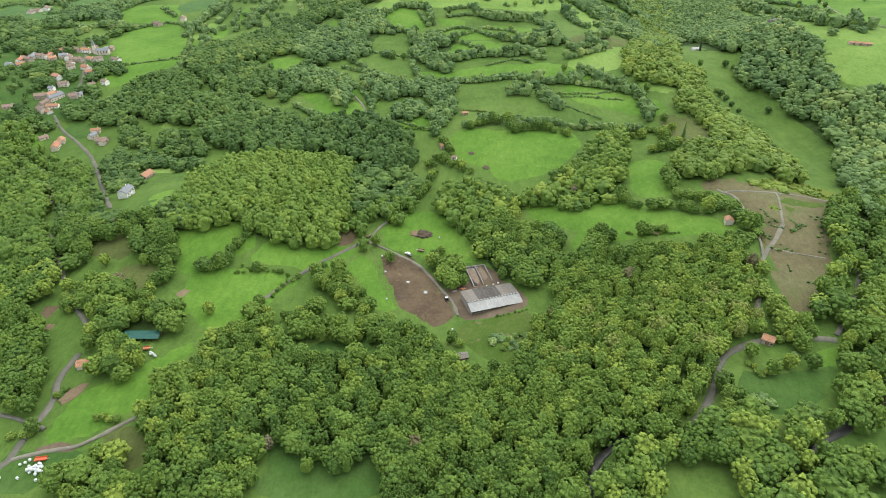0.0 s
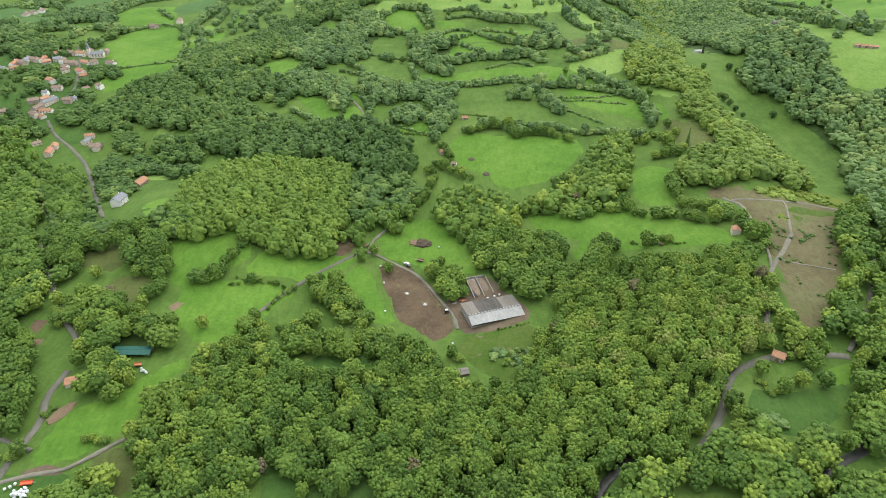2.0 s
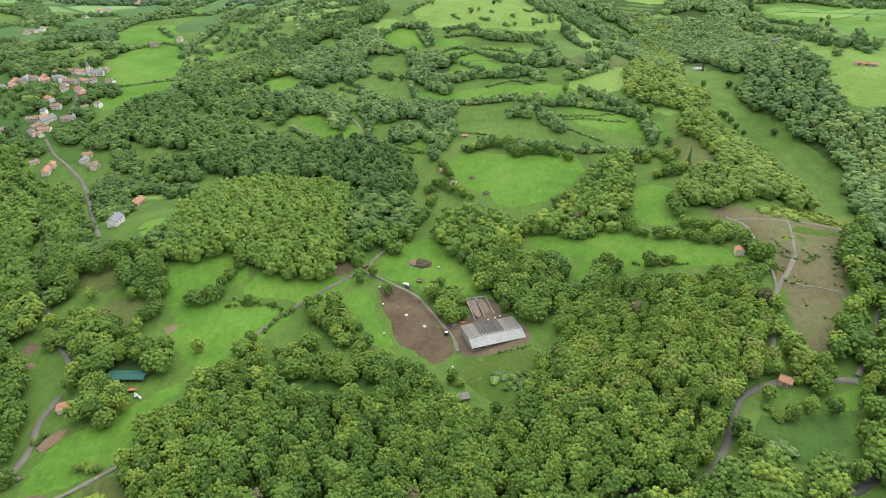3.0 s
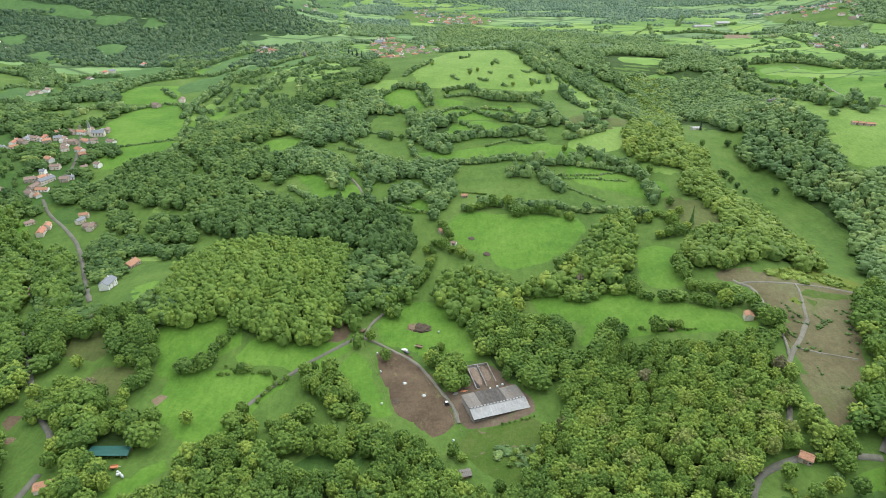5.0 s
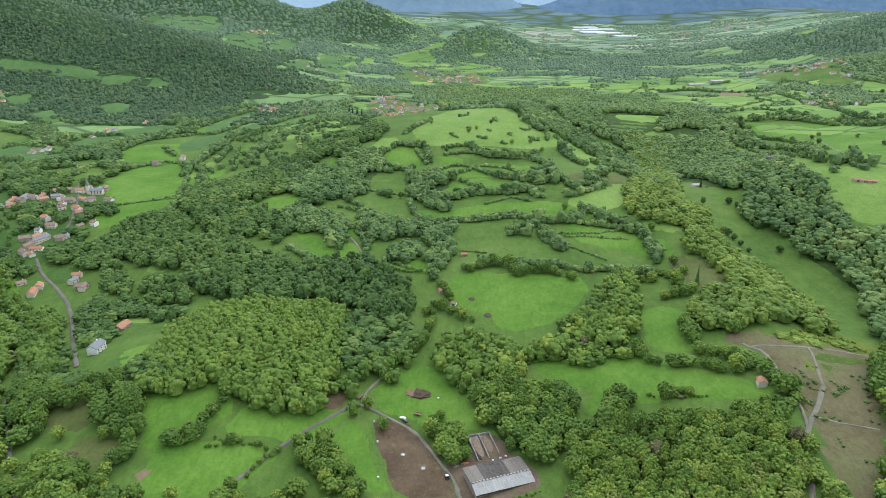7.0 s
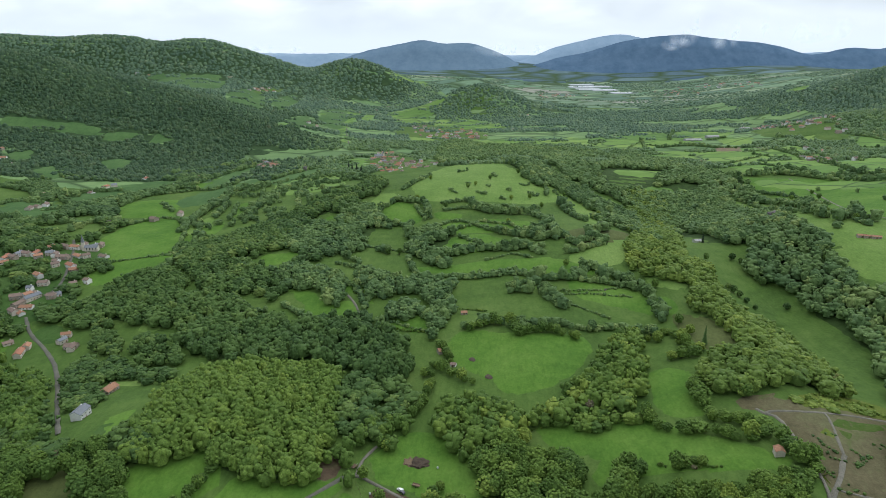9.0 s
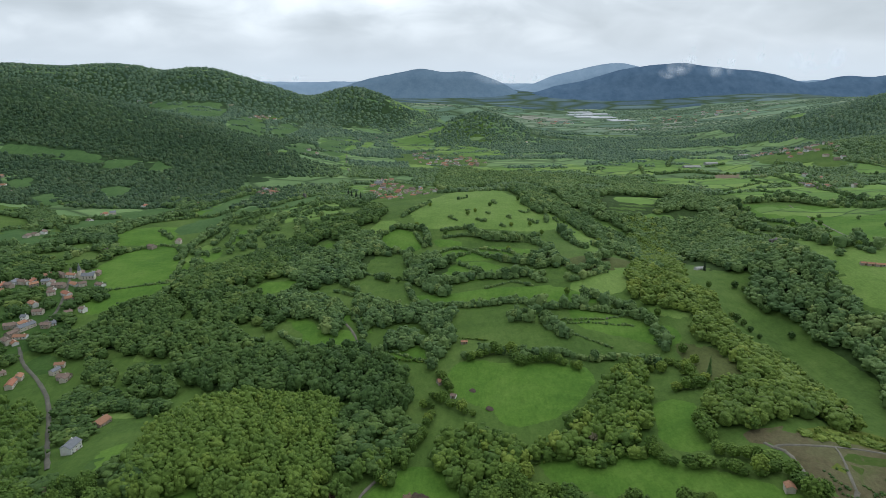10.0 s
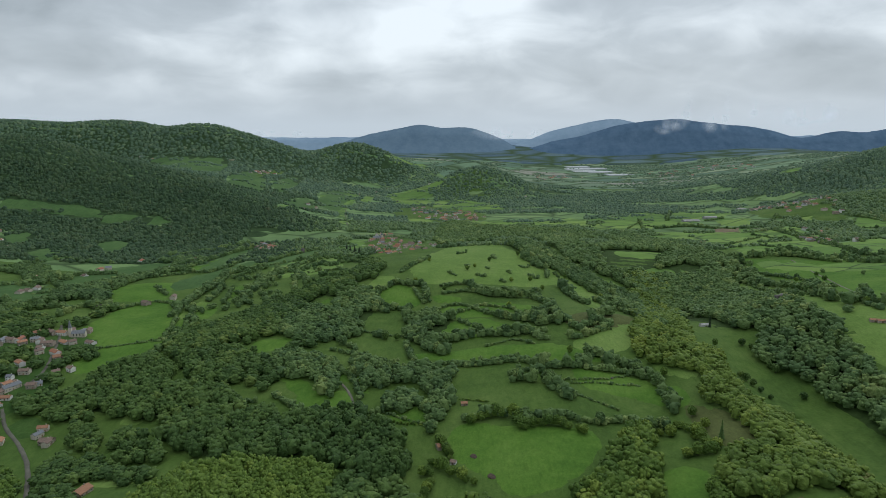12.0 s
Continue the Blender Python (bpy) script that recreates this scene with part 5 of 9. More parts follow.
wood([(107.1, 196.6), (118.1, 204.4), (131.6, 207.8), (139.2, 199), (137.1, 190.6), (125.1, 183.4), (109.7, 185.9), (101.4, 185.5)], "dense broadleaf wood in fresh spring green", gap=7.5, height=12)
wood([(-589, 849), (-516, 865), (-476, 844), (-425, 826), (-428, 755), (-410, 684), (-442, 663), (-488, 670)], "garden trees in a village", gap=15, crown=4.2, height=8, fill=0.75, kind="mid", floor=False, mat=DARK_LEAVES)
wood([(-679, 1003), (-585, 1033), (-476, 965), (-501, 914), (-547, 869), (-606, 880)], "trees and copses between small meadows", gap=10, height=10, fill=0.75, kind="mid", floor=False, avoid=True, mat=DARK_LEAVES)
wood([(-429.6, 560), (-395.3, 566.5), (-362.5, 545.9), (-336.4, 493), (-353, 490.9), (-402.1, 513.8)], "trees and bushes along a village road", gap=9, height=9, fill=0.75, kind="mid", floor=False, mat=DARK_LEAVES)
wood([(-394.8, 504.2), (-361.8, 500.3), (-331, 464.4), (-311.7, 423.1), (-279.8, 382.3), (-314.7, 376.2)], "dense broadleaf wood in fresh spring green", fill=0.85, tints=(0.0, 0.72))
wood([(-266.3, 372.4), (-289.2, 415.9), (-243.8, 395.6), (-230.3, 414.1), (-196.4, 390.8), (-186.2, 372.1), (-182, 348.4), (-203.7, 356.5), (-220.2, 378.8), (-250.7, 382.9), (-254.7, 357.5)], "dense broadleaf wood in fresh spring green", fill=0.8, tints=(0.0, 0.72))
wood([(-360.8, 536.4), (-338.5, 545.7), (-272.7, 428.1), (-301.8, 438.7)], "dense broadleaf wood in fresh spring green", fill=0.7, tints=(0.0, 0.72))
wood([(-463, 623), (-440, 645), (-405, 588.9), (-374.6, 562.8), (-350.3, 498.1), (-402, 516.1)], "dense broadleaf wood in fresh spring green", fill=0.5, tints=(0.0, 0.72))
wood([(-177.3, 186.9), (-169.5, 197.5), (-154.1, 198.8), (-140.1, 184.5), (-124.7, 177.8), (-122.9, 169.9), (-171.5, 170.9)], "dense broadleaf wood in fresh spring green")
wood([(-93.2, 357.4), (-81.7, 369.4), (-65.2, 362.3), (-54.5, 336.9), (-63.2, 332.9), (-77.2, 340.8), (-88.6, 342.2)], "dense broadleaf wood in fresh spring green")
wood([(-95.8, 307), (-80.6, 318.1), (-71.2, 303.8), (-51.5, 311.5), (-34, 312.2), (-32, 288.1), (-48.9, 290.5), (-60.9, 281.2), (-75.8, 291.5), (-89.5, 293)], "dense broadleaf wood in fresh spring green")
wood([(-120.6, 303.5), (-115.3, 316.1), (-107.2, 311.3), (-106.3, 293.9), (-114.5, 287.4)], "dense broadleaf wood in fresh spring green")
wood([(-15.1, 378.7), (1, 381.2), (10.8, 362.8), (4.9, 340), (-2.6, 343.8)], "dense broadleaf wood in fresh spring green", gap=8)
wood([(19.9, 411.3), (39.9, 430.4), (53.3, 435.5), (55.6, 412.1), (75.8, 407.4), (84.4, 382.4), (76, 363.7), (66.1, 359.8), (63.8, 340.3), (52.5, 336.5), (39, 352.2), (28.6, 370.8)], "dense broadleaf wood in fresh spring green", gap=8)
wood([(-6.4, 467.7), (5.3, 488.6), (28.9, 483.1), (59.2, 454.4), (86.8, 461.5), (86.3, 440.3), (58.1, 440.8), (35.4, 427.4), (22.7, 433.8), (17.8, 411.6), (0.7, 437.2)], "dense broadleaf wood in fresh spring green", gap=8)
wood([(114, 505.1), (147.6, 564.7), (168.1, 563.1), (154.8, 507.2), (134.3, 456), (114.1, 440.3), (104, 457.4), (89, 479.1)], "dense broadleaf wood in fresh spring green", gap=8)
wood([(315, 1148), (363, 1163), (362, 1055), (267.2, 748.8), (281.6, 705), (256, 603.7), (296.2, 590.1), (292.2, 508.8), (281.3, 452.1), (253.7, 432.1), (240.5, 456.6), (230.8, 493.7), (223.9, 544.2), (218.5, 590.6), (234.6, 645.8), (217.9, 684.9), (203, 733.8), (279, 966)], "sunlit trees along a ridge above a gorge", gap=9.5, height=11, kind="mid", mat=GOLD_LEAVES, tints=(0.3, 0.95), fill=0.97)
wood([(191, 489.5), (229.8, 493.5), (241.6, 462.4), (295.7, 482.6), (263.5, 462.2), (231.8, 442.3), (207.3, 435.7), (186.4, 438), (181.6, 455.6)], "sunlit wood on a valley edge", gap=8.5, height=11, mat=GOLD_LEAVES, tints=(0.1, 0.8))
wood([(369, 1178), (460, 1137), (436, 944), (416.6, 783.3), (410.1, 728.4), (398.7, 688.8), (398, 661), (391, 618), (426.1, 587.5), (298.8, 368), (286.1, 366.5), (296.7, 430.7), (327.7, 496.2), (338.9, 547.3), (338.7, 608.2), (346.4, 644.6), (331.4, 718.6), (352.6, 770.7), (333.6, 826.4), (364, 1026)], "mixed wood on the plateau slope", gap=10.5, height=13, kind="mid", avoid=True)
wood([(-60.5, 390.2), (-72, 416.9), (-62, 443.5), (-45.7, 464.1), (-22.6, 464.7), (-30.4, 438.8), (-51, 421)], "dense broadleaf wood in fresh spring green", fill=0.6)
wood([(96.4, 363), (103.1, 390.1), (115, 392.3), (115.7, 368.4)], "dense broadleaf wood in fresh spring green")
wood([(147.8, 242.1), (165.5, 252.1), (183.9, 249.2), (171.9, 227.6), (144.8, 212.2)], "low green scrub in a rough meadow", gap=4.2, height=2.6, fill=0.5, clump=-0.05, floor=False, kind="mid")
wood([(25.1, 294), (39.1, 300.9), (52.8, 301.3), (44.5, 269.5), (30, 266.3)], "low green scrub below the barn", gap=4.0, height=2.2, fill=0.45, clump=0.0, floor=False, kind="mid")
wood([(517, 1156), (625, 975), (457.6, 725.2), (442.4, 810.1)], "single round trees scattered over sloping pastures", gap=45, crown=4.5, height=8, fill=0.5, floor=False, kind="mid")
wood([(7, 665), (43, 672), (66, 672), (64, 651)], "trees and copses between small meadows", gap=8, fill=0.4, avoid=True, kind="mid", floor=False, height=7)
wood([(76.2, 446.7), (95.5, 459.6), (133.1, 431.2), (128.1, 427.2), (83.7, 436.8)], "trees and copses between small meadows", gap=7, fill=0.9, floor=False, height=7)
wood([(-322.2, 417.4), (-283.8, 422.8), (-243.8, 395.6), (-234.2, 373.7), (-255.6, 351.4), (-286.4, 356.7)], "trees and copses between small meadows", gap=8, fill=0.75, avoid=True, floor=False, height=12, tints=(0.0, 0.72))
wood([(148, 1473), (174, 1382), (208, 1208), (242, 1126), (268, 1071), (294, 1048), (318, 996), (255, 797), (240, 824), (244, 944), (228, 1018), (198, 1096), (170, 1157), (137, 1263)], "belt of trees down a ridge", gap=9.5, height=11, kind="mid")
wood([(-3, 1847), (120, 1917), (245, 1762), (359, 1670), (428, 1470), (479, 1369), (510, 1273), (533, 1184), (503, 1093), (464, 899), (468, 1053), (440, 1024), (386, 849), (348, 795), (311, 791), (313, 888), (326, 1050), (281, 1125), (221, 1225), (202, 1550), (124, 1556), (-2, 1354)], "wooded gorge below pastures", gap=11.5, height=12, kind="mid", fill=0.93, avoid=True, tints=(0.25, 0.93))
wood([(-330, 821), (-324, 877), (-299, 892), (-278, 924), (-252, 945), (-228, 984), (-203, 1031), (-168, 1035), (-174, 1152), (-143, 1222), (-100, 1130), (-99, 1052), (-134, 1040), (-129, 958), (-172, 986), (-195, 934), (-207, 892), (-230, 865), (-223, 819), (-255, 817), (-282, 814), (-302, 791), (-319, 793)], "round broadleaf trees on a valley side, fresh green", kind="mid", avoid=True, floor=True, gap=10.8, fill=0.92, height=13, mat=DARK_LEAVES)
wood([(-156, 899), (-148, 975), (-117, 999), (-91, 964), (-89, 894), (-106, 863), (-142, 866)], "round broadleaf trees on a valley side, fresh green", kind="mid", avoid=True, floor=True, gap=10.4, height=12)
wood([(-51, 858), (-28, 885), (-3, 897), (16, 866), (11, 794), (-21, 784), (-45, 814)], "round broadleaf trees on a valley side, fresh green", kind="mid", avoid=True, floor=True, gap=10.2, height=14)
wood([(-215, 806), (-186, 802), (-162, 841), (-144, 797), (-164, 786), (-183, 752), (-205, 767)], "round broadleaf trees on a valley side, fresh green", kind="mid", avoid=True, floor=False, gap=10, height=10, fill=0.7, mat=DARK_LEAVES)
wood([(-798, 1251), (-757, 1279), (-690, 1200), (-651, 1242), (-605, 1265), (-574, 1346), (-529, 1390), (-475, 1369), (-513, 1288), (-526, 1232), (-549, 1147), (-518, 1058), (-507, 968), (-522, 945), (-568, 1028), (-599, 1001), (-610, 965), (-621, 932), (-650, 975), (-634, 1012), (-668, 1105)], "round broadleaf trees on a valley side, fresh green", kind="mid", avoid=True, floor=False, gap=10, height=11, fill=0.85, tints=(0.0, 0.72))
wood([(-590, 885), (-590, 933), (-521, 923), (-474, 905), (-486, 981), (-448, 947), (-442, 871), (-472, 854), (-498, 832), (-526, 831), (-545, 816)], "round broadleaf trees on a valley side, fresh green", kind="mid", avoid=True, floor=False, gap=10.5, height=11, fill=0.65, tints=(0.0, 0.72), mat=DARK_LEAVES)
wood([(-520, 792), (-489, 794), (-454, 763), (-444, 717), (-472, 724), (-500, 760)], "round broadleaf trees on a valley side, fresh green", kind="mid", avoid=True, floor=False, gap=10.5, height=10, fill=0.55, tints=(0.0, 0.72), mat=DARK_LEAVES)
wood([(-483, 783), (-447, 808), (-414, 816), (-408, 786), (-423, 755), (-406, 723), (-428, 718), (-456, 753)], "round broadleaf trees on a valley side, fresh green", kind="mid", avoid=True, floor=False, gap=11, height=8, fill=0.4, tints=(0.0, 0.72), mat=DARK_LEAVES)
wood([(-424, 684), (-408, 705), (-382, 701), (-356, 659), (-371, 638), (-401, 639)], "round broadleaf trees on a valley side, fresh green", kind="mid", avoid=True, floor=False, gap=10, height=11, fill=0.7, tints=(0.0, 0.72), mat=DARK_LEAVES)
wood([(405, 1618), (487, 1646), (531, 1556), (524, 1442), (443, 1346), (369, 1303), (327, 1312)], "wooded gorge below pastures", gap=10, height=11, kind="mid", avoid=True)
wood([(-373, 978), (-324, 1076), (-292, 1258), (-216, 1424), (-155, 1322), (-178, 1178), (-235, 1016), (-284, 945), (-331, 896)], "single round trees scattered over sloping pastures", gap=13, crown=5, height=9, fill=0.7, clump=-0.02, floor=False, kind="mid", tints=(0.0, 0.72))
wood([(-394, 1003), (-399, 1151), (-356, 1280), (-325, 1196), (-359, 1035), (-353, 925)], "single round trees scattered over sloping pastures", gap=12, crown=4.5, height=8, fill=0.7, clump=0.02, floor=False, kind="mid", tints=(0.0, 0.72))

# hedgerows
hedge([(-94, 729), (-81, 697), (-76, 675)], "mixed green hedgerow between pastures", height=6.5, size=7.5, kind="mid", gap=4.125)
hedge([(-108, 845), (-121, 834), (-140, 814), (-168, 851)], "mixed green hedgerow between pastures", height=2.5, size=3, kind="mid", gap=3.0)
hedge([(-84, 826), (-69, 814)], "mixed green hedgerow between pastures", height=6.5, size=7.5, kind="mid", gap=4.125)
hedge([(-416, 810), (-381, 827), (-340, 853)], "mixed green hedgerow between pastures", height=2.5, size=3, kind="mid", gap=3.0)
hedge([(-338, 793), (-336, 843), (-338, 892), (-363, 985)], "mixed green hedgerow between pastures", height=6.5, size=7.5, kind="mid", gap=4.125)
hedge([(17, 604), (39, 607), (67.5, 596.8), (68, 586.7)], "mixed green hedgerow between pastures", height=7, size=8, kind="mid", gap=4.4)
hedge([(75.2, 594.9), (100.8, 590.8), (130, 579.4)], "mixed green hedgerow between pastures", height=7, size=8, kind="mid", gap=4.4)
hedge([(484, 1093), (455.8, 878.4), (473.9, 834.9), (475, 757)], "mixed green hedgerow between pastures", height=6.5, size=7.5, kind="mid", gap=4.125)
hedge([(554, 1218), (636, 1242), (640, 1155)], "mixed green hedgerow between pastures", height=9, size=9, kind="mid", gap=4.95)
hedge([(634, 1126), (703, 1149), (714, 1096)], "mixed green hedgerow between pastures", height=8, size=8, kind="mid", gap=4.4)
hedge([(515, 1196), (530, 1161)], "mixed green hedgerow between pastures", height=6.5, size=7.5, kind="mid", gap=4.125)
hedge([(458.4, 782.7), (501.7, 825.3)], "mixed green hedgerow between pastures", height=11, size=11, kind="mid", gap=6.050000000000001)
hedge([(118, 1380), (165, 1137), (165, 1071)], "mixed green hedgerow between pastures", height=8, size=8, kind="mid", gap=4.4)
hedge([(272, 1093), (271, 1051)], "mixed green hedgerow between pastures", height=8, size=8, kind="mid", gap=4.4)
hedge([(215, 961), (222, 887)], "mixed green hedgerow between pastures", height=6.5, size=7.5, kind="mid", gap=4.125)
hedge([(-94, 920), (-69, 922), (-45, 914)], "hedgerow with full bushes between hillside meadows", height=7, size=8.700000000000001, gap=3.8500000000000005, kind="mid", trees=2)
hedge([(-69, 1016), (-29, 997), (-22, 947)], "hedgerow with full bushes between hillside meadows", height=8, size=9.8, gap=4.4, kind="mid", trees=2)
hedge([(-4, 1000), (35, 1007), (80, 984)], "hedgerow with full bushes between hillside meadows", height=5, size=6.5, gap=3.0, kind="mid", trees=0)
hedge([(-49, 886), (-37, 853), (-26, 834)], "hedgerow with full bushes between hillside meadows", height=10, size=12.0, gap=5.5, kind="mid", trees=2)
hedge([(-36, 809), (-22, 791), (-11, 769), (6, 758)], "hedgerow with full bushes between hillside meadows", height=9, size=10.9, gap=4.95, kind="mid", trees=2)
hedge([(-21, 901), (15, 930), (44, 907)], "hedgerow with full bushes between hillside meadows", height=4.5, size=5.95, gap=3.0, kind="mid", trees=0)
hedge([(44, 906), (63, 881), (82, 854), (117, 821)], "hedgerow with full bushes between hillside meadows", height=7, size=8.700000000000001, gap=3.8500000000000005, kind="mid", trees=2)
hedge([(113, 861), (116, 813), (127, 854), (140, 871)], "hedgerow with full bushes between hillside meadows", height=9, size=10.9, gap=4.95, kind="mid", trees=2)
hedge([(-18, 776), (-1, 794), (14, 806), (41, 818), (72, 791), (95, 789), (118, 786)], "hedgerow with full bushes between hillside meadows", height=7.5, size=9.25, gap=4.125, kind="mid", trees=2)
hedge([(-37, 735), (-14, 731), (8, 730), (28, 720), (48, 718), (73, 718), (99, 702)], "hedgerow with full bushes between hillside meadows", height=5, size=6.5, gap=3.0, kind="mid", trees=0)
hedge([(65, 688), (80, 691), (97, 686)], "hedgerow with full bushes between hillside meadows", height=6, size=7.6000000000000005, gap=3.3000000000000003, kind="mid", trees=0)
hedge([(99, 668), (108, 644), (117, 623)], "hedgerow with full bushes between hillside meadows", height=7.5, size=9.25, gap=4.125, kind="mid", trees=2)
hedge([(113, 664), (145, 663), (176, 672), (194.1, 677.4)], "hedgerow with full bushes between hillside meadows", height=2.5, size=3.75, gap=3.0, kind="mid", trees=0)
hedge([(122, 633), (153, 607)], "hedgerow with full bushes between hillside meadows", height=2, size=3.2, gap=3.0, kind="mid", trees=0)
hedge([(138, 707), (162, 713), (187, 690.2), (197.6, 674.8)], "hedgerow with full bushes between hillside meadows", height=7, size=8.700000000000001, gap=3.8500000000000005, kind="mid", trees=2)
hedge([(117, 815), (144, 819), (154, 782), (184, 805)], "hedgerow with full bushes between hillside meadows", height=7.5, size=9.25, gap=4.125, kind="mid", trees=2)
hedge([(151, 762), (190, 781)], "hedgerow with full bushes between hillside meadows", height=3, size=4.300000000000001, gap=3.0, kind="mid", trees=0)
hedge([(220, 948), (235, 938), (232.1, 870.5)], "hedgerow with full bushes between hillside meadows", height=8, size=9.8, gap=4.4, kind="mid", trees=2)
hedge([(-94, 707), (-76, 719), (-51, 713), (-17, 716), (8, 699)], "hedgerow with full bushes between hillside meadows", height=9, size=10.9, gap=4.95, kind="mid", trees=2)
hedge([(-16, 703), (-0, 684), (7, 645), (-0, 625)], "hedgerow with full bushes between hillside meadows", height=9, size=10.9, gap=4.95, kind="mid", trees=2)
hedge([(131.2, 580.2), (152.2, 585.1), (169, 582.4), (179.2, 558.9)], "hedgerow with full bushes between hillside meadows", height=6.5, size=8.15, gap=3.575, kind="mid", trees=2)
hedge([(-60, 635), (-34, 615), (-14, 601)], "hedgerow with full bushes between hillside meadows", height=2.5, size=3.75, gap=3.0, kind="mid", trees=0)
hedge([(-118, 737), (-100, 711), (-88, 689), (-80, 657)], "hedgerow with full bushes between hillside meadows", height=6, size=7.6000000000000005, gap=3.3000000000000003, kind="mid", trees=0)
hedge([(200, 665), (199, 624.7), (196, 592.9)], "hedgerow with full bushes between hillside meadows", height=8, size=9.8, gap=4.4, kind="mid", trees=2)
hedge([(177, 1008), (184, 951), (193, 913)], "hedgerow with full bushes between hillside meadows", height=6, size=7.6000000000000005, gap=3.3000000000000003, kind="mid", trees=0)
hedge([(21, 863), (42, 833)], "hedgerow with full bushes between hillside meadows", height=5, size=6.5, gap=3.0, kind="mid", trees=0)
hedge([(268, 1088), (284, 1073), (302, 1047)], "hedgerow with full bushes between hillside meadows", height=8, size=9.8, gap=4.4, kind="mid", trees=2)
hedge([(90, 993), (114, 974), (140, 991)], "hedgerow with full bushes between hillside meadows", height=5, size=6.5, gap=3.0, kind="mid", trees=0)
hedge([(-81, 829), (-74, 834)], "hedgerow with full bushes between hillside meadows", height=5, size=6.5, gap=3.0, kind="mid", trees=0)
hedge([(47, 769), (78, 777), (99, 757)], "hedgerow with full bushes between hillside meadows", height=3, size=4.300000000000001, gap=3.0, kind="mid", trees=0)
hedge([(-174, 749), (-141, 733), (-108, 710)], "line of hedgerow trees on a hillside", height=8, size=9, gap=4.5, kind="mid")
hedge([(-99, 746), (-81, 716), (-65, 679)], "line of hedgerow trees on a hillside", height=8, size=9, gap=4.5, kind="mid")
hedge([(-69, 720), (-43, 712), (-19, 705)], "line of hedgerow trees on a hillside", height=7, size=8, gap=4.5, kind="mid")
hedge([(-136, 833), (-121, 803), (-101, 782)], "line of hedgerow trees on a hillside", height=7, size=8, gap=4.5, kind="mid")
hedge([(-199, 957), (-179, 891), (-166, 836)], "line of hedgerow trees on a hillside", height=7, size=8, gap=4.5, kind="mid")
hedge([(-133, 917), (-111, 936), (-77, 911)], "line of hedgerow trees on a hillside", height=8, size=9, gap=4.5, kind="mid")
hedge([(-85, 640), (-69, 626), (-55, 631)], "line of hedgerow trees on a hillside", height=7, size=8, gap=4.5, kind="mid")
hedge([(-200, 764), (-173, 734), (-155, 708)], "line of hedgerow trees on a hillside", height=6, size=7, gap=4.5, kind="mid")
hedge([(-191.8, 381.4), (-187.6, 363.2), (-185.3, 345.6), (-187.3, 330.9), (-187.2, 316.8)], "mixed green hedgerow between pastures", height=9, size=9, gap=5.3999999999999995)
hedge([(-69.9, 339.5), (-60.9, 327.6), (-53, 323.1)], "mixed green hedgerow between pastures", height=8, size=9, gap=5.3999999999999995)
hedge([(-113.3, 334.6), (-108.5, 346), (-99.6, 358.4)], "mixed green hedgerow between pastures", height=3, size=3.5, gap=2.5)
hedge([(-122.4, 314.9), (-117.1, 321.7)], "mixed green hedgerow between pastures", height=7, size=8, gap=4.8)
hedge([(-100.6, 311), (-88.4, 320), (-81.8, 322.8)], "mixed green hedgerow between pastures", height=7, size=8, gap=4.8)
hedge([(4.7, 292.9), (9.7, 287)], "mixed green hedgerow between pastures", height=6, size=7, gap=4.2)
hedge([(33.4, 317.2), (51.5, 321.5)], "mixed green hedgerow between pastures", height=1.2, size=1.6, gap=2.5)
hedge([(34.3, 281.4), (38.4, 292), (47.1, 296.3)], "mixed green hedgerow between pastures", height=2.5, size=4, gap=2.5)
hedge([(-164, 354.1), (-152.3, 358.8)], "mixed green hedgerow between pastures", height=8, size=9, gap=5.3999999999999995)
hedge([(-149.5, 362.3), (-148.5, 380.8), (-142.9, 398.1)], "mixed green hedgerow between pastures", height=8, size=9, gap=5.3999999999999995)
hedge([(-142.1, 353.9), (-126.5, 359.3), (-111.4, 360), (-106.8, 356)], "mixed green hedgerow between pastures", height=2.5, size=3, gap=2.5)
hedge([(-128.3, 359.5), (-123.5, 363.6)], "mixed green hedgerow between pastures", height=4.5, size=5.5, gap=3.3)
hedge([(-138.6, 362.2), (-128.8, 361.1)], "mixed green hedgerow between pastures", height=1.8, size=2, gap=2.5)
hedge([(134.6, 436.4), (139.3, 421.1), (152.2, 409.7), (165.6, 402.5), (179.9, 387.8)], "mixed green hedgerow between pastures", height=8, size=9, gap=5.3999999999999995)
hedge([(173.7, 459.9), (169.6, 430.3), (176, 412.1), (191, 399.7)], "mixed green hedgerow between pastures", height=9, size=10, gap=6.0)
hedge([(135.5, 380), (150.8, 375.8)], "mixed green hedgerow between pastures", height=6, size=8, gap=4.8)
hedge([(127.9, 386), (137.3, 378.5), (157.1, 370.9)], "mixed green hedgerow between pastures", height=2, size=2.5, gap=2.5)
hedge([(58.7, 443.7), (94.3, 446.6), (127.7, 441), (139.4, 436.9)], "mixed green hedgerow between pastures", height=2, size=2.5, gap=2.5)
hedge([(22.2, 598.4), (45, 606), (63.5, 596), (65.8, 578)], "mixed green hedgerow between pastures", height=8, size=9, gap=5.3999999999999995)
hedge([(64.8, 578), (86.4, 579.8), (116.5, 565.8)], "mixed green hedgerow between pastures", height=6, size=6, gap=3.5999999999999996)
hedge([(181.3, 390), (188.6, 389.5), (195.6, 383.8), (198.2, 374.8), (196.7, 361.5)], "mixed green hedgerow between pastures", height=9, size=10, gap=6.0)
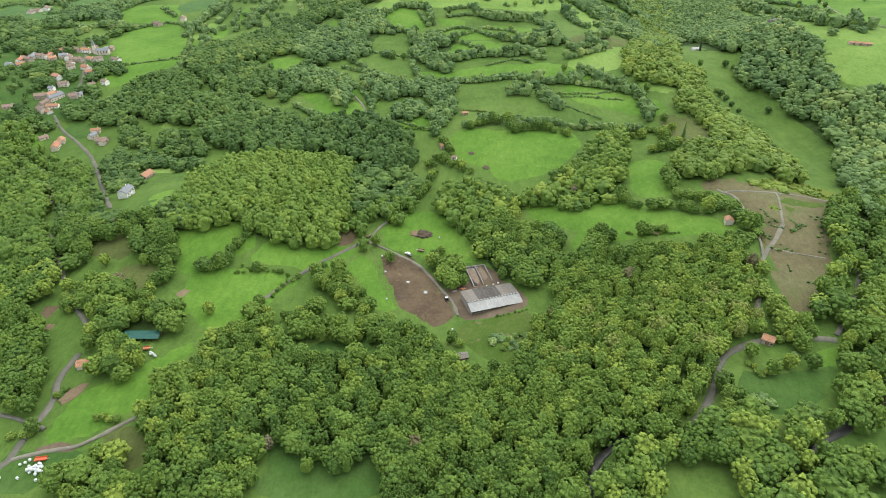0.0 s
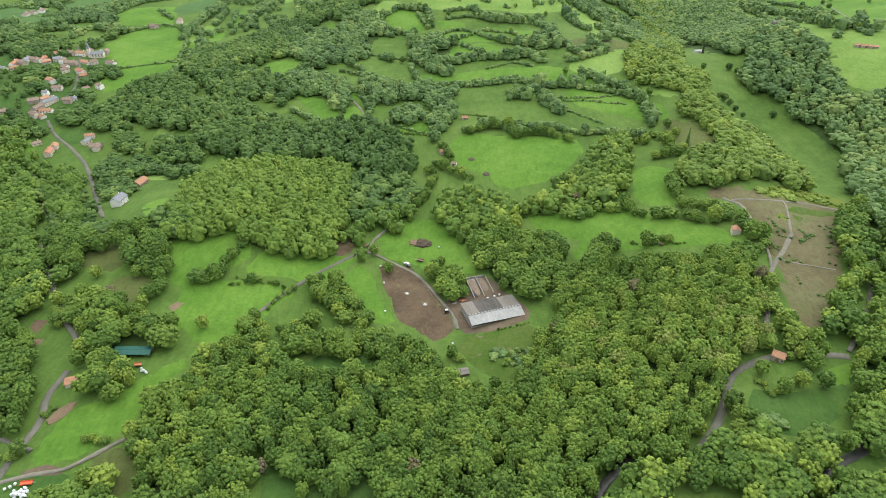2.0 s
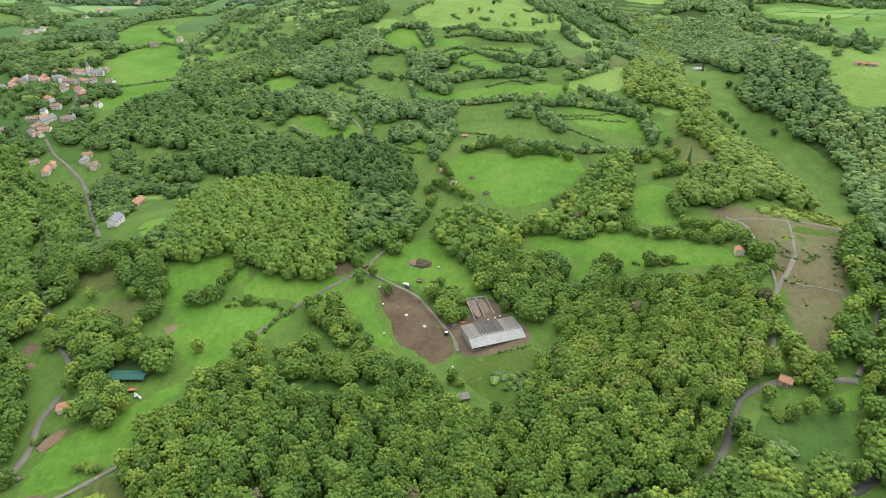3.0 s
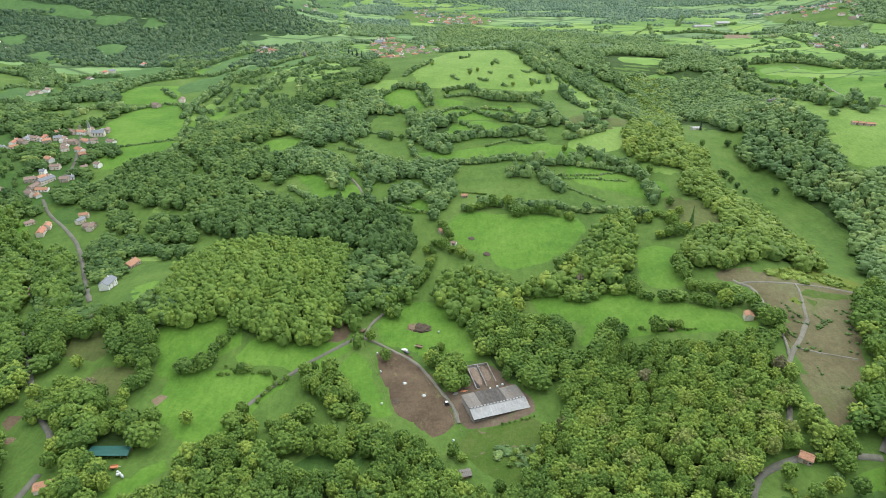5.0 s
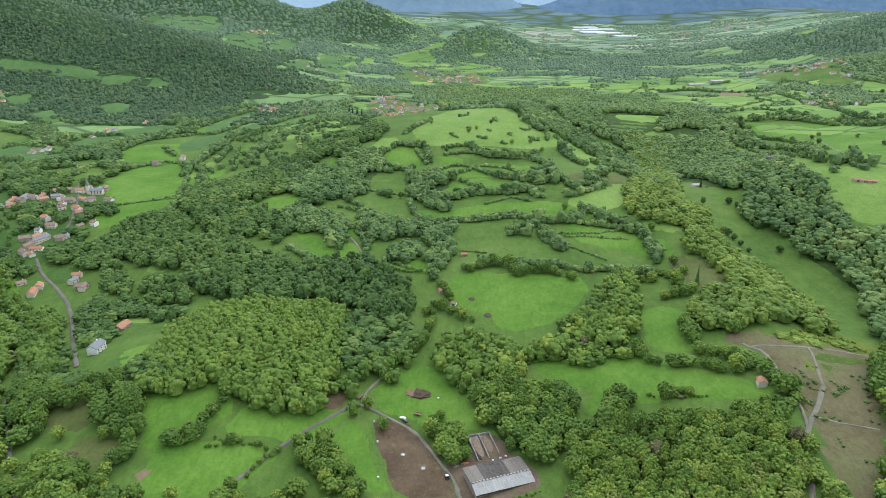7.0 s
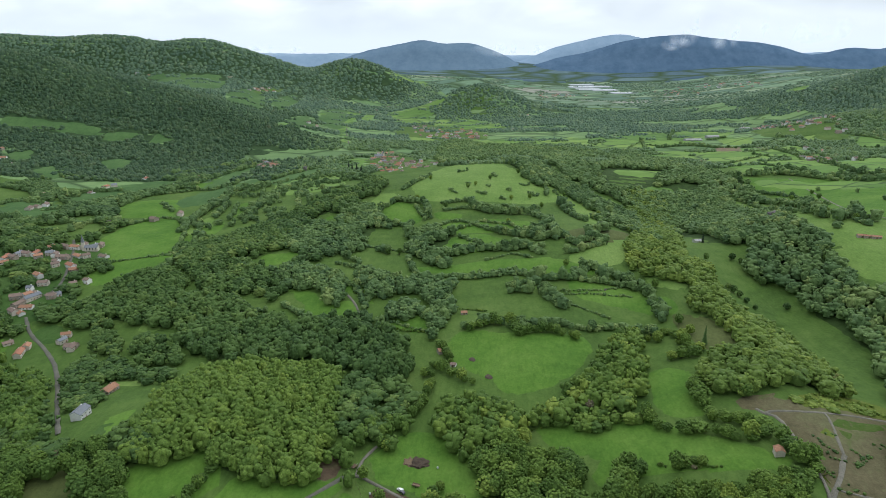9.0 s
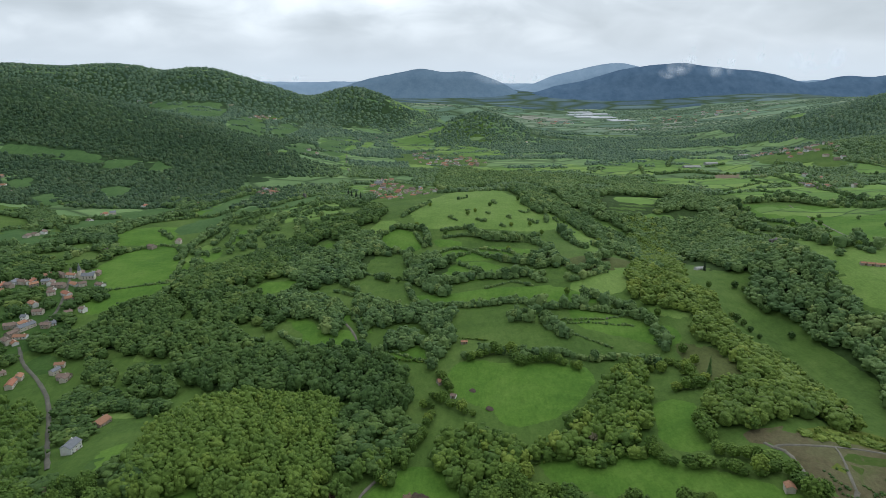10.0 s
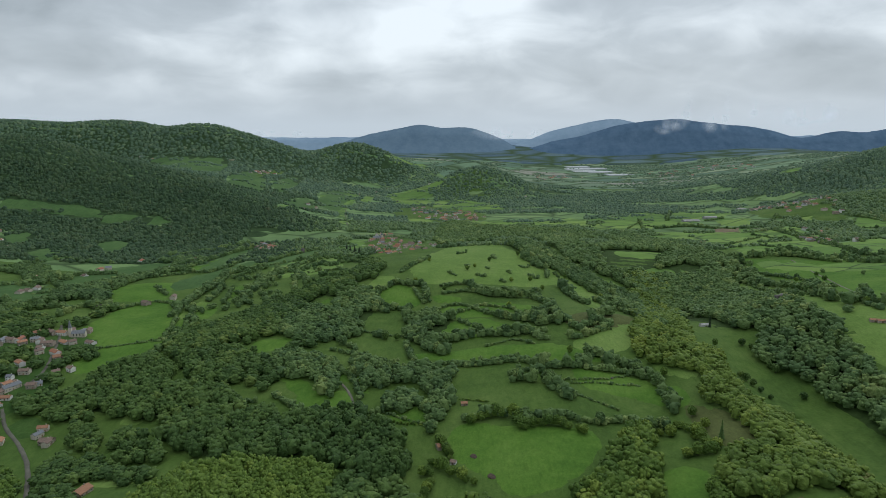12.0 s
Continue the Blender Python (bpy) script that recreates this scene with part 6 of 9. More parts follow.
hedge([(-10.2, 544.1), (5.4, 524.6), (20.2, 510.7)], "mixed green hedgerow between pastures", height=7, size=7, gap=4.2)
hedge([(32.9, 465.1), (41.3, 450.7), (54.1, 444)], "mixed green hedgerow between pastures", height=8, size=9, gap=5.3999999999999995)
hedge([(182.5, 352.2), (195.3, 349.4), (201.9, 361.9)], "mixed green hedgerow between pastures", height=7, size=8, gap=4.8)
hedge([(183.9, 302.4), (184, 286.8), (180.5, 263.7)], "mixed green hedgerow between pastures", height=9, size=10, mat=GOLD_LEAVES, gap=6.0)
hedge([(191, 319.9), (185.4, 309.5)], "mixed green hedgerow between pastures", height=6, size=6, mat=GOLD_LEAVES, gap=3.5999999999999996)
hedge([(189.7, 264.9), (192.4, 258.1)], "mixed green hedgerow between pastures", height=9, size=9, gap=5.3999999999999995)
hedge([(175.4, 257.2), (184.5, 252)], "mixed green hedgerow between pastures", height=6, size=7, gap=4.2)
hedge([(136.7, 228.2), (134.2, 213.6)], "mixed green hedgerow between pastures", height=9, size=9, mat=GOLD_LEAVES, gap=5.3999999999999995)
hedge([(156.8, 244.4), (159.1, 236), (172.6, 242.5)], "mixed green hedgerow between pastures", height=3, size=4, gap=2.5)
hedge([(-22.9, 471.5), (-9.7, 518.5), (-15, 529.8)], "mixed green hedgerow between pastures", height=6, size=6, gap=3.5999999999999996)
hedge([(-212.3, 212.8), (-202.5, 215.8)], "mixed green hedgerow between pastures", height=5, size=6, mat=GOLD_LEAVES, gap=3.5999999999999996)
hedge([(-203.4, 239), (-200.8, 242.9)], "mixed green hedgerow between pastures", height=3, size=4, gap=2.5)
hedge([(-175.4, 224.4), (-165, 220.6)], "mixed green hedgerow between pastures", height=4, size=5, gap=3.0)
hedge([(-54.5, 335.3), (-48, 326)], "mixed green hedgerow between pastures", height=7, size=8, gap=4.8)
hedge([(26.7, 264.9), (39.5, 268.5), (51.2, 288.2)], "mixed green hedgerow between pastures", height=5, size=6, gap=3.5999999999999996)
hedge([(189.2, 565.1), (196.1, 506.5)], "mixed green hedgerow between pastures", height=7, size=8, gap=4.8)
hedge([(175.1, 511.7), (191.3, 504.8)], "mixed green hedgerow between pastures", height=6, size=7, gap=4.2)
hedge([(164, 565.6), (179.7, 547.5)], "mixed green hedgerow between pastures", height=7, size=7, gap=4.2)
hedge([(-5.4, 578.3), (5.4, 547)], "mixed green hedgerow between pastures", height=6, size=6, gap=3.5999999999999996)
hedge([(-52, 613), (-17, 603)], "mixed green hedgerow between pastures", height=2, size=2.5, gap=2.5)
hedge([(-0, 647), (23, 643), (41, 634)], "mixed green hedgerow between pastures", height=2, size=2.5, gap=2.5)
hedge([(-243.5, 332), (-231.9, 308.8)], "mixed green hedgerow between pastures", height=5, size=6, gap=3.5999999999999996)
hedge([(-152.6, 229.1), (-150.2, 219.7)], "mixed green hedgerow between pastures", height=6, size=7, gap=4.2)
hedge([(217.3, 376), (219.8, 368.4)], "low dark scrub on dry waste ground", height=1.2, size=2.2, gap=2.2, mat=DARK_LEAVES, kind="mid")
hedge([(214.8, 365.2), (220.4, 361.2)], "low dark scrub on dry waste ground", height=1.2, size=2.2, gap=2.2, mat=DARK_LEAVES, kind="mid")
hedge([(230.4, 371.5), (231.6, 364.2)], "low dark scrub on dry waste ground", height=1.2, size=2.2, gap=2.2, mat=DARK_LEAVES, kind="mid")
hedge([(226, 357.4), (236.3, 364.2)], "low dark scrub on dry waste ground", height=1.2, size=2.2, gap=2.2, mat=DARK_LEAVES, kind="mid")
hedge([(250.4, 377.4), (254.8, 374.4)], "low dark scrub on dry waste ground", height=1.2, size=2.2, gap=2.2, mat=DARK_LEAVES, kind="mid")
hedge([(245.6, 364.3), (253.9, 365.1)], "low dark scrub on dry waste ground", height=1.2, size=2.2, gap=2.2, mat=DARK_LEAVES, kind="mid")
hedge([(235.9, 343.8), (239.6, 342.5)], "low dark scrub on dry waste ground", height=1.2, size=2.2, gap=2.2, mat=DARK_LEAVES, kind="mid")
hedge([(223.8, 387.1), (228.8, 385.3)], "low dark scrub on dry waste ground", height=1.2, size=2.2, gap=2.2, mat=DARK_LEAVES, kind="mid")
hedge([(205.6, 355.8), (207.2, 348.9)], "low dark scrub on dry waste ground", height=1.2, size=2.2, gap=2.2, mat=DARK_LEAVES, kind="mid")
hedge([(213.4, 338.6), (214.8, 335.4)], "low dark scrub on dry waste ground", height=1.2, size=2.2, gap=2.2, mat=DARK_LEAVES, kind="mid")
hedge([(211.2, 304.3), (213.8, 303)], "low dark scrub on dry waste ground", height=1.2, size=2.2, gap=2.2, mat=DARK_LEAVES, kind="mid")
hedge([(207.1, 321.2), (206.4, 315.6)], "low dark scrub on dry waste ground", height=1.2, size=2.2, gap=2.2, mat=DARK_LEAVES, kind="mid")
hedge([(526, 1218), (612, 1190), (635, 1099), (677, 1044)], "mixed green hedgerow between pastures", height=8, size=9, kind="mid", gap=6.3)
hedge([(497, 1131), (532, 1039), (519.4, 906)], "mixed green hedgerow between pastures", height=6, size=7, kind="mid", gap=4.8999999999999995)
hedge([(-264, 1399), (-174, 1268), (-97, 1124)], "mixed green hedgerow between pastures", height=6, size=7, kind="mid", gap=4.8999999999999995)
hedge([(542, 1794), (589, 1756)], "mixed green hedgerow between pastures", height=4.5, size=5.5, kind="mid", gap=3.8499999999999996)
hedge([(482, 1745), (545, 1857)], "mixed green hedgerow between pastures", height=4.5, size=5.5, kind="mid", gap=3.8499999999999996)
hedge([(705, 1532), (719, 1391)], "mixed green hedgerow between pastures", height=6, size=8, kind="mid", gap=5.6)
hedge([(787, 1566), (772, 1422)], "mixed green hedgerow between pastures", height=6, size=8, kind="mid", gap=5.6)
hedge([(733, 1314), (720, 1206)], "mixed green hedgerow between pastures", height=6, size=8, kind="mid", gap=5.6)
hedge([(687, 1704), (718, 1647)], "mixed green hedgerow between pastures", height=6, size=8, kind="mid", gap=5.6)
hedge([(937, 1554), (976, 1481)], "mixed green hedgerow between pastures", height=6, size=8, kind="mid", gap=5.6)
hedge([(408, 1808), (446, 1902)], "mixed green hedgerow between pastures", height=6, size=8, kind="mid", gap=5.6)
hedge([(662, 1142), (730, 1121)], "mixed green hedgerow between pastures", height=6, size=8, kind="mid", gap=5.6)
hedge([(634, 1799), (672, 1739)], "mixed green hedgerow between pastures", height=6, size=8, kind="mid", gap=5.6)
hedge([(-747, 1137), (-708, 1166), (-661, 1187)], "mixed green hedgerow between pastures", height=6, size=8, kind="mid", gap=5.6)
hedge([(-566, 1156), (-530, 1205), (-475, 1244)], "mixed green hedgerow between pastures", height=6, size=8, kind="mid", gap=5.6)
hedge([(-645, 1065), (-608, 1109), (-555, 1134)], "mixed green hedgerow between pastures", height=6, size=8, kind="mid", gap=5.6)
hedge([(-834, 1267), (-783, 1323)], "mixed green hedgerow between pastures", height=6, size=8, kind="mid", gap=5.6)
hedge([(-775, 1347), (-654, 1331)], "mixed green hedgerow between pastures", height=6, size=8, kind="mid", gap=5.6)
hedge([(-340, 1289), (-294, 1324), (-261, 1383)], "mixed green hedgerow between pastures", height=6, size=8, kind="mid", gap=5.6)
hedge([(-252, 1139), (-219, 1167), (-179, 1162)], "mixed green hedgerow between pastures", height=6, size=8, kind="mid", gap=5.6)
hedge([(624, 1362), (648, 1258)], "mixed green hedgerow between pastures", height=6, size=8, kind="mid", gap=5.6)
hedge([(819, 1578), (736, 1379)], "mixed green hedgerow between pastures", height=6, size=8, kind="mid", gap=5.6)
hedge([(41, 994), (59, 964), (96, 954), (127, 944), (141, 893)], "hedgerow with full bushes between hillside meadows", height=9.0, size=10.0, gap=4.125, kind="mid", trees=1)
hedge([(-1, 972), (32, 978), (54, 970)], "hedgerow with full bushes between hillside meadows", height=4.8, size=6.0, gap=3.0, kind="mid", trees=0)
hedge([(-1, 886), (30, 903), (51, 922), (90, 895), (100, 853)], "hedgerow with full bushes between hillside meadows", height=4.2, size=5.4, gap=3.0, kind="mid", trees=0)
hedge([(95, 846), (115, 854), (141, 864), (136, 807)], "hedgerow with full bushes between hillside meadows", height=10.8, size=11.8, gap=4.95, kind="mid", trees=1)
hedge([(-1, 793), (26, 799), (58, 801), (85, 796), (102, 788), (111, 764)], "hedgerow with full bushes between hillside meadows", height=9.6, size=10.6, gap=4.4, kind="mid", trees=1)
hedge([(140, 756), (163, 764), (192, 792)], "hedgerow with full bushes between hillside meadows", height=7.8, size=8.9, gap=3.575, kind="mid", trees=0)
hedge([(176, 824), (204, 842)], "hedgerow with full bushes between hillside meadows", height=10.8, size=11.8, gap=4.95, kind="mid", trees=1)
hedge([(15, 723), (48, 725), (73, 727), (98, 698), (128, 691), (154, 683), (180.3, 677.4), (195.7, 666.1)], "hedgerow with full bushes between hillside meadows", height=5.4, size=6.6, gap=3.0, kind="mid", trees=0)
hedge([(95, 704), (116, 689), (145, 695)], "hedgerow with full bushes between hillside meadows", height=10.2, size=11.2, gap=4.675000000000001, kind="mid", trees=1)
hedge([(150, 739), (163, 725)], "hedgerow with full bushes between hillside meadows", height=2.2, size=3.5, gap=3.0, kind="mid", trees=0)
hedge([(68, 675), (86, 665)], "hedgerow with full bushes between hillside meadows", height=9.6, size=10.6, gap=4.4, kind="mid", trees=1)
hedge([(161, 696), (187, 689.2), (189.5, 671.8)], "hedgerow with full bushes between hillside meadows", height=10.2, size=11.2, gap=4.675000000000001, kind="mid", trees=1)
hedge([(96, 659), (110, 631)], "hedgerow with full bushes between hillside meadows", height=7.8, size=8.9, gap=3.575, kind="mid", trees=0)
hedge([(122, 656), (156, 656), (184.7, 652.5)], "hedgerow with full bushes between hillside meadows", height=2.2, size=3.5, gap=3.0, kind="mid", trees=0)
hedge([(141, 1323), (156, 1211), (177, 1164), (187, 1145)], "hedgerow with full bushes between hillside meadows", height=9.6, size=10.6, gap=4.4, kind="mid", trees=1)
hedge([(140, 1190), (159, 1130), (182, 1154)], "hedgerow with full bushes between hillside meadows", height=9.6, size=10.6, gap=4.4, kind="mid", trees=1)
hedge([(236, 1126), (238, 1048), (254, 1016)], "hedgerow with full bushes between hillside meadows", height=11.4, size=12.3, gap=5.2250000000000005, kind="mid", trees=1)
hedge([(247, 989), (288, 1030)], "hedgerow with full bushes between hillside meadows", height=8.4, size=9.4, gap=3.8500000000000005, kind="mid", trees=0)
hedge([(180, 1029), (189, 999)], "hedgerow with full bushes between hillside meadows", height=11.4, size=12.3, gap=5.2250000000000005, kind="mid", trees=1)
hedge([(193, 1105), (216, 1108)], "hedgerow with full bushes between hillside meadows", height=9.6, size=10.6, gap=4.4, kind="mid", trees=1)
hedge([(473, 1081), (488, 1038), (499, 981), (481.6, 900.3), (455.2, 812.4), (474.4, 799), (491.5, 771.1)], "hedgerow with full bushes between hillside meadows", height=10.8, size=11.8, gap=4.95, kind="mid", trees=1)
hedge([(553, 1222), (603, 1212), (635, 1137)], "hedgerow with full bushes between hillside meadows", height=8.4, size=9.4, gap=3.8500000000000005, kind="mid", trees=0)
hedge([(640, 1133), (693, 1059)], "hedgerow with full bushes between hillside meadows", height=8.4, size=9.4, gap=3.8500000000000005, kind="mid", trees=0)
hedge([(554, 1739), (639, 1753), (689, 1682)], "hedgerow with full bushes between hillside meadows", height=6.6, size=7.7, gap=3.0250000000000004, kind="mid", trees=0)
hedge([(781, 1582), (764, 1419), (726, 1225)], "hedgerow with full bushes between hillside meadows", height=6.6, size=7.7, gap=3.0250000000000004, kind="mid", trees=0)
hedge([(710, 1198), (709, 1134)], "hedgerow with full bushes between hillside meadows", height=7.2, size=8.3, gap=3.3000000000000003, kind="mid", trees=0)
hedge([(576, 1371), (695, 1474)], "hedgerow with full bushes between hillside meadows", height=4.8, size=6.0, gap=3.0, kind="mid", trees=0)
hedge([(1013, 1658), (1043, 1584)], "hedgerow with full bushes between hillside meadows", height=7.2, size=8.3, gap=3.3000000000000003, kind="mid", trees=0)
hedge([(904, 1504), (805, 1295)], "hedgerow with full bushes between hillside meadows", height=6.0, size=7.2, gap=3.0, kind="mid", trees=0)
hedge([(565, 1910), (514, 1706)], "hedgerow with full bushes between hillside meadows", height=7.2, size=8.3, gap=3.3000000000000003, kind="mid", trees=0)
hedge([(635, 1890), (721, 2109)], "hedgerow with full bushes between hillside meadows", height=8.4, size=9.4, gap=3.8500000000000005, kind="mid", trees=0)
hedge([(725, 1847), (777, 1847)], "hedgerow with full bushes between hillside meadows", height=6.0, size=7.2, gap=3.0, kind="mid", trees=0)
hedge([(802, 1643), (883, 1771)], "hedgerow with full bushes between hillside meadows", height=6.0, size=7.2, gap=3.0, kind="mid", trees=0)
hedge([(330, 4527), (651, 4627)], "hedgerow with full bushes between hillside meadows", height=7.2, size=8.3, gap=3.3000000000000003, kind="mid", trees=0)
hedge([(-409, 814), (-386, 825), (-349, 838)], "hedgerow with small trees on a valley side", height=2.5, size=3.625, gap=3.0, kind="mid", trees=0)
hedge([(-402, 1009), (-366, 931), (-347, 846)], "hedgerow with small trees on a valley side", height=5, size=6.25, gap=3.0, kind="mid", trees=0)
hedge([(-334, 918), (-327, 858)], "hedgerow with small trees on a valley side", height=6, size=7.300000000000001, gap=3.3000000000000003, kind="mid", trees=0)
hedge([(-344, 1100), (-327, 1009)], "hedgerow with small trees on a valley side", height=6, size=7.300000000000001, gap=3.3000000000000003, kind="mid", trees=0)
hedge([(-332, 1221), (-306, 1099), (-302, 1003)], "hedgerow with small trees on a valley side", height=6, size=7.300000000000001, gap=3.3000000000000003, kind="mid", trees=0)
hedge([(-314, 1272), (-286, 1133)], "hedgerow with small trees on a valley side", height=6, size=7.300000000000001, gap=3.3000000000000003, kind="mid", trees=0)
hedge([(-259, 1205), (-231, 1050)], "hedgerow with small trees on a valley side", height=6, size=7.300000000000001, gap=3.3000000000000003, kind="mid", trees=0)
hedge([(-176, 916), (-191, 952)], "hedgerow with small trees on a valley side", height=5, size=6.25, gap=3.0, kind="mid", trees=0)
hedge([(-157, 866), (-99, 841), (-45, 816)], "hedgerow with small trees on a valley side", height=3, size=4.15, gap=3.0, kind="mid", trees=0)
hedge([(-44, 798), (-32, 742)], "hedgerow with small trees on a valley side", height=6, size=7.300000000000001, gap=3.3000000000000003, kind="mid", trees=0)
hedge([(-128, 781), (-90, 760), (-54, 741)], "hedgerow with small trees on a valley side", height=3.5, size=4.675000000000001, gap=3.0, kind="mid", trees=0)
hedge([(-164, 670), (-135, 641), (-104, 633)], "hedgerow with small trees on a valley side", height=6, size=7.300000000000001, gap=3.3000000000000003, kind="mid", trees=0)
hedge([(-86, 938), (-45, 909)], "hedgerow with small trees on a valley side", height=6, size=7.300000000000001, gap=3.3000000000000003, kind="mid", trees=0)
hedge([(-43, 990), (-27, 939)], "hedgerow with small trees on a valley side", height=6, size=7.300000000000001, gap=3.3000000000000003, kind="mid", trees=0)
hedge([(-68, 1024), (-93, 986)], "hedgerow with small trees on a valley side", height=7, size=8.350000000000001, gap=3.8500000000000005, kind="mid", trees=1)
hedge([(-24, 1181), (-65, 1074)], "hedgerow with small trees on a valley side", height=6, size=7.300000000000001, gap=3.3000000000000003, kind="mid", trees=0)
hedge([(-740, 1109), (-714, 1129), (-656, 1106)], "hedgerow with small trees on a valley side", height=6, size=7.300000000000001, gap=3.3000000000000003, kind="mid", trees=0)
hedge([(-633, 999), (-607, 1013)], "hedgerow with small trees on a valley side", height=6, size=7.300000000000001, gap=3.3000000000000003, kind="mid", trees=0)
hedge([(-519, 1284), (-435, 1253), (-402, 1388)], "hedgerow with small trees on a valley side", height=6, size=7.300000000000001, gap=3.3000000000000003, kind="mid", trees=0)
hedge([(-471, 983), (-437, 1022), (-396, 1009)], "hedgerow with small trees on a valley side", height=5, size=6.25, gap=3.0, kind="mid", trees=0)
hedge([(-104, 634), (-81, 625)], "hedgerow with small trees on a valley side", height=5, size=6.25, gap=3.0, kind="mid", trees=0)
hedge([(-214, 668), (-180, 659)], "hedgerow with small trees on a valley side", height=4, size=5.2, gap=3.0, kind="mid", trees=0)
hedge([(-483, 1131), (-440, 1073)], "hedgerow with small trees on a valley side", height=6, size=7.300000000000001, gap=3.3000000000000003, kind="mid", trees=0)
hedge([(-355, 1025), (-362, 1116)], "hedgerow with small trees on a valley side", height=7, size=8.350000000000001, gap=3.8500000000000005, kind="mid", trees=1)
hedge([(-194, 1303), (-152, 1297)], "hedgerow with small trees on a valley side", height=6, size=7.300000000000001, gap=3.3000000000000003, kind="mid", trees=0)
hedge([(-21, 633), (-1, 622)], "hedgerow with small trees on a valley side", height=7, size=8.350000000000001, gap=3.8500000000000005, kind="mid", trees=1)
wood([(224.4, 424.2), (260.5, 440.8), (285.3, 434.7), (286.4, 412.8), (260, 412.9), (241.2, 412.2), (221.2, 413.2)], "yellowish weeds and young shrubs on a bank", gap=6, height=2.2, fill=0.4, clump=-0.05, floor=False, kind="mid", mat=GOLD_LEAVES, tints=(0.6, 0.93))
hedge([(-681, 1016), (-605, 1003), (-570, 1090), (-566, 1185), (-507, 1240)], "belt of trees along a valley stream", height=9, size=11.5, gap=4.2, kind="mid", trees=0)
hedge([(-698, 1120), (-683, 1196), (-599, 1234)], "belt of trees along a valley stream", height=9, size=11.5, gap=4.2, kind="mid", trees=0)
hedge([(-544, 1114), (-537, 1212), (-495, 1296), (-468, 1419), (-421, 1513)], "belt of trees along a valley stream", height=9, size=11.5, gap=4.2, kind="mid", trees=0)
hedge([(-376, 943), (-384, 1013), (-384, 1091), (-388, 1231), (-336, 1275)], "belt of trees along a valley stream", height=9, size=11.5, gap=4.2, kind="mid", trees=0)
hedge([(-829, 1244), (-748, 1212), (-649, 1178)], "belt of trees along a valley stream", height=8, size=10.5, gap=4.2, kind="mid", trees=0)
hedge([(-581, 1414), (-507, 1481), (-449, 1543)], "belt of trees along a valley stream", height=8, size=10.5, gap=4.2, kind="mid", trees=0)
hedge([(-309, 1037), (-300, 1110), (-294, 1204), (-252, 1311)], "belt of trees along a valley stream", height=8, size=10.5, gap=4.2, kind="mid", trees=0)
hedge([(-349, 1345), (-300, 1440), (-217, 1544)], "belt of trees along a valley stream", height=8, size=10.5, gap=4.2, kind="mid", trees=0)
hedge([(-609, 917), (-616, 984), (-558, 987)], "belt of trees along a valley stream", height=9, size=11.5, gap=4.2, kind="mid", trees=0)
hedge([(-532, 937), (-527, 991), (-477, 994)], "belt of trees along a valley stream", height=8, size=10.5, gap=4.2, kind="mid", trees=0)
wood([(-357, 870), (-315, 881), (-273, 925), (-239, 992), (-205, 1036), (-160, 1102), (-143, 1038), (-187, 987), (-218, 931), (-248, 861), (-295, 821)], "round broadleaf trees on a valley side, fresh green", gap=9.5, height=11, fill=0.9, kind="mid", floor=False, tints=(0.0, 0.72), mat=DARK_LEAVES)
wood([(-232, 935), (-185, 948), (-113, 889), (-105, 820), (-161, 813), (-206, 854)], "round broadleaf trees on a valley side, fresh green", gap=9.5, height=11, fill=0.9, kind="mid", floor=False)
hedge([(52, 1052), (61, 1041), (65, 1046)], "clump of bushes on an open hilltop meadow", height=4.5, size=6, gap=3, kind="mid", trees=0)
hedge([(87, 1027), (94, 1021)], "clump of bushes on an open hilltop meadow", height=4.5, size=6, gap=3, kind="mid", trees=0)
hedge([(135, 1069), (143, 1058), (151, 1066)], "clump of bushes on an open hilltop meadow", height=4.5, size=6, gap=3, kind="mid", trees=0)
hedge([(8, 1063), (19, 1044)], "clump of bushes on an open hilltop meadow", height=4.5, size=6, gap=3, kind="mid", trees=0)
hedge([(36, 1104), (43, 1094)], "clump of bushes on an open hilltop meadow", height=4.5, size=6, gap=3, kind="mid", trees=0)
hedge([(86, 1185), (89, 1161)], "clump of bushes on an open hilltop meadow", height=4.5, size=6, gap=3, kind="mid", trees=0)
hedge([(126, 1122), (135, 1114), (142, 1125)], "clump of bushes on an open hilltop meadow", height=4.5, size=6, gap=3, kind="mid", trees=0)
hedge([(26, 1208), (40, 1225)], "clump of bushes on an open hilltop meadow", height=4.5, size=6, gap=3, kind="mid", trees=0)
hedge([(103, 1078), (107, 1070)], "clump of bushes on an open hilltop meadow", height=4.5, size=6, gap=3, kind="mid", trees=0)
hedge([(181, 1104), (184, 1085)], "clump of bushes on an open hilltop meadow", height=4.5, size=6, gap=3, kind="mid", trees=0)
hedge([(70, 1092), (74, 1085)], "clump of bushes on an open hilltop meadow", height=4.5, size=6, gap=3, kind="mid", trees=0)
hedge([(186, 996), (189, 970)], "clump of bushes on an open hilltop meadow", height=4.5, size=6, gap=3, kind="mid", trees=0)

# single trees
tree(-145.4, 311.4, 10, 8.5, LEAVES, "round broadleaf tree standing in a pasture")
tree(-245.6, 362, 10, 8.5, LEAVES, "round broadleaf tree standing in a pasture")
tree(-229.6, 357.2, 10, 8.5, LEAVES, "round broadleaf tree standing in a pasture")
tree(-202.1, 356.1, 10, 8.5, LEAVES, "round broadleaf tree standing in a pasture")
tree(-182.9, 339.2, 10, 8.5, LEAVES, "round broadleaf tree standing in a pasture")
tree(-187.7, 327.4, 10, 8.5, LEAVES, "round broadleaf tree standing in a pasture")
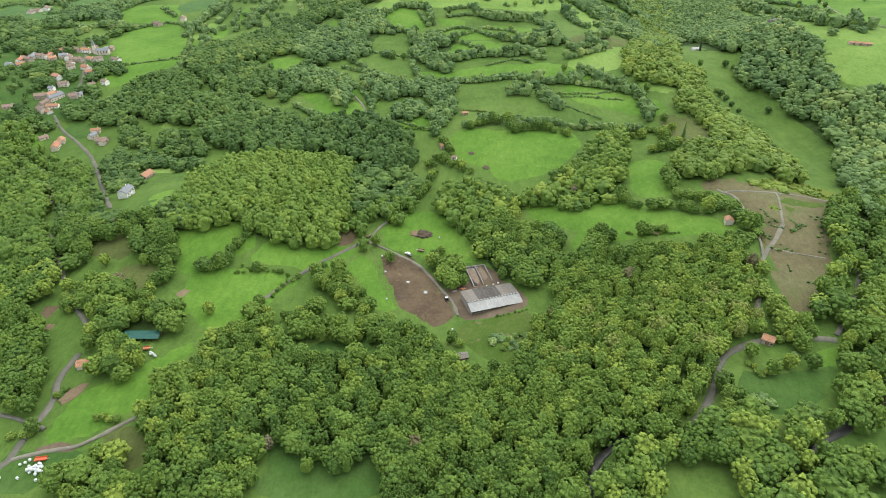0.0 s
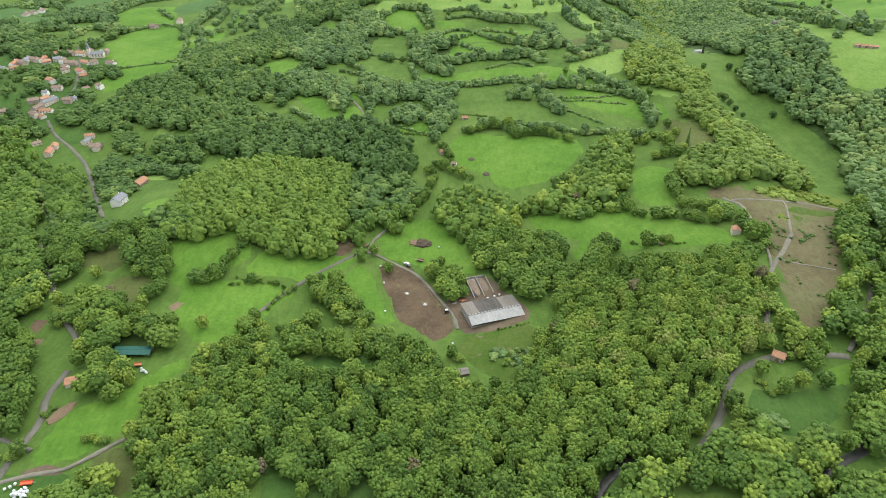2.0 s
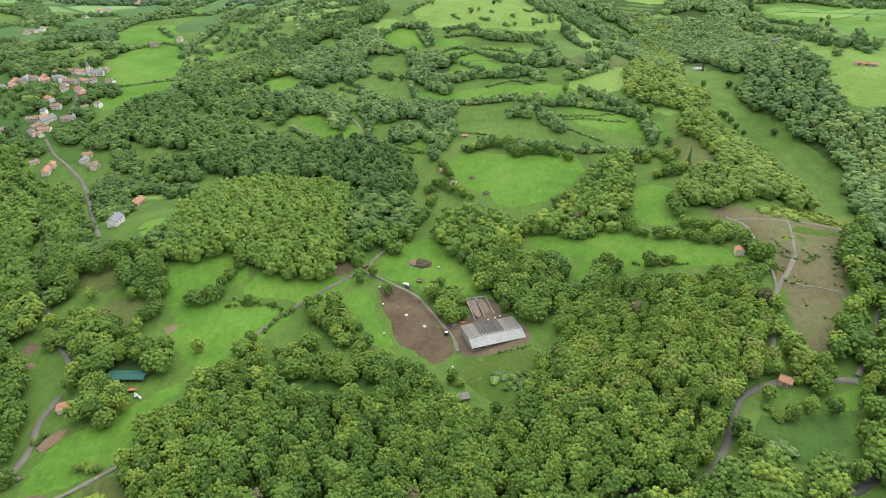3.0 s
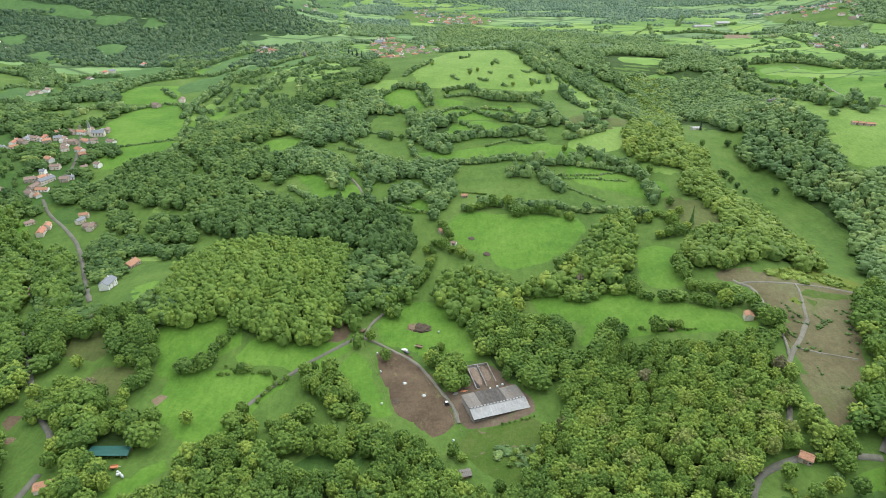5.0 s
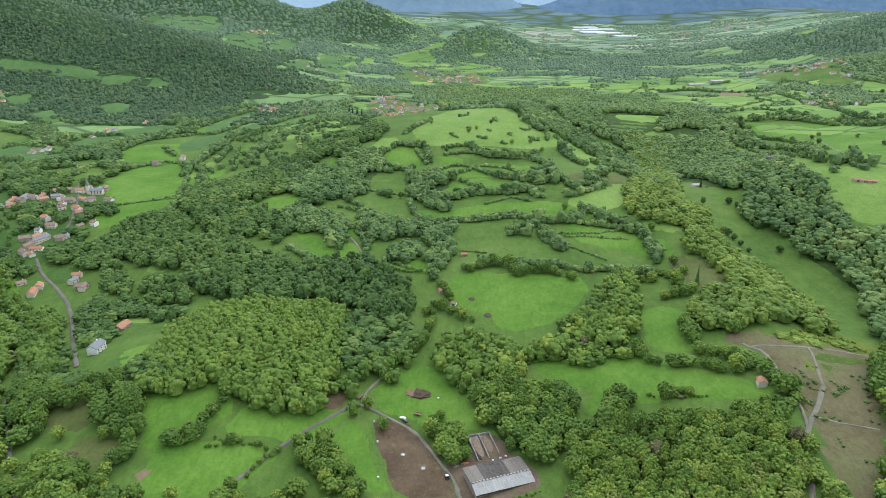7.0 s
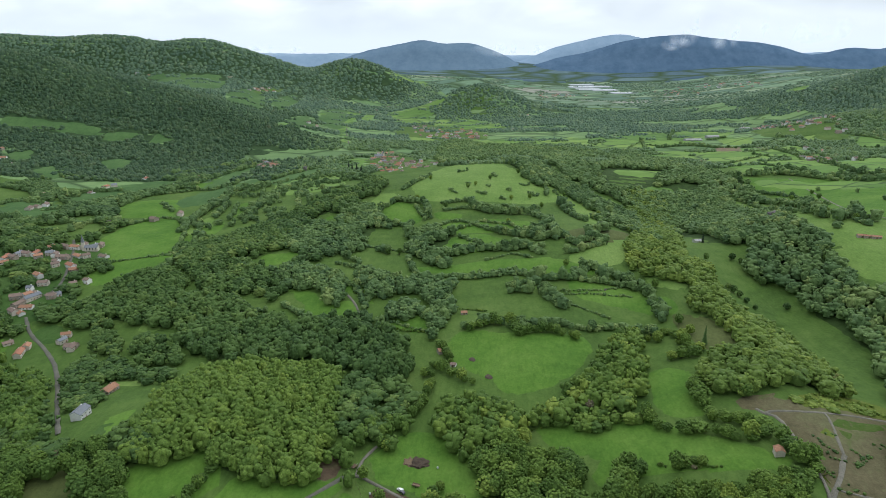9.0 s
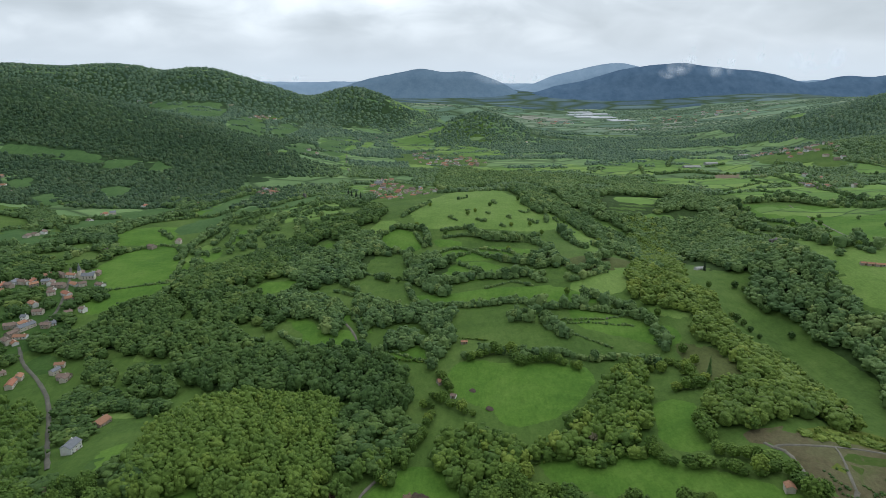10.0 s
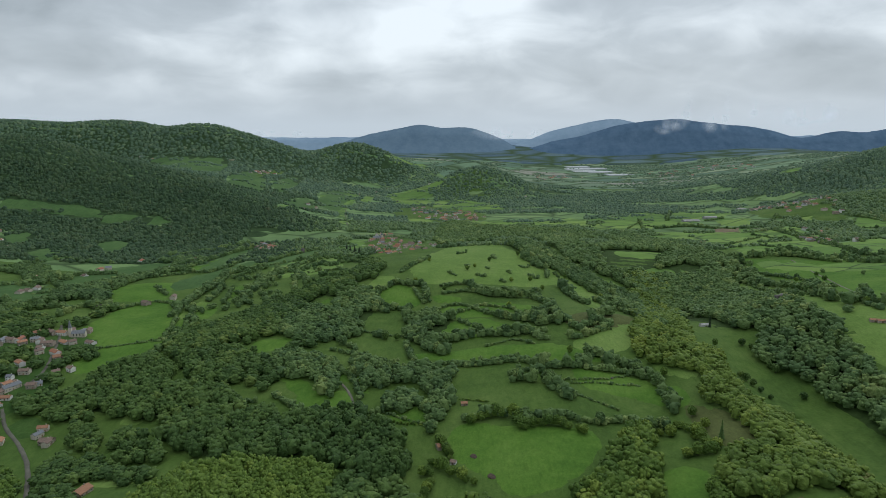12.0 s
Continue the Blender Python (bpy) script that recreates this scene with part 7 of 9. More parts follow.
tree(-187.9, 318.9, 10, 8.5, LEAVES, "round broadleaf tree standing in a pasture")
tree(-146.2, 380, 10, 8.5, LEAVES, "round broadleaf tree standing in a pasture")
tree(-63.7, 310.2, 10, 8.5, LEAVES, "round broadleaf tree standing in a pasture")
tree(-47, 302.1, 10, 8.5, LEAVES, "round broadleaf tree standing in a pasture")
tree(-39, 433.4, 10, 8.5, LEAVES, "round broadleaf tree standing in a pasture")
tree(-133.2, 405.9, 10, 8.5, LEAVES, "round broadleaf tree standing in a pasture")
tree(-50.9, 320.6, 10, 8.5, LEAVES, "round broadleaf tree standing in a pasture")
tree(-51.8, 405.1, 10, 8.5, LEAVES, "round broadleaf tree standing in a pasture")
tree(-54.9, 339.7, 10, 8.5, LEAVES, "round broadleaf tree standing in a pasture")
tree(-93.5, 392.8, 10, 8.5, LEAVES, "round broadleaf tree standing in a pasture")
tree(-179, 411.8, 10, 8.5, LEAVES, "round broadleaf tree standing in a pasture")
tree(-147.5, 409.5, 10, 8.5, LEAVES, "round broadleaf tree standing in a pasture")
tree(-39.8, 384.9, 10, 8.5, LEAVES, "round broadleaf tree standing in a pasture")
tree(-43.7, 437, 10, 8.5, LEAVES, "round broadleaf tree standing in a pasture")
tree(64.8, 380.5, 10, 8.5, LEAVES, "round broadleaf tree standing in a pasture")
tree(46.7, 402.2, 10, 8.5, LEAVES, "round broadleaf tree standing in a pasture")
tree(137.9, 492.8, 10, 8.5, LEAVES, "round broadleaf tree standing in a pasture")
tree(203.1, 572, 10, 8.5, LEAVES, "round broadleaf tree standing in a pasture")
tree(202.6, 545, 10, 8.5, LEAVES, "round broadleaf tree standing in a pasture")
tree(210.7, 662.6, 10, 8.5, LEAVES, "round broadleaf tree standing in a pasture")
tree(198.1, 433, 10, 8.5, LEAVES, "round broadleaf tree standing in a pasture")
tree(214.8, 288, 10, 8.5, LEAVES, "round broadleaf tree standing in a pasture")
tree(211.9, 269.3, 10, 8.5, LEAVES, "round broadleaf tree standing in a pasture")
tree(183.8, 258.4, 10, 8.5, LEAVES, "round broadleaf tree standing in a pasture")
tree(141.3, 219.5, 10, 8.5, LEAVES, "round broadleaf tree standing in a pasture")
tree(163.5, 235.9, 10, 8.5, LEAVES, "round broadleaf tree standing in a pasture")
tree(157.6, 248.9, 10, 8.5, LEAVES, "round broadleaf tree standing in a pasture")
tree(172.8, 238.8, 10, 8.5, LEAVES, "round broadleaf tree standing in a pasture")
tree(183.2, 237.8, 10, 8.5, LEAVES, "round broadleaf tree standing in a pasture")
tree(102.2, 457.9, 9, 7.65, BARE_LEAVES, "grey-brown tree hardly in leaf")
tree(-241.2, 402.6, 9, 7.65, BARE_LEAVES, "grey-brown tree hardly in leaf")
tree(-84.4, 204.7, 9, 7.65, BARE_LEAVES, "grey-brown tree hardly in leaf")
tree(-41, 1018, 9, 7.65, LEAVES, "round broadleaf tree standing in a pasture")
tree(2, 981, 9, 7.65, LEAVES, "round broadleaf tree standing in a pasture")
tree(44, 992, 9, 7.65, LEAVES, "round broadleaf tree standing in a pasture")
tree(87, 904, 9, 7.65, LEAVES, "round broadleaf tree standing in a pasture")
tree(-69, 811, 9, 7.65, LEAVES, "round broadleaf tree standing in a pasture")
tree(-55, 810, 9, 7.65, LEAVES, "round broadleaf tree standing in a pasture")
tree(106, 712, 9, 7.65, LEAVES, "round broadleaf tree standing in a pasture")
tree(132, 721, 9, 7.65, LEAVES, "round broadleaf tree standing in a pasture")
tree(38, 1073, 9, 7.65, LEAVES, "round broadleaf tree standing in a pasture")
tree(78, 1139, 9, 7.65, LEAVES, "round broadleaf tree standing in a pasture")
tree(413, 1150, 9, 7.65, LEAVES, "round broadleaf tree standing in a pasture")
tree(469.5, 827.2, 9, 7.65, LEAVES, "round broadleaf tree standing in a pasture")
tree(475.6, 779.8, 9, 7.65, LEAVES, "round broadleaf tree standing in a pasture")
tree(545, 976, 9, 7.65, LEAVES, "round broadleaf tree standing in a pasture")
tree(354, 998, 9, 7.65, LEAVES, "round broadleaf tree standing in a pasture")
tree(291.9, 740.9, 9, 7.65, LEAVES, "round broadleaf tree standing in a pasture")
tree(323.9, 748.5, 9, 7.65, LEAVES, "round broadleaf tree standing in a pasture")
tree(-166, 1039, 9, 7.65, LEAVES, "round broadleaf tree standing in a pasture")
tree(-111, 982, 9, 7.65, LEAVES, "round broadleaf tree standing in a pasture")
tree(-138, 930, 9, 7.65, LEAVES, "round broadleaf tree standing in a pasture")
tree(183, 1014, 9, 7.65, LEAVES, "round broadleaf tree standing in a pasture")
tree(273, 1079, 9, 7.65, LEAVES, "round broadleaf tree standing in a pasture")
tree(231, 995, 9, 7.65, LEAVES, "round broadleaf tree standing in a pasture")
tree(133, 1204, 9, 7.65, LEAVES, "round broadleaf tree standing in a pasture")
tree(133, 1037, 9, 7.65, LEAVES, "round broadleaf tree standing in a pasture")
tree(145, 994, 9, 7.65, LEAVES, "round broadleaf tree standing in a pasture")
tree(-23, 1137, 8, 6.8, LEAVES, "round broadleaf tree standing in a pasture")
tree(51, 1091, 8, 6.8, LEAVES, "round broadleaf tree standing in a pasture")
tree(103, 1026, 8, 6.8, LEAVES, "round broadleaf tree standing in a pasture")
tree(195, 1085, 8, 6.8, LEAVES, "round broadleaf tree standing in a pasture")
tree(245, 1169, 8, 6.8, LEAVES, "round broadleaf tree standing in a pasture")
tree(454, 1164, 8, 6.8, LEAVES, "round broadleaf tree standing in a pasture")
tree(523, 1008, 8, 6.8, LEAVES, "round broadleaf tree standing in a pasture")
tree(559, 1020, 8, 6.8, LEAVES, "round broadleaf tree standing in a pasture")
tree(496, 980, 8, 6.8, LEAVES, "round broadleaf tree standing in a pasture")
tree(324, 747.6, 9, 8.55, DARK_LEAVES, "round dark tree standing in a gorge meadow")
tree(329.4, 737.6, 7, 6.65, DARK_LEAVES, "round dark tree standing in a gorge meadow")
tree(331.4, 688, 10, 9.5, DARK_LEAVES, "round dark tree standing in a gorge meadow")
tree(338.4, 691.2, 9, 8.55, DARK_LEAVES, "round dark tree standing in a gorge meadow")
tree(329.7, 697.3, 8, 7.6, DARK_LEAVES, "round dark tree standing in a gorge meadow")
tree(332.2, 637.9, 8, 7.6, DARK_LEAVES, "round dark tree standing in a gorge meadow")
tree(290.8, 663.9, 9, 8.55, DARK_LEAVES, "round dark tree standing in a gorge meadow")
tree(294.8, 657.8, 8, 7.6, DARK_LEAVES, "round dark tree standing in a gorge meadow")
tree(297.4, 647.8, 7, 6.65, DARK_LEAVES, "round dark tree standing in a gorge meadow")
tree(287.1, 668.4, 7, 6.65, DARK_LEAVES, "round dark tree standing in a gorge meadow")
tree(301.9, 637.7, 6, 5.7, DARK_LEAVES, "round dark tree standing in a gorge meadow")
tree(-7.2, 386.6, 10, 9.5, LEAVES, "broad round tree beside a silage clamp", "copse trees")
tree(4.7, 373.7, 12, 11.4, LEAVES, "broad round tree beside a silage clamp", "copse trees")
tree(0.4, 362.6, 12, 11.4, LEAVES, "broad round tree beside a silage clamp", "copse trees")
tree(10.4, 367.3, 11, 10.45, LEAVES, "broad round tree beside a silage clamp", "copse trees")
tree(5.2, 351, 12, 11.4, LEAVES, "broad round tree beside a silage clamp", "copse trees")
tree(12.3, 354.7, 10, 9.5, LEAVES, "broad round tree beside a silage clamp", "copse trees")
tree(-1.9, 377.8, 9, 8.55, LEAVES, "broad round tree beside a silage clamp", "copse trees")
tree(-2.7, 393.5, 8, 7.6, LEAVES, "broad round tree beside a silage clamp", "copse trees")
hedge([(215.5, 385), (217.1, 382.3), (216.8, 377.2)], "low dark scrub on waste ground", height=1.2, size=2.4, gap=2.2, mat=DARK_LEAVES, kind="mid", trees=0)
hedge([(211.4, 370.2), (214.8, 368.7)], "low dark scrub on waste ground", height=1.2, size=2.4, gap=2.2, mat=DARK_LEAVES, kind="mid", trees=0)
hedge([(223.8, 356.6), (229.2, 361.9), (236.5, 366.5)], "low dark scrub on waste ground", height=1.2, size=2.4, gap=2.2, mat=DARK_LEAVES, kind="mid", trees=0)
hedge([(246.2, 377.7), (247.7, 373.9)], "low dark scrub on waste ground", height=1.2, size=2.4, gap=2.2, mat=DARK_LEAVES, kind="mid", trees=0)
hedge([(250, 370.4), (250.7, 368)], "low dark scrub on waste ground", height=1.2, size=2.4, gap=2.2, mat=DARK_LEAVES, kind="mid", trees=0)
hedge([(243.2, 356.3), (246.4, 354.8)], "low dark scrub on waste ground", height=1.2, size=2.4, gap=2.2, mat=DARK_LEAVES, kind="mid", trees=0)
hedge([(239.1, 351.4), (241.9, 351.6)], "low dark scrub on waste ground", height=1.2, size=2.4, gap=2.2, mat=DARK_LEAVES, kind="mid", trees=0)
hedge([(231, 333.5), (234.2, 332.6)], "low dark scrub on waste ground", height=1.2, size=2.4, gap=2.2, mat=DARK_LEAVES, kind="mid", trees=0)
hedge([(204.9, 339.5), (207.3, 336.6)], "low dark scrub on waste ground", height=1.2, size=2.4, gap=2.2, mat=DARK_LEAVES, kind="mid", trees=0)
hedge([(211.2, 342), (211.3, 337.8)], "low dark scrub on waste ground", height=1.2, size=2.4, gap=2.2, mat=DARK_LEAVES, kind="mid", trees=0)
hedge([(206, 352.8), (209.1, 352.4)], "low dark scrub on waste ground", height=1.2, size=2.4, gap=2.2, mat=DARK_LEAVES, kind="mid", trees=0)
hedge([(233.8, 425.2), (243, 424.3), (254.8, 423.3), (265.3, 420.3), (276.5, 418.6), (284.6, 412.5)], "pale yellow-green bushes on a bank", height=3.0, size=3.6, gap=2.8, mat=GOLD_LEAVES, kind="mid", trees=0, tints=(0.6, 0.93))
hedge([(243.9, 433.9), (257, 434.9), (266.9, 430), (279.3, 429.9)], "pale yellow-green bushes on a bank", height=2.4, size=3.2, gap=3.4, mat=GOLD_LEAVES, kind="mid", trees=0, tints=(0.6, 0.93))
tree(107.7, 195.7, 11, 9.9, LEAVES, "broad tree over the edge of a road", "roadside trees")
tree(113.9, 196.9, 12, 10.8, LEAVES, "broad tree over the edge of a road", "roadside trees")
tree(109.2, 191.2, 11, 9.9, LEAVES, "broad tree over the edge of a road", "roadside trees")
tree(103.8, 194.2, 10, 9, LEAVES, "broad tree over the edge of a road", "roadside trees")



def far_woods():
    """Woods that cover the far slopes, except for the clearings and the open plain."""
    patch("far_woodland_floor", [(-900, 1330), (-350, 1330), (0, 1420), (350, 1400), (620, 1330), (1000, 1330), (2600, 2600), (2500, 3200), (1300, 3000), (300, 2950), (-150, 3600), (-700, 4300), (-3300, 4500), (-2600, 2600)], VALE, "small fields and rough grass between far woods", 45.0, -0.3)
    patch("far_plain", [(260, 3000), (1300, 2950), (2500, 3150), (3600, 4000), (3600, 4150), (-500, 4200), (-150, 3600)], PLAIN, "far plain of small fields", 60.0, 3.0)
    for slope_floor in SLOPES:
        patch("far_woodland_floor", slope_floor, CANOPY, "dark leafy floor of a far hill wood", 45.0, 0.1)
    rng = np.random.default_rng(5)
    plain = [(260, 3050), (1300, 3100), (2500, 3300), (3200, 4700), (-600, 4700), (-100, 3700)]
    # The blue of this farthest ground is haze put into its colour.
    patch("far_country", [(-1500, 4180), (-300, 4060), (250, 4120), (600, 4040), (900, 4100), (1300, 4000), (1700, 4080), (2400, 3900), (3600, 3950), (3600, 4950), (-1500, 4950)], DEEP, "wooded country below mountains, tinted dark blue-green with haze", 60.0, 9.0)
    for near, far, gap, tall in ((1330, 1900, 9.6, 11), (1900, 2700, 12.4, 13), (2700, 4150, 18.0, 14)):
        x, y = scatter([(-0.72 * near - 90, near), (0.72 * near + 90, near), (0.72 * far + 90, far), (-0.72 * far - 90, far)], gap, int(gap))
        ok = free_of(x, y, gap * 0.5)
        copse = np.array([noise.noise(Vector((a * 0.011, b * 0.02, 9.0))) for a, b in zip(x, y)])
        for c in CLEAR:
            ok &= ~inside(c, x, y) | (copse > 0.24)
        bands = np.array([noise.noise(Vector((a * 0.0022, b * 0.0065, 3.0))) for a, b in zip(x, y)]) + 0.25 * copse
        low = (ground_height(x, y) < 8 + 12 * bands) & (x > -480)
        ok &= np.where(inside(plain, x, y), bands > 0.05, np.where(low, bands > -0.13, rng.random(len(x)) < 0.96))
        x, y = x[ok], y[ok]
        r, h = gap * rng.uniform(0.45, 0.85, len(x)), tall * rng.uniform(0.55, 1.35, len(x))
        # Trees on the left slopes get leaves with cloud shade in their colour.
        cloud_shaded = (x < -260 - 0.05 * y + rng.normal(0, 45, len(x))) & (y < 2350 + rng.normal(0, 60, len(x)))
        for part_of, mat, label in ((cloud_shaded, SHADED_HILL_LEAVES, "broadleaf wood on a far hillside, darkened as if by cloud shade"), (~cloud_shaded, FAR_LEAVES if near < 1900 else HAZED_LEAVES, "distant green broadleaf wood in a valley")):
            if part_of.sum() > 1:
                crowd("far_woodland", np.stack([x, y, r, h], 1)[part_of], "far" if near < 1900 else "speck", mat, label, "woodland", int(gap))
        TREE_COUNT[0] += len(x)


far_woods()

# ---- building materials ----
def speckled(name, stops, scale=2.0, rough=0.85, spec=0.2, stain=None, stretch=(1, 1, 1), bump=0.3):
    m, t, b = material(name, rough, spec)
    v = place_coords(t, stretch)
    c = ramp_of(t, grain(t, v, scale, 6, 0.7, 0.3), stops)
    info = t.nodes.new("ShaderNodeObjectInfo")
    c = mixed(t, 0.5, c, ramp_of(t, info.outputs["Random"], [(0.0, (0.72, 0.72, 0.72)), (1.0, (1.15, 1.12, 1.1))]), "MULTIPLY")
    if stain:
        c = mixed(t, ramp_of(t, grain(t, v, scale * 0.22, 4, 0.6, 0.6), [(0.5, (0, 0, 0)), (0.72, (0.8, 0.8, 0.8))]), c, stain)
    link(t, c, b.inputs["Base Color"])
    bumped(t, b, grain(t, v, scale * 3, 3), bump, 0.05)
    return m


TILE = speckled("clay_roof_tile", [(0.3, (0.228, 0.116, 0.068)), (0.5, (0.324, 0.173, 0.104)), (0.7, (0.420, 0.247, 0.158))], 1.5, stain=(0.204, 0.126, 0.081))
TILE_RED = speckled("bright_red_roof_tile", [(0.3, (0.24, 0.105, 0.065)), (0.5, (0.31, 0.145, 0.09)), (0.7, (0.37, 0.19, 0.125))], 1.5, stain=(0.3, 0.13, 0.08))
TILE_BROWN = speckled("weathered_brown_roof_tile", [(0.3, (0.13, 0.095, 0.075)), (0.5, (0.2, 0.145, 0.115)), (0.7, (0.28, 0.21, 0.17))], 1.5, stain=(0.12, 0.10, 0.085))
SLATE = speckled("grey_slate", [(0.3, (0.12, 0.13, 0.14)), (0.7, (0.22, 0.235, 0.25))], 1.5, 0.6)
PLASTER = speckled("cream_plaster", [(0.3, (0.45, 0.4, 0.32)), (0.7, (0.62, 0.57, 0.48))], 0.7, stain=(0.4, 0.35, 0.28))
WHITEWASH = speckled("white_render", [(0.3, (0.62, 0.61, 0.57)), (0.7, (0.80, 0.79, 0.75))], 0.7, stain=(0.5, 0.48, 0.44))
STONE = speckled("old_stone_wall", [(0.3, (0.24, 0.2, 0.155)), (0.5, (0.34, 0.29, 0.23)), (0.7, (0.44, 0.39, 0.32))], 2.5, stain=(0.2, 0.17, 0.14))
CONCRETE = speckled("stained_concrete", [(0.3, (0.2, 0.185, 0.165)), (0.7, (0.33, 0.31, 0.285))], 1.2, stain=(0.13, 0.115, 0.095))
SHEET_PALE = speckled("pale_fibre_cement_sheet", [(0.3, (0.25, 0.25, 0.24)), (0.5, (0.32, 0.32, 0.305)), (0.7, (0.4, 0.4, 0.385))], 0.8, 0.7, stain=(0.19, 0.18, 0.16), stretch=(1, 0.25, 1))
SHEET_WHITE = speckled("whitish_roof_sheet", [(0.3, (0.24, 0.24, 0.235)), (0.7, (0.36, 0.36, 0.35))], 0.8, 0.6, stain=(0.27, 0.265, 0.24), stretch=(1, 0.25, 1))
SHEET_DARK = speckled("mossy_dark_roof_sheet", [(0.3, (0.055, 0.05, 0.044)), (0.5, (0.085, 0.078, 0.07)), (0.7, (0.12, 0.112, 0.10))], 0.8, 0.9, stain=(0.06, 0.055, 0.04), stretch=(1, 0.3, 1))
SHEET_GREY = speckled("brown_grey_roof_sheet", [(0.3, (0.12, 0.108, 0.095)), (0.7, (0.2, 0.185, 0.165))], 0.8, 0.9, stain=(0.16, 0.13, 0.1))
SHEET_GREEN = speckled("green_steel_sheet", [(0.3, (0.015, 0.075, 0.06)), (0.7, (0.025, 0.11, 0.09))], 0.5, 0.6, 0.3, stain=(0.03, 0.085, 0.065))
TIMBER = speckled("old_timber", [(0.3, (0.12, 0.085, 0.055)), (0.7, (0.24, 0.175, 0.115))], 3.0, stretch=(1, 1, 0.2))
DUNG = speckled("dark_manure", [(0.3, (0.035, 0.026, 0.02)), (0.7, (0.10, 0.075, 0.05))], 1.0, bump=1.0)
STRAW = speckled("old_straw", [(0.3, (0.12, 0.085, 0.05)), (0.7, (0.22, 0.16, 0.10))], 1.6, bump=1.0)
RUBBLE = speckled("orange_rubble", [(0.3, (0.35, 0.13, 0.06)), (0.7, (0.5, 0.22, 0.11))], 2.0, bump=1.0)
WRAP = speckled("white_bale_wrap", [(0.3, (0.45, 0.49, 0.48)), (0.7, (0.6, 0.63, 0.62))], 1.0, 0.3, 0.5)
BLACK = speckled("black_rubber", [(0.3, (0.018, 0.018, 0.018)), (0.7, (0.035, 0.035, 0.035))], 3.0, 0.8)
STEEL = speckled("galvanised_steel", [(0.3, (0.35, 0.36, 0.37)), (0.7, (0.55, 0.56, 0.57))], 3.0, 0.4, 0.5)
CAR_WHITE = speckled("white_car_paint", [(0.3, (0.74, 0.74, 0.74)), (0.7, (0.8, 0.8, 0.8))], 0.4, 0.25, 0.5)
CAR_DARK = speckled("dark_car_paint", [(0.3, (0.05, 0.055, 0.06)), (0.7, (0.07, 0.075, 0.08))], 0.4, 0.25, 0.5)
RED_PAINT = speckled("faded_red_paint", [(0.3, (0.42, 0.07, 0.03)), (0.7, (0.55, 0.13, 0.06))], 1.0, 0.5)
TRACTOR_GREEN = speckled("green_machine_paint", [(0.3, (0.05, 0.12, 0.03)), (0.7, (0.08, 0.17, 0.05))], 1.0, 0.4)
PANE, _t, _b = material("window_glass", 0.08, 0.5)
_b.inputs["Base Color"].default_value = (0.02, 0.025, 0.03, 1)
SHUTTER = speckled("painted_shutter", [(0.3, (0.2, 0.13, 0.08)), (0.7, (0.3, 0.2, 0.13))], 2.0)
POLY = speckled("greenhouse_film", [(0.3, (0.24, 0.27, 0.28)), (0.7, (0.36, 0.39, 0.4))], 0.1, 0.3, 0.5)


def part(name, bm, mat, parent, label=""):
    """One mesh as a part of a thing."""
    me = bpy.data.meshes.new(name)
    bm.to_mesh(me), bm.free()
    me.materials.append(mat)
    ob = new(name, me)
    ob.parent = parent
    return tagged(ob, label) if label else ob


def shared(name, me, parent, m=None):
    ob = new(name, me)
    ob.parent = parent
    if m is not None:
        ob.matrix_local = m
    return ob


def box(x0, x1, y0, y1, z0, z1, bevel=0.0, bm=None):
    bm = bm or bmesh.new()
    m = Matrix.Translation(((x0 + x1) / 2, (y0 + y1) / 2, (z0 + z1) / 2)) @ Matrix.Diagonal((x1 - x0, y1 - y0, z1 - z0, 1))
    made = bmesh.ops.create_cube(bm, size=1, matrix=m)
    if bevel:
        edges = list({e for v in made["verts"] for e in v.link_edges})
        bmesh.ops.bevel(bm, geom=edges, offset=bevel, segments=1, affect="EDGES")
    return bm


def tube(r0, r1, z0, z1, n=12, bm=None, m=Matrix()):
    bm = bm or bmesh.new()
    bmesh.ops.create_cone(bm, cap_ends=True, segments=n, radius1=r0, radius2=r1, depth=z1 - z0, matrix=m @ Matrix.Translation((0, 0, (z0 + z1) / 2)))
    return bm


def prism(profile, x0, x1, bm=None):
    """A solid with that outline (y, z) from x0 to x1."""
    bm = bm or bmesh.new()
    a = [bm.verts.new((x0, y, z)) for y, z in profile]
    b = [bm.verts.new((x1, y, z)) for y, z in profile]
    n = len(profile)
    bm.faces.new(a), bm.faces.new(b[::-1])
    for i in range(n):
        bm.faces.new((a[i], b[i], b[(i + 1) % n], a[(i + 1) % n]))
    bmesh.ops.recalc_face_normals(bm, faces=bm.faces)
    return bm


def slope(x0, x1, y0, z0, y1, z1, thick=0.12, ribs=0):
    """A pitched roof sheet, with corrugations if ribs is set."""
    bm = bmesh.new()
    n = max(1, ribs * 2)
    top, low = [], []
    for i in range(n + 1):
        x = x0 + (x1 - x0) * i / n
        d = (0.05 if i % 2 else -0.05) if ribs else 0.0
        top.append([bm.verts.new((x, y0, z0 + d)), bm.verts.new((x, y1, z1 + d))])
        low.append([bm.verts.new((x, y0, z0 + d - thick)), bm.verts.new((x, y1, z1 + d - thick))])
    for i in range(n):
        bm.faces.new((top[i][0], top[i + 1][0], top[i + 1][1], top[i][1]))
        bm.faces.new((low[i][1], low[i + 1][1], low[i + 1][0], low[i][0]))
        for k in (0, 1):
            bm.faces.new((top[i][k], low[i][k], low[i + 1][k], top[i + 1][k]))
    for i in (0, n):
        bm.faces.new((top[i][0], top[i][1], low[i][1], low[i][0]))
    bmesh.ops.recalc_face_normals(bm, faces=bm.faces)
    return bm


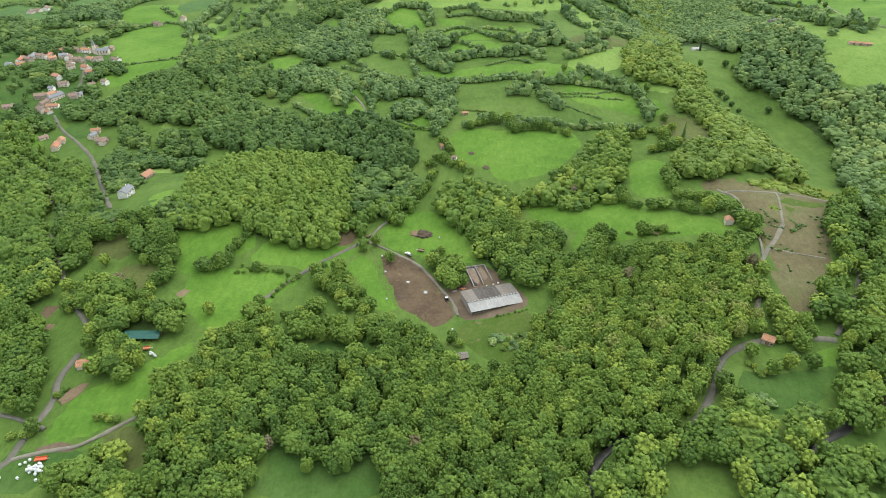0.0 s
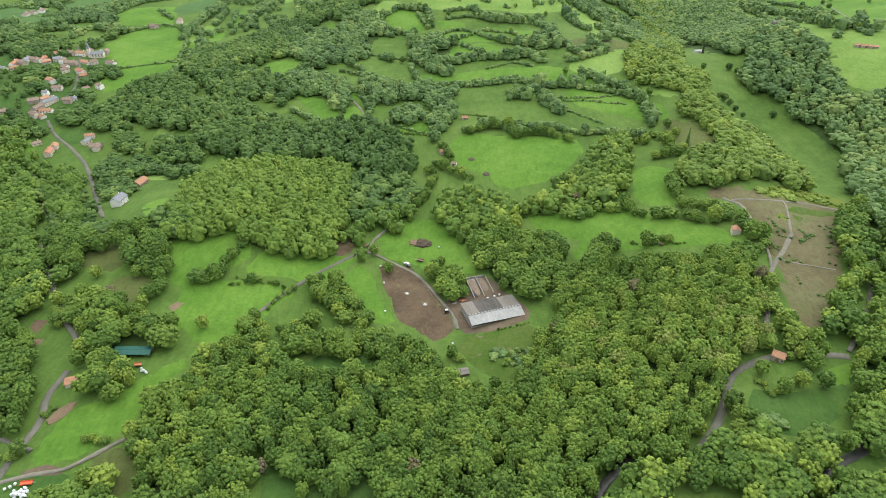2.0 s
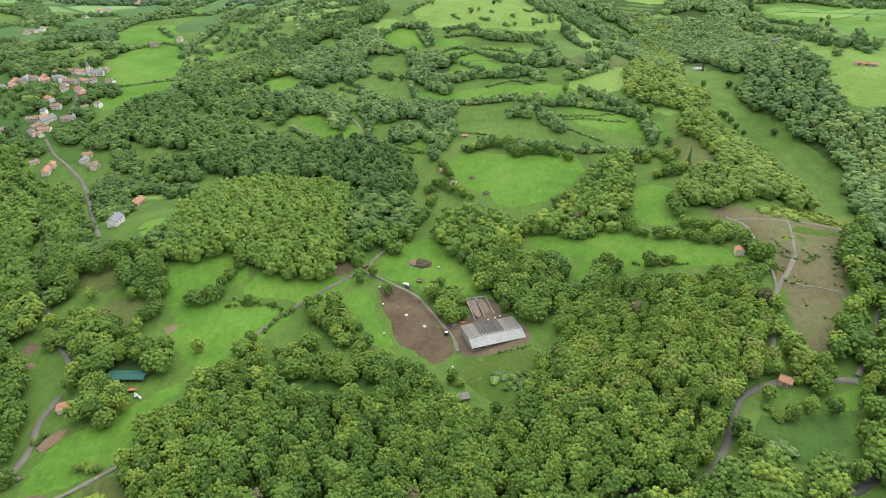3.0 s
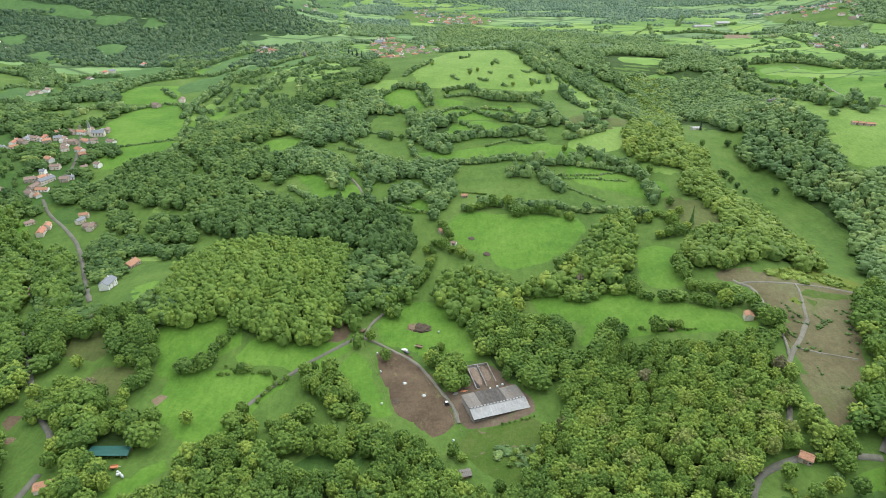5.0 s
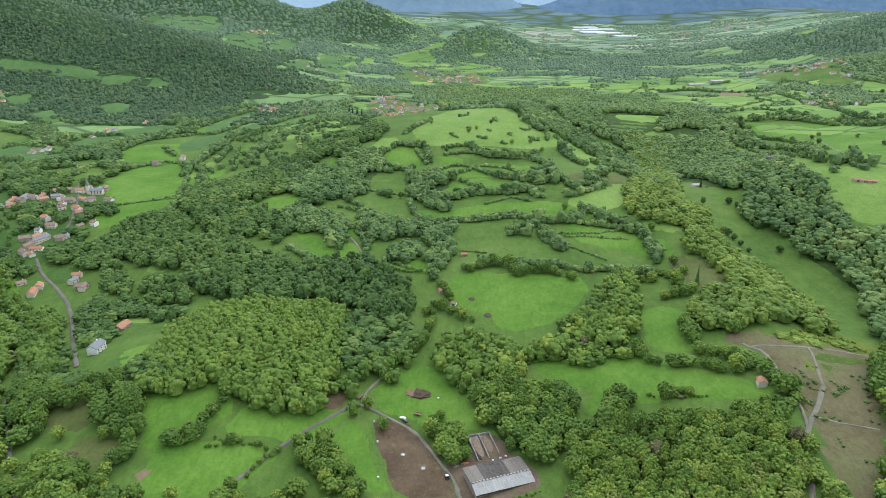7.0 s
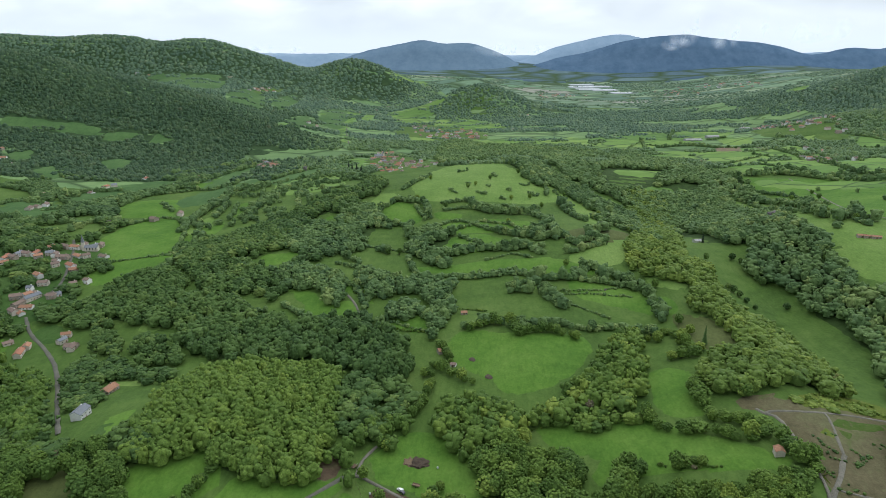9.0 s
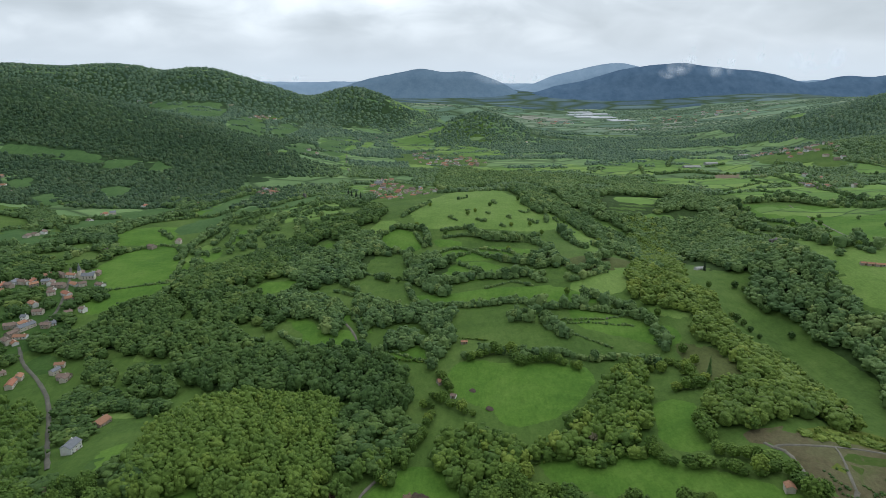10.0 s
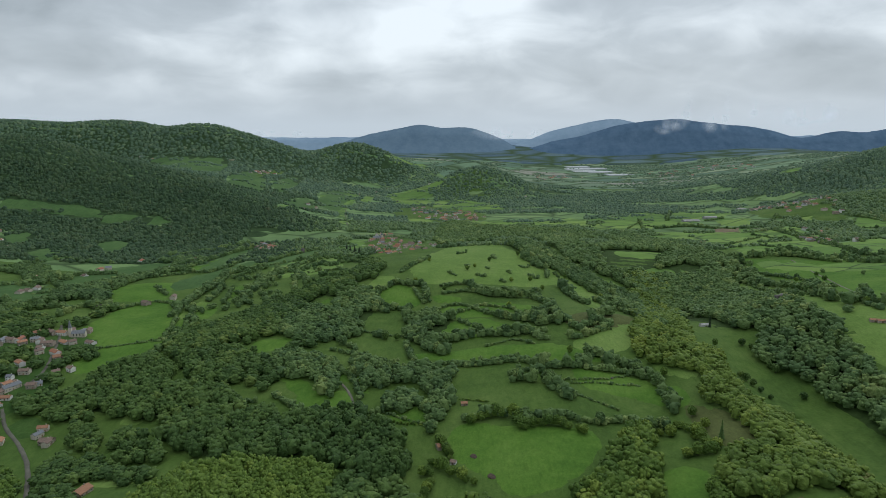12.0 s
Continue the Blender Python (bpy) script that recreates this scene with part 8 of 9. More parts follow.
def lump(rx, ry, rz, seed, rough=0.25, rings=3):
    """A heap: a flattened uneven dome."""
    bm = bmesh.new()
    bmesh.ops.create_icosphere(bm, subdivisions=rings, radius=1)
    for v in bm.verts:
        n = v.co.copy()
        k = 1 + rough * (noise.noise(n * 1.7 + Vector((seed, 0, 0))) + 0.6 * noise.noise(n * 5 + Vector((0, seed, 0))))
        v.co = Vector((n.x * rx * k, n.y * ry * k, max(n.z, -0.15) * rz * k))
    return bm


def root(name, x, y, turn=0.0, label="", category="", group="", up=0.0, sink=0.15):
    ob = new(name)
    ob.matrix_world = pose(x, y, float(ground_height(x, y)) + up - sink, 0, 0, turn)
    return tagged(ob, label, category, group)


# ---- houses ----
UNIT = {}


def unit_box(name, mat):
    """One shared cube mesh a kind, scaled to its use."""
    if (name, mat.name) not in UNIT:
        me = bpy.data.meshes.new(name)
        bm = box(-0.5, 0.5, -0.5, 0.5, 0, 1)
        bm.to_mesh(me), bm.free()
        me.materials.append(mat)
        UNIT[name, mat.name] = me
    return UNIT[name, mat.name]


def house(x, y, turn, long, deep, eaves, walls, tiles, label, group="", name="house", rich=True, chimney=True):
    """A gabled house: walls, roof with eaves, windows with shutters, door and chimney."""
    h = root(name, x, y, turn, label, "house", group, sink=0.0)
    d, ridge = deep / 2, eaves + deep * 0.26
    part("wall", prism([(-d, -1.5), (d, -1.5), (d, eaves), (0, ridge), (-d, eaves)], -long / 2, long / 2), walls, h)
    o, l = 0.45, long / 2 + 0.35
    drop = 0.26 * 2 * o
    part("roof", prism([(-d - o, eaves - drop + 0.05), (0, ridge + 0.05), (d + o, eaves - drop + 0.05), (d + o, eaves - drop + 0.3), (0, ridge + 0.32), (-d - o, eaves - drop + 0.3)], -l, l), tiles, h)
    if chimney:
        shared("chimney", unit_box("chimney", walls), h, pose(long * 0.28, d * 0.25, ridge - 0.9) @ Matrix.Diagonal((0.7, 0.7, 1.9, 1)))
    if rich:
        n = max(2, int(long / 3.2))
        for side in (-1, 1):
            for i in range(n):
                px = -long / 2 + long * (i + 0.5) / n
                if side < 0 and i == n // 2:
                    shared("door", unit_box("door", SHUTTER), h, pose(px, -d - 0.03, 0) @ Matrix.Diagonal((1.1, 0.12, 2.1, 1)))
                else:
                    w = shared("window", unit_box("window", WHITEWASH), h, pose(px, side * (d + 0.02), 1.0) @ Matrix.Diagonal((1.25, 0.1, 1.35, 1)))
                    shared("pane", unit_box("pane", PANE), w, pose(0, side * 0.25, 0.08) @ Matrix.Diagonal((0.82, 0.7, 0.84, 1)))
                if eaves > 4.2:
                    w = shared("window", unit_box("window", WHITEWASH), h, pose(px, side * (d + 0.02), 3.4) @ Matrix.Diagonal((1.15, 0.1, 1.2, 1)))
                    shared("pane", unit_box("pane", PANE), w, pose(0, side * 0.25, 0.08) @ Matrix.Diagonal((0.82, 0.7, 0.84, 1)))
    return h


ROOFS = [(TILE, "faded orange clay-tiled"), (TILE_BROWN, "weathered brown-tiled"), (TILE_BROWN, "weathered brown-tiled"), (TILE_BROWN, "weathered brown-tiled"), (TILE, "faded orange clay-tiled"), (SLATE, "grey-roofed"), (TILE_BROWN, "weathered brown-tiled"), (TILE_RED, "bright red-tiled")]
WALLS = [(WHITEWASH, "white rendered"), (PLASTER, "cream plastered"), (WHITEWASH, "white rendered"), (STONE, "old stone"), (PLASTER, "cream plastered")]


def any_house(x, y, group, size=1.0, rich=True, tiles=None, walls=None, long=0.0, turn=None):
    SEED[0] += 1
    rng = random.Random(SEED[0])
    t, tn = next(((m, n) for m, n in ROOFS if m is tiles), rng.choice(ROOFS))
    w, wn = next(((m, n) for m, n in WALLS if m is walls), rng.choice(WALLS))
    long = long or rng.uniform(10, 16) * size
    return house(x, y, rng.choice((8, 98, 40, -25, 75)) + rng.uniform(-12, 12) if turn is None else turn, long, rng.uniform(7.5, 9.5) * size, rng.choice((3.2, 5.4, 5.6)) * size, w, t, wn + " house with a " + tn + " roof", group, rich=rich)


def village(poly, gap, group, size=1.0, rich=False, share=0.8, seed=1):
    """Houses spread over a village's ground."""
    x, y = scatter(rounded(poly, True, 15.0), gap, seed)
    rng = random.Random(seed)
    for a, b in zip(x, y):
        if rng.random() < share:
            any_house(float(a), float(b), group, size, rich)


def church(x, y, turn, label, tower=13.0, spire=9.0, size=1.0):
    c = root("church", x, y, turn, label, "church", sink=0.0)
    part("nave", prism([(-4.5 * size, -1), (4.5 * size, -1), (4.5 * size, 6.5 * size), (0, 10 * size), (-4.5 * size, 6.5 * size)], -11 * size, 9 * size), PLASTER, c)
    part("nave_roof", prism([(-5 * size, 6.2 * size), (0, 10.1 * size), (5 * size, 6.2 * size), (5 * size, 6.5 * size), (0, 10.5 * size), (-5 * size, 6.5 * size)], -11.4 * size, 9 * size), SLATE, c)
    part("tower", box(9 * size, 13.5 * size, -2.3 * size, 2.3 * size, -1, tower, 0.1), PLASTER, c)
    m = Matrix.Translation((11.25 * size, 0, 0)) @ Matrix.Rotation(radians(45), 4, "Z")
    part("spire", tube(3.3 * size, 0.05, tower, tower + spire, 4, None, m), SLATE, c, "tapering pale slate spire")
    for i in (-1, 1):
        for k in range(4):
            shared("window", unit_box("pane", PANE), c, pose((-8.5 + 4.6 * k) * size, i * 4.52 * size, 2.2 * size) @ Matrix.Diagonal((0.9, 0.1, 3.0, 1)))
    return c


# ---- the farm ----
def cattle_barn(x, y, turn):
    """Long barn: pale corrugated front slope, ridge vents, low dark rear roof in three sections, open front on posts."""
    b = root("cattle_barn", x, y, turn, "long cattle barn with a pale corrugated roof and open front", "barn", sink=0.1)
    L, f, r, k = 17.5, -10.0, 11.0, -3.2
    eaves, ridge, back = 3.5, 5.5, 4.1
    gable = [(f + 0.4, -1), (r - 0.4, -1), (r - 0.4, back - 0.2), (k + 0.3, ridge - 0.5), (f + 0.4, eaves - 0.1)]
    part("gable_wall", prism(gable, -L, -L + 0.3), CONCRETE, b)
    part("gable_wall", prism(gable, L - 0.3, L), CONCRETE, b)
    part("rear_wall", box(-L + 0.3, L - 0.3, r - 0.7, r - 0.4, -1, back - 0.3), CONCRETE, b)
    part("feed_wall", box(-L + 0.3, L - 0.3, f + 0.6, f + 0.8, -1, 1.0, 0.03), CONCRETE, b)
    for i in range(8):
        px = -L + 2.2 + i * 4.35
        part("post", box(px - 0.12, px + 0.12, f + 0.85, f + 1.1, -1, eaves, 0.02), TIMBER, b)
    n = 12
    w = (2 * L + 0.8) / n
    for i in range(n):
        x0 = -L - 0.4 + i * w
        part("roof_sheet", slope(x0, x0 + w - 0.05, f - 0.5, eaves - 0.1, f + 3.3, eaves + 0.98, 0.08, 6), SHEET_WHITE, b, "whitish corrugated roof sheet" if i == 0 else "")
        part("roof_sheet", slope(x0, x0 + w - 0.05, f + 3.2, eaves + 0.86, k - 0.2, ridge - 0.1, 0.08, 6), SHEET_PALE if i % 3 else SHEET_WHITE, b)
    for i in range(17):
        px = -L + 1.0 + i * 2.07
        part("ridge_vent", box(px - 0.55, px + 0.55, k - 0.5, k + 0.5, ridge - 0.2, ridge + 0.3, 0.05), SHEET_WHITE, b)
    part("ridge_cap", box(-L - 0.3, L + 0.3, k - 0.25, k + 0.6, ridge - 0.3, ridge - 0.05), SHEET_DARK, b)
    for x0, x1, m in ((-L - 0.4, -9.6, SHEET_GREY), (-9.56, 6.4, SHEET_DARK), (6.44, L + 0.4, SHEET_GREY)):
        m2 = int((x1 - x0) / 2.9)
        for i in range(m2):
            a = x0 + (x1 - x0) * i / m2
            part("rear_roof_sheet", slope(a, a + (x1 - x0) / m2 - 0.04, k + 0.4, ridge - 0.2, r + 0.5 - (1.5 if m is SHEET_GREY and x0 > 0 else 0), back, 0.08, 6), m, b)
    part("gutter", box(-L - 0.3, L + 0.3, f - 0.7, f - 0.52, eaves - 0.28, eaves - 0.14, 0.03), STEEL, b)
    return b


cattle_barn(30.6, 335.0, 18.5)


def silage_clamp(x, y, turn):
    """Open clamp: three low concrete walls on a slab, with dung and dark sheets in the bays."""
    c = root("silage_clamp", x, y, turn, "open concrete silage clamp with dark bays behind the barn", "silage clamp", sink=0.0)
    part("slab", box(-7.5, 7.5, -11, 11, -1.0, 0.35), CONCRETE, c)
    for px, h in ((-7.2, 1.9), (-0.3, 2.2), (6.8, 1.8)):
        part("side_wall", prism([(-11, 0), (11, 0), (11, h), (-6, h), (-11, h * 0.55)], px - 0.3, px + 0.3), CONCRETE, c)
    part("end_wall", box(-7.5, 7.1, 10.6, 11.2, 0.2, 2.0, 0.05), CONCRETE, c)
    for px, seed in ((-3.8, 3), (3.2, 9)):
        bm = lump(3.0, 9.5, 0.9, seed, 0.2)
        bmesh.ops.translate(bm, verts=bm.verts, vec=(px, 0.5, 0.4))
        part("silage", bm, SOIL_HEAP, c)
    part("black_sheet", box(-7.0, -4.6, -10.5, -2.0, 0.36, 0.75, 0.1), BLACK, c)
    return c


SOIL_HEAP = speckled("brown_silage", [(0.3, (0.12, 0.085, 0.06)), (0.7, (0.24, 0.19, 0.145))], 0.8, bump=0.8)
silage_clamp(24.0, 364.5, 15)


def heap(x, y, rx, ry, rz, mat, label, seed, name="heap", turn=0.0):
    me_root = root(name, x, y, turn, label, name.replace("_", " "), sink=0.1)
    part("mound", lump(rx, ry, rz, seed, 0.35), mat, me_root)
    rng = random.Random(seed)
    for i in range(7):
        a, k = rng.uniform(0, math.tau), rng.uniform(0.6, 1.1)
        bm = lump(rx * rng.uniform(0.18, 0.32), ry * rng.uniform(0.18, 0.32), rz * rng.uniform(0.4, 0.8), seed + i, 0.4, 2)
        bmesh.ops.translate(bm, verts=bm.verts, vec=(rx * k * math.cos(a), ry * k * math.sin(a), 0.0))
        part("clod", bm, mat, me_root)
    return me_root


heap(-16.9, 421.2, 6.4, 5.6, 2.4, DUNG, "dark manure heap with straw round it on a meadow", 4, "manure_heap")
heap(-22.7, 422.2, 4.6, 5.0, 1.4, STRAW, "brown straw heap beside a manure heap", 14, "straw_heap")
heap(12.5, 351.0, 2.6, 1.4, 0.8, RUBBLE, "small heap of orange rubble in a farmyard", 21, "rubble_heap", 12)
heap(8.0, 349.0, 3.2, 1.6, 0.7, CONCRETE, "low heap of pale stones in a farmyard", 24, "stone_heap", 20)
heap(-195.7, 241.2, 3.4, 7.5, 1.2, STRAW, "heap of brown branches and straw by a road", 31, "brush_heap", -25)
heap(-196.5, 240.0, 2.0, 3.6, 0.5, CONCRETE, "strip of grey stones by a road", 37, "stone_heap", -30)
heap(-239.0, 297.0, 4.0, 2.4, 0.8, STRAW, "heap of brown wood chips by a road", 41, "brush_heap", 10)


def ring_feeder(x, y, seed, full=True):
    """Round cattle feeder: hay in a ring of steel bars, in a ring of dark mud."""
    f = root("ring_feeder", x, y, seed * 31, "round steel cattle feeder with pale hay" if full else "dark churned ring of mud where a feeder stood", "cattle feeder", "cattle feeding places", sink=0.0)
    part("mud_ring", lump(4.2, 4.2, 0.45, seed, 0.15), DUNG, f)
    if full:
        part("hay", lump(1.3, 1.3, 1.3, seed + 1, 0.2), WRAP, f, "white-wrapped bale")
        bm = bmesh.new()
        for i in range(12):
            a = i * math.tau / 12
            tube(0.04, 0.04, 0.2, 1.5, 6, bm, Matrix.Translation((1.6 * math.cos(a), 1.6 * math.sin(a), 0)))
        part("bar_ring", bm, STEEL, f)
    return f


for fx, fy, s, full in ((-25.5, 360.7, 1, True), (-12.8, 348.0, 2, True), (-29, 375.0, 3, False), (-28.0, 342.5, 4, False), (24.8, 546.3, 5, False), (36.3, 516.3, 6, False)):
    ring_feeder(fx, fy, s, full)


def car(x, y, turn, paint, label, long=4.2):
    c = root("car", x, y, turn, label, "car", up=0.62)
    h, w = long / 2, 0.85
    part("body", prism([(-h, 0.35), (h, 0.35), (h, 0.75), (h - 0.9, 0.92), (h - 1.5, 1.42), (-h + 0.5, 1.45), (-h, 0.95)], -w, w), paint, c).matrix_local = Matrix.Rotation(radians(-90), 4, "Z")
    part("windscreen", slope(-0.7, 0.7, 0, 0.98, 0.5, 1.4, 0.04), PANE, c).matrix_local = pose(h - 0.85, 0, 0.0, 0, 0, 90)
    for i in (-1, 1):
        part("side_window", box(-h + 0.5, h - 1.5, i * w - 0.02, i * w + 0.02, 1.0, 1.33, 0.02), PANE, c)
        for k in (-1, 1):
            part("wheel", tube(0.32, 0.32, -0.1, 0.1, 14, None, Matrix.Translation((k * h * 0.62, i * w, 0.32)) @ Matrix.Rotation(radians(90), 4, "X")), BLACK, c)
    return c


car(-27.7, 395.4, 150, CAR_WHITE, "white car parked by a gravel track")
car(-26.2, 393.0, 140, CAR_DARK, "dark car parked by a gravel track", 3.8)


def trailer(x, y, turn, mat, label, long=5.0, name="farm_trailer"):
    """Flat farm trailer: bed, side boards, drawbar and two wheels."""
    c = root(name, x, y, turn, label, name.replace("_", " "), up=0.45)
    part("bed", box(-long / 2, long / 2, -1.1, 1.1, 0.75, 0.95, 0.03), mat, c)
    for i in (-1, 1):
        part("side_board", box(-long / 2, long / 2, i * 1.1 - 0.05, i * 1.1 + 0.05, 0.95, 1.5), mat, c)
        part("wheel", tube(0.42, 0.42, -0.14, 0.14, 14, None, Matrix.Translation((-0.3, i * 1.2, 0.42)) @ Matrix.Rotation(radians(90), 4, "X")), BLACK, c)
    part("drawbar", box(long / 2, long / 2 + 1.3, -0.08, 0.08, 0.7, 0.85), STEEL, c)
    return c


trailer(-17.9, 399.2, 160, TIMBER, "dark wooden farm trailer on a meadow")
trailer(-190.5, 198.8, 10, RED_PAINT, "faded red farm implement on worn grass", 5.5, "farm_implement")
trailer(-170.5, 276.0, 10, RUBBLE, "rusty orange trailer beside a green shed", 4.0)
trailer(-58.5, 415.0, 60, TIMBER, "old brown trailer by a hedge", 4.0)


def tractor(x, y, turn):
    c = root("tractor", x, y, turn, "dark green tractor standing at the paddock edge", "tractor", up=0.3)
    part("bonnet", box(0.2, 2.0, -0.45, 0.45, 0.8, 1.5, 0.1), TRACTOR_GREEN, c)
    part("cab", box(-1.1, 0.2, -0.75, 0.75, 0.9, 2.6, 0.1), PANE, c)
    part("cab_roof", box(-1.2, 0.3, -0.85, 0.85, 2.6, 2.75, 0.05), CAR_WHITE, c)
    for px, r in ((-0.8, 0.85), (1.5, 0.5)):
        for i in (-1, 1):
            part("wheel", tube(r, r, -0.2, 0.2, 16, None, Matrix.Translation((px, i * 0.95, r)) @ Matrix.Rotation(radians(90), 4, "X")), BLACK, c)
    return c


tractor(1.2, 339.0, 100)


def bale(x, y, turn, label="white plastic-wrapped round bale", mat=WRAP, up=0.0):
    b = root("round_bale", x, y, turn, label, "bale", "wrapped bales", sink=0.05, up=up + 0.6)
    bm = tube(0.65, 0.65, -0.6, 0.6, 16, None, Matrix.Translation((0, 0, 0.65)) @ Matrix.Rotation(radians(90), 4, "X"))
    bmesh.ops.bevel(bm, geom=[e for e in bm.edges if e.calc_face_angle(0) > 1.2], offset=0.12, segments=2, affect="EDGES")
    part("wrap", bm, mat, b)
    return b


rng_bale = random.Random(8)
for i in range(26):
    a, r = rng_bale.uniform(0, math.tau), math.sqrt(rng_bale.random())
    bale(-190.5 + 4.2 * r * math.cos(a), 193.0 + 3.4 * r * math.sin(a), rng_bale.uniform(0, 180), up=1.1 if r < 0.4 and i % 2 else 0.0)
for bx, by in ((-197, 197), (-195.6, 198.5), (-199, 196), (-196, 188.5), (-186.5, 187), (-167.0, 272.8), (-165.4, 271.6), (-164.0, 270.6), (-166.3, 270.9), (-163.1, 269.6), (-205.0, 189.0)):
    bale(bx, by, rng_bale.uniform(0, 180))
for bx, by in ((-42.0, 372), (-46, 391.0), (-4.5, 415.0), (28.5, 350.6), (33.0, 352.2), (36.3, 353.5), (5.0, 305.0), (-38.5, 340)):
    bale(bx, by, rng_bale.uniform(0, 180), "single white-wrapped bale on a farm")


def shed(x, y, turn, long, deep, eaves, roof, walls, label, name="shed", pitch=0.3, open_front=False):
    s = root(name, x, y, turn, label, name.replace("_", " "), sink=0.0)
    d = deep / 2
    ridge = eaves + d * pitch
    if open_front:
        part("rear_wall", box(-long / 2, long / 2, d - 0.25, d, -1, eaves), walls, s)
        for i in range(7):
            px = -long / 2 + 0.2 + i * (long - 0.4) / 6
            part("post", box(px - 0.12, px + 0.12, -d, -d + 0.25, -1, eaves), TIMBER, s)
    else:
        part("wall", prism([(-d, -1), (d, -1), (d, eaves), (0, ridge), (-d, eaves)], -long / 2, long / 2), walls, s)
        part("door", box(-0.9, 0.9, -d - 0.08, -d + 0.05, 0, 2.2, 0.02), TIMBER, s)
        part("window", box(long * 0.28, long * 0.28 + 0.9, -d - 0.05, -d + 0.05, 1.0, 1.8), PANE, s)
    for sgn in (-1, 1):
        part("roof_slope", slope(-long / 2 - 0.3, long / 2 + 0.3, sgn * (d + 0.4), eaves - 0.4 * pitch + 0.12, 0, ridge + 0.12, 0.1, int(long * 1.2)), roof, s)
    part("ridge", box(-long / 2 - 0.3, long / 2 + 0.3, -0.15, 0.15, ridge + 0.06, ridge + 0.2, 0.03), roof, s)
    return s


shed(-199.5, 262.5, 20, 8.0, 5.5, 2.6, TILE, PLASTER, "small whitewashed shed with a red-brown tiled roof by a road")
shed(-177.0, 286.0, 1, 21.0, 6.5, 2.6, SHEET_GREEN, TIMBER, "long open shed with a green metal roof", "field_shed", 0.22, True)
shed(170.5, 258.5, -35, 6.0, 5.0, 3.0, TILE, STONE, "stone hut with a partly broken tiled roof by a road", "stone_hut", 0.5)
shed(189.5, 372.1, 80, 5.4, 5.0, 3.6, TILE, PLASTER, "small plastered hut with a tiled roof by a hedge", "stone_hut", 0.5)
shed(11.0, 277.5, 15, 5.5, 4.5, 2.2, SHEET_GREY, TIMBER, "low hut with a pale sheet roof among trees", "hut")
shed(-1.4, 565.0, 20, 9.0, 6.5, 2.8, TILE, STONE, "small stone farmhouse with an orange tiled roof by a field", "field_house", 0.45)
shed(7.5, 540.0, -20, 4.5, 4.0, 2.3, TILE_BROWN, WHITEWASH, "little whitewashed hut at a field edge", "hut", 0.4)
shed(19.0, 635.0, 5, 6.0, 4.5, 2.4, TILE, STONE, "low stone hut with a tiled roof in a hedge", "hut", 0.4)


def fence(line, label, gap=4.0, tall=1.25):
    """Post and wire fence along a line."""
    p = rounded(line, False, gap)
    x, y = p[0]
    f = root("fence", x, y, 0, label, "fence", sink=0.0)
    z0 = float(ground_height(x, y))
    if "post" not in UNIT:
        me = bpy.data.meshes.new("post")
        bm = box(-0.09, 0.09, -0.09, 0.09, -0.5, tall, 0.02)
        bm.to_mesh(me), bm.free()
        me.materials.append(TIMBER)
        UNIT["post"] = me
    tops = []
    for a, b in p:
        z = float(ground_height(a, b)) - z0
        shared("post", UNIT["post"], f, pose(a - x, b - y, z))
        tops.append(Vector((a - x, b - y, z)))
    for h in (0.45, 1.05):
        bm = bmesh.new()
        row = [[bm.verts.new(q + Vector((0, 0, h + s))) for s in (0, 0.05)] for q in tops]
        for u, v in zip(row, row[1:]):
            bm.faces.new((u[0], v[0], v[1], u[1]))
        bmesh.ops.solidify(bm, geom=bm.faces, thickness=0.03)
        part("wire", bm, STEEL, f)
    return f


def greenhouse(x, y, turn):
    """A block of long greenhouse tunnels under pale film."""
    g = root("greenhouse", x, y, turn, "long pale greenhouse tunnels on the far plain", "greenhouse", "greenhouses on the plain", up=2.0)
    for i in range(5):
        arch = [(9 * math.cos(a), 5.5 * math.sin(a)) for a in np.linspace(0, math.pi, 7)]
        part("tunnel", prism([(yy + i * 18 - 36, zz) for yy, zz in arch], -70, 70), POLY, g)
    return g


def spire(x, y, tall, wide, mat, label):
    """A slim upright tree."""
    s = root("slim_tree", x, y, 0, label, "tree", sink=0.1)
    part("trunk", tube(0.35, 0.15, -0.5, tall * 0.4, 8), BARK, s)
    for i, (v, f) in enumerate((spire_arrays(int(abs(x)), 10, 9),)):
        me = mesh_from("crown", np.stack([v[:, 0] * wide, v[:, 1] * wide, v[:, 2] * tall * 0.47 + tall * 0.53], 1), f, mat, False)
        me.attributes.new("tint", "FLOAT", "POINT").data.foreach_set("value", np.full(len(v), 0.3))
        shared("crown", me, s)
    return s


# ---- villages and farms ----
any_house(-548, 821, "houses of the valley village", size=0.82, tiles=TILE_RED, walls=WHITEWASH, long=17)
any_house(-538, 803, "houses of the valley village", size=0.82, tiles=TILE, walls=PLASTER, long=10)
any_house(-550, 800, "houses of the valley village", size=0.82, tiles=SLATE, walls=WHITEWASH, long=12)
any_house(-536, 819, "houses of the valley village", size=0.82, tiles=TILE_BROWN, walls=STONE, long=13)
any_house(-536, 830, "houses of the valley village", size=0.82, tiles=SLATE, walls=WHITEWASH, long=10)
any_house(-527, 831, "houses of the valley village", size=0.82, tiles=TILE_BROWN, walls=PLASTER, long=12)
any_house(-517, 833, "houses of the valley village", size=0.82, tiles=TILE_RED, walls=WHITEWASH, long=14)
any_house(-508, 823, "houses of the valley village", size=0.82, tiles=TILE, walls=STONE, long=10)
any_house(-510, 856, "houses of the valley village", size=0.82, tiles=TILE, walls=WHITEWASH, long=9)
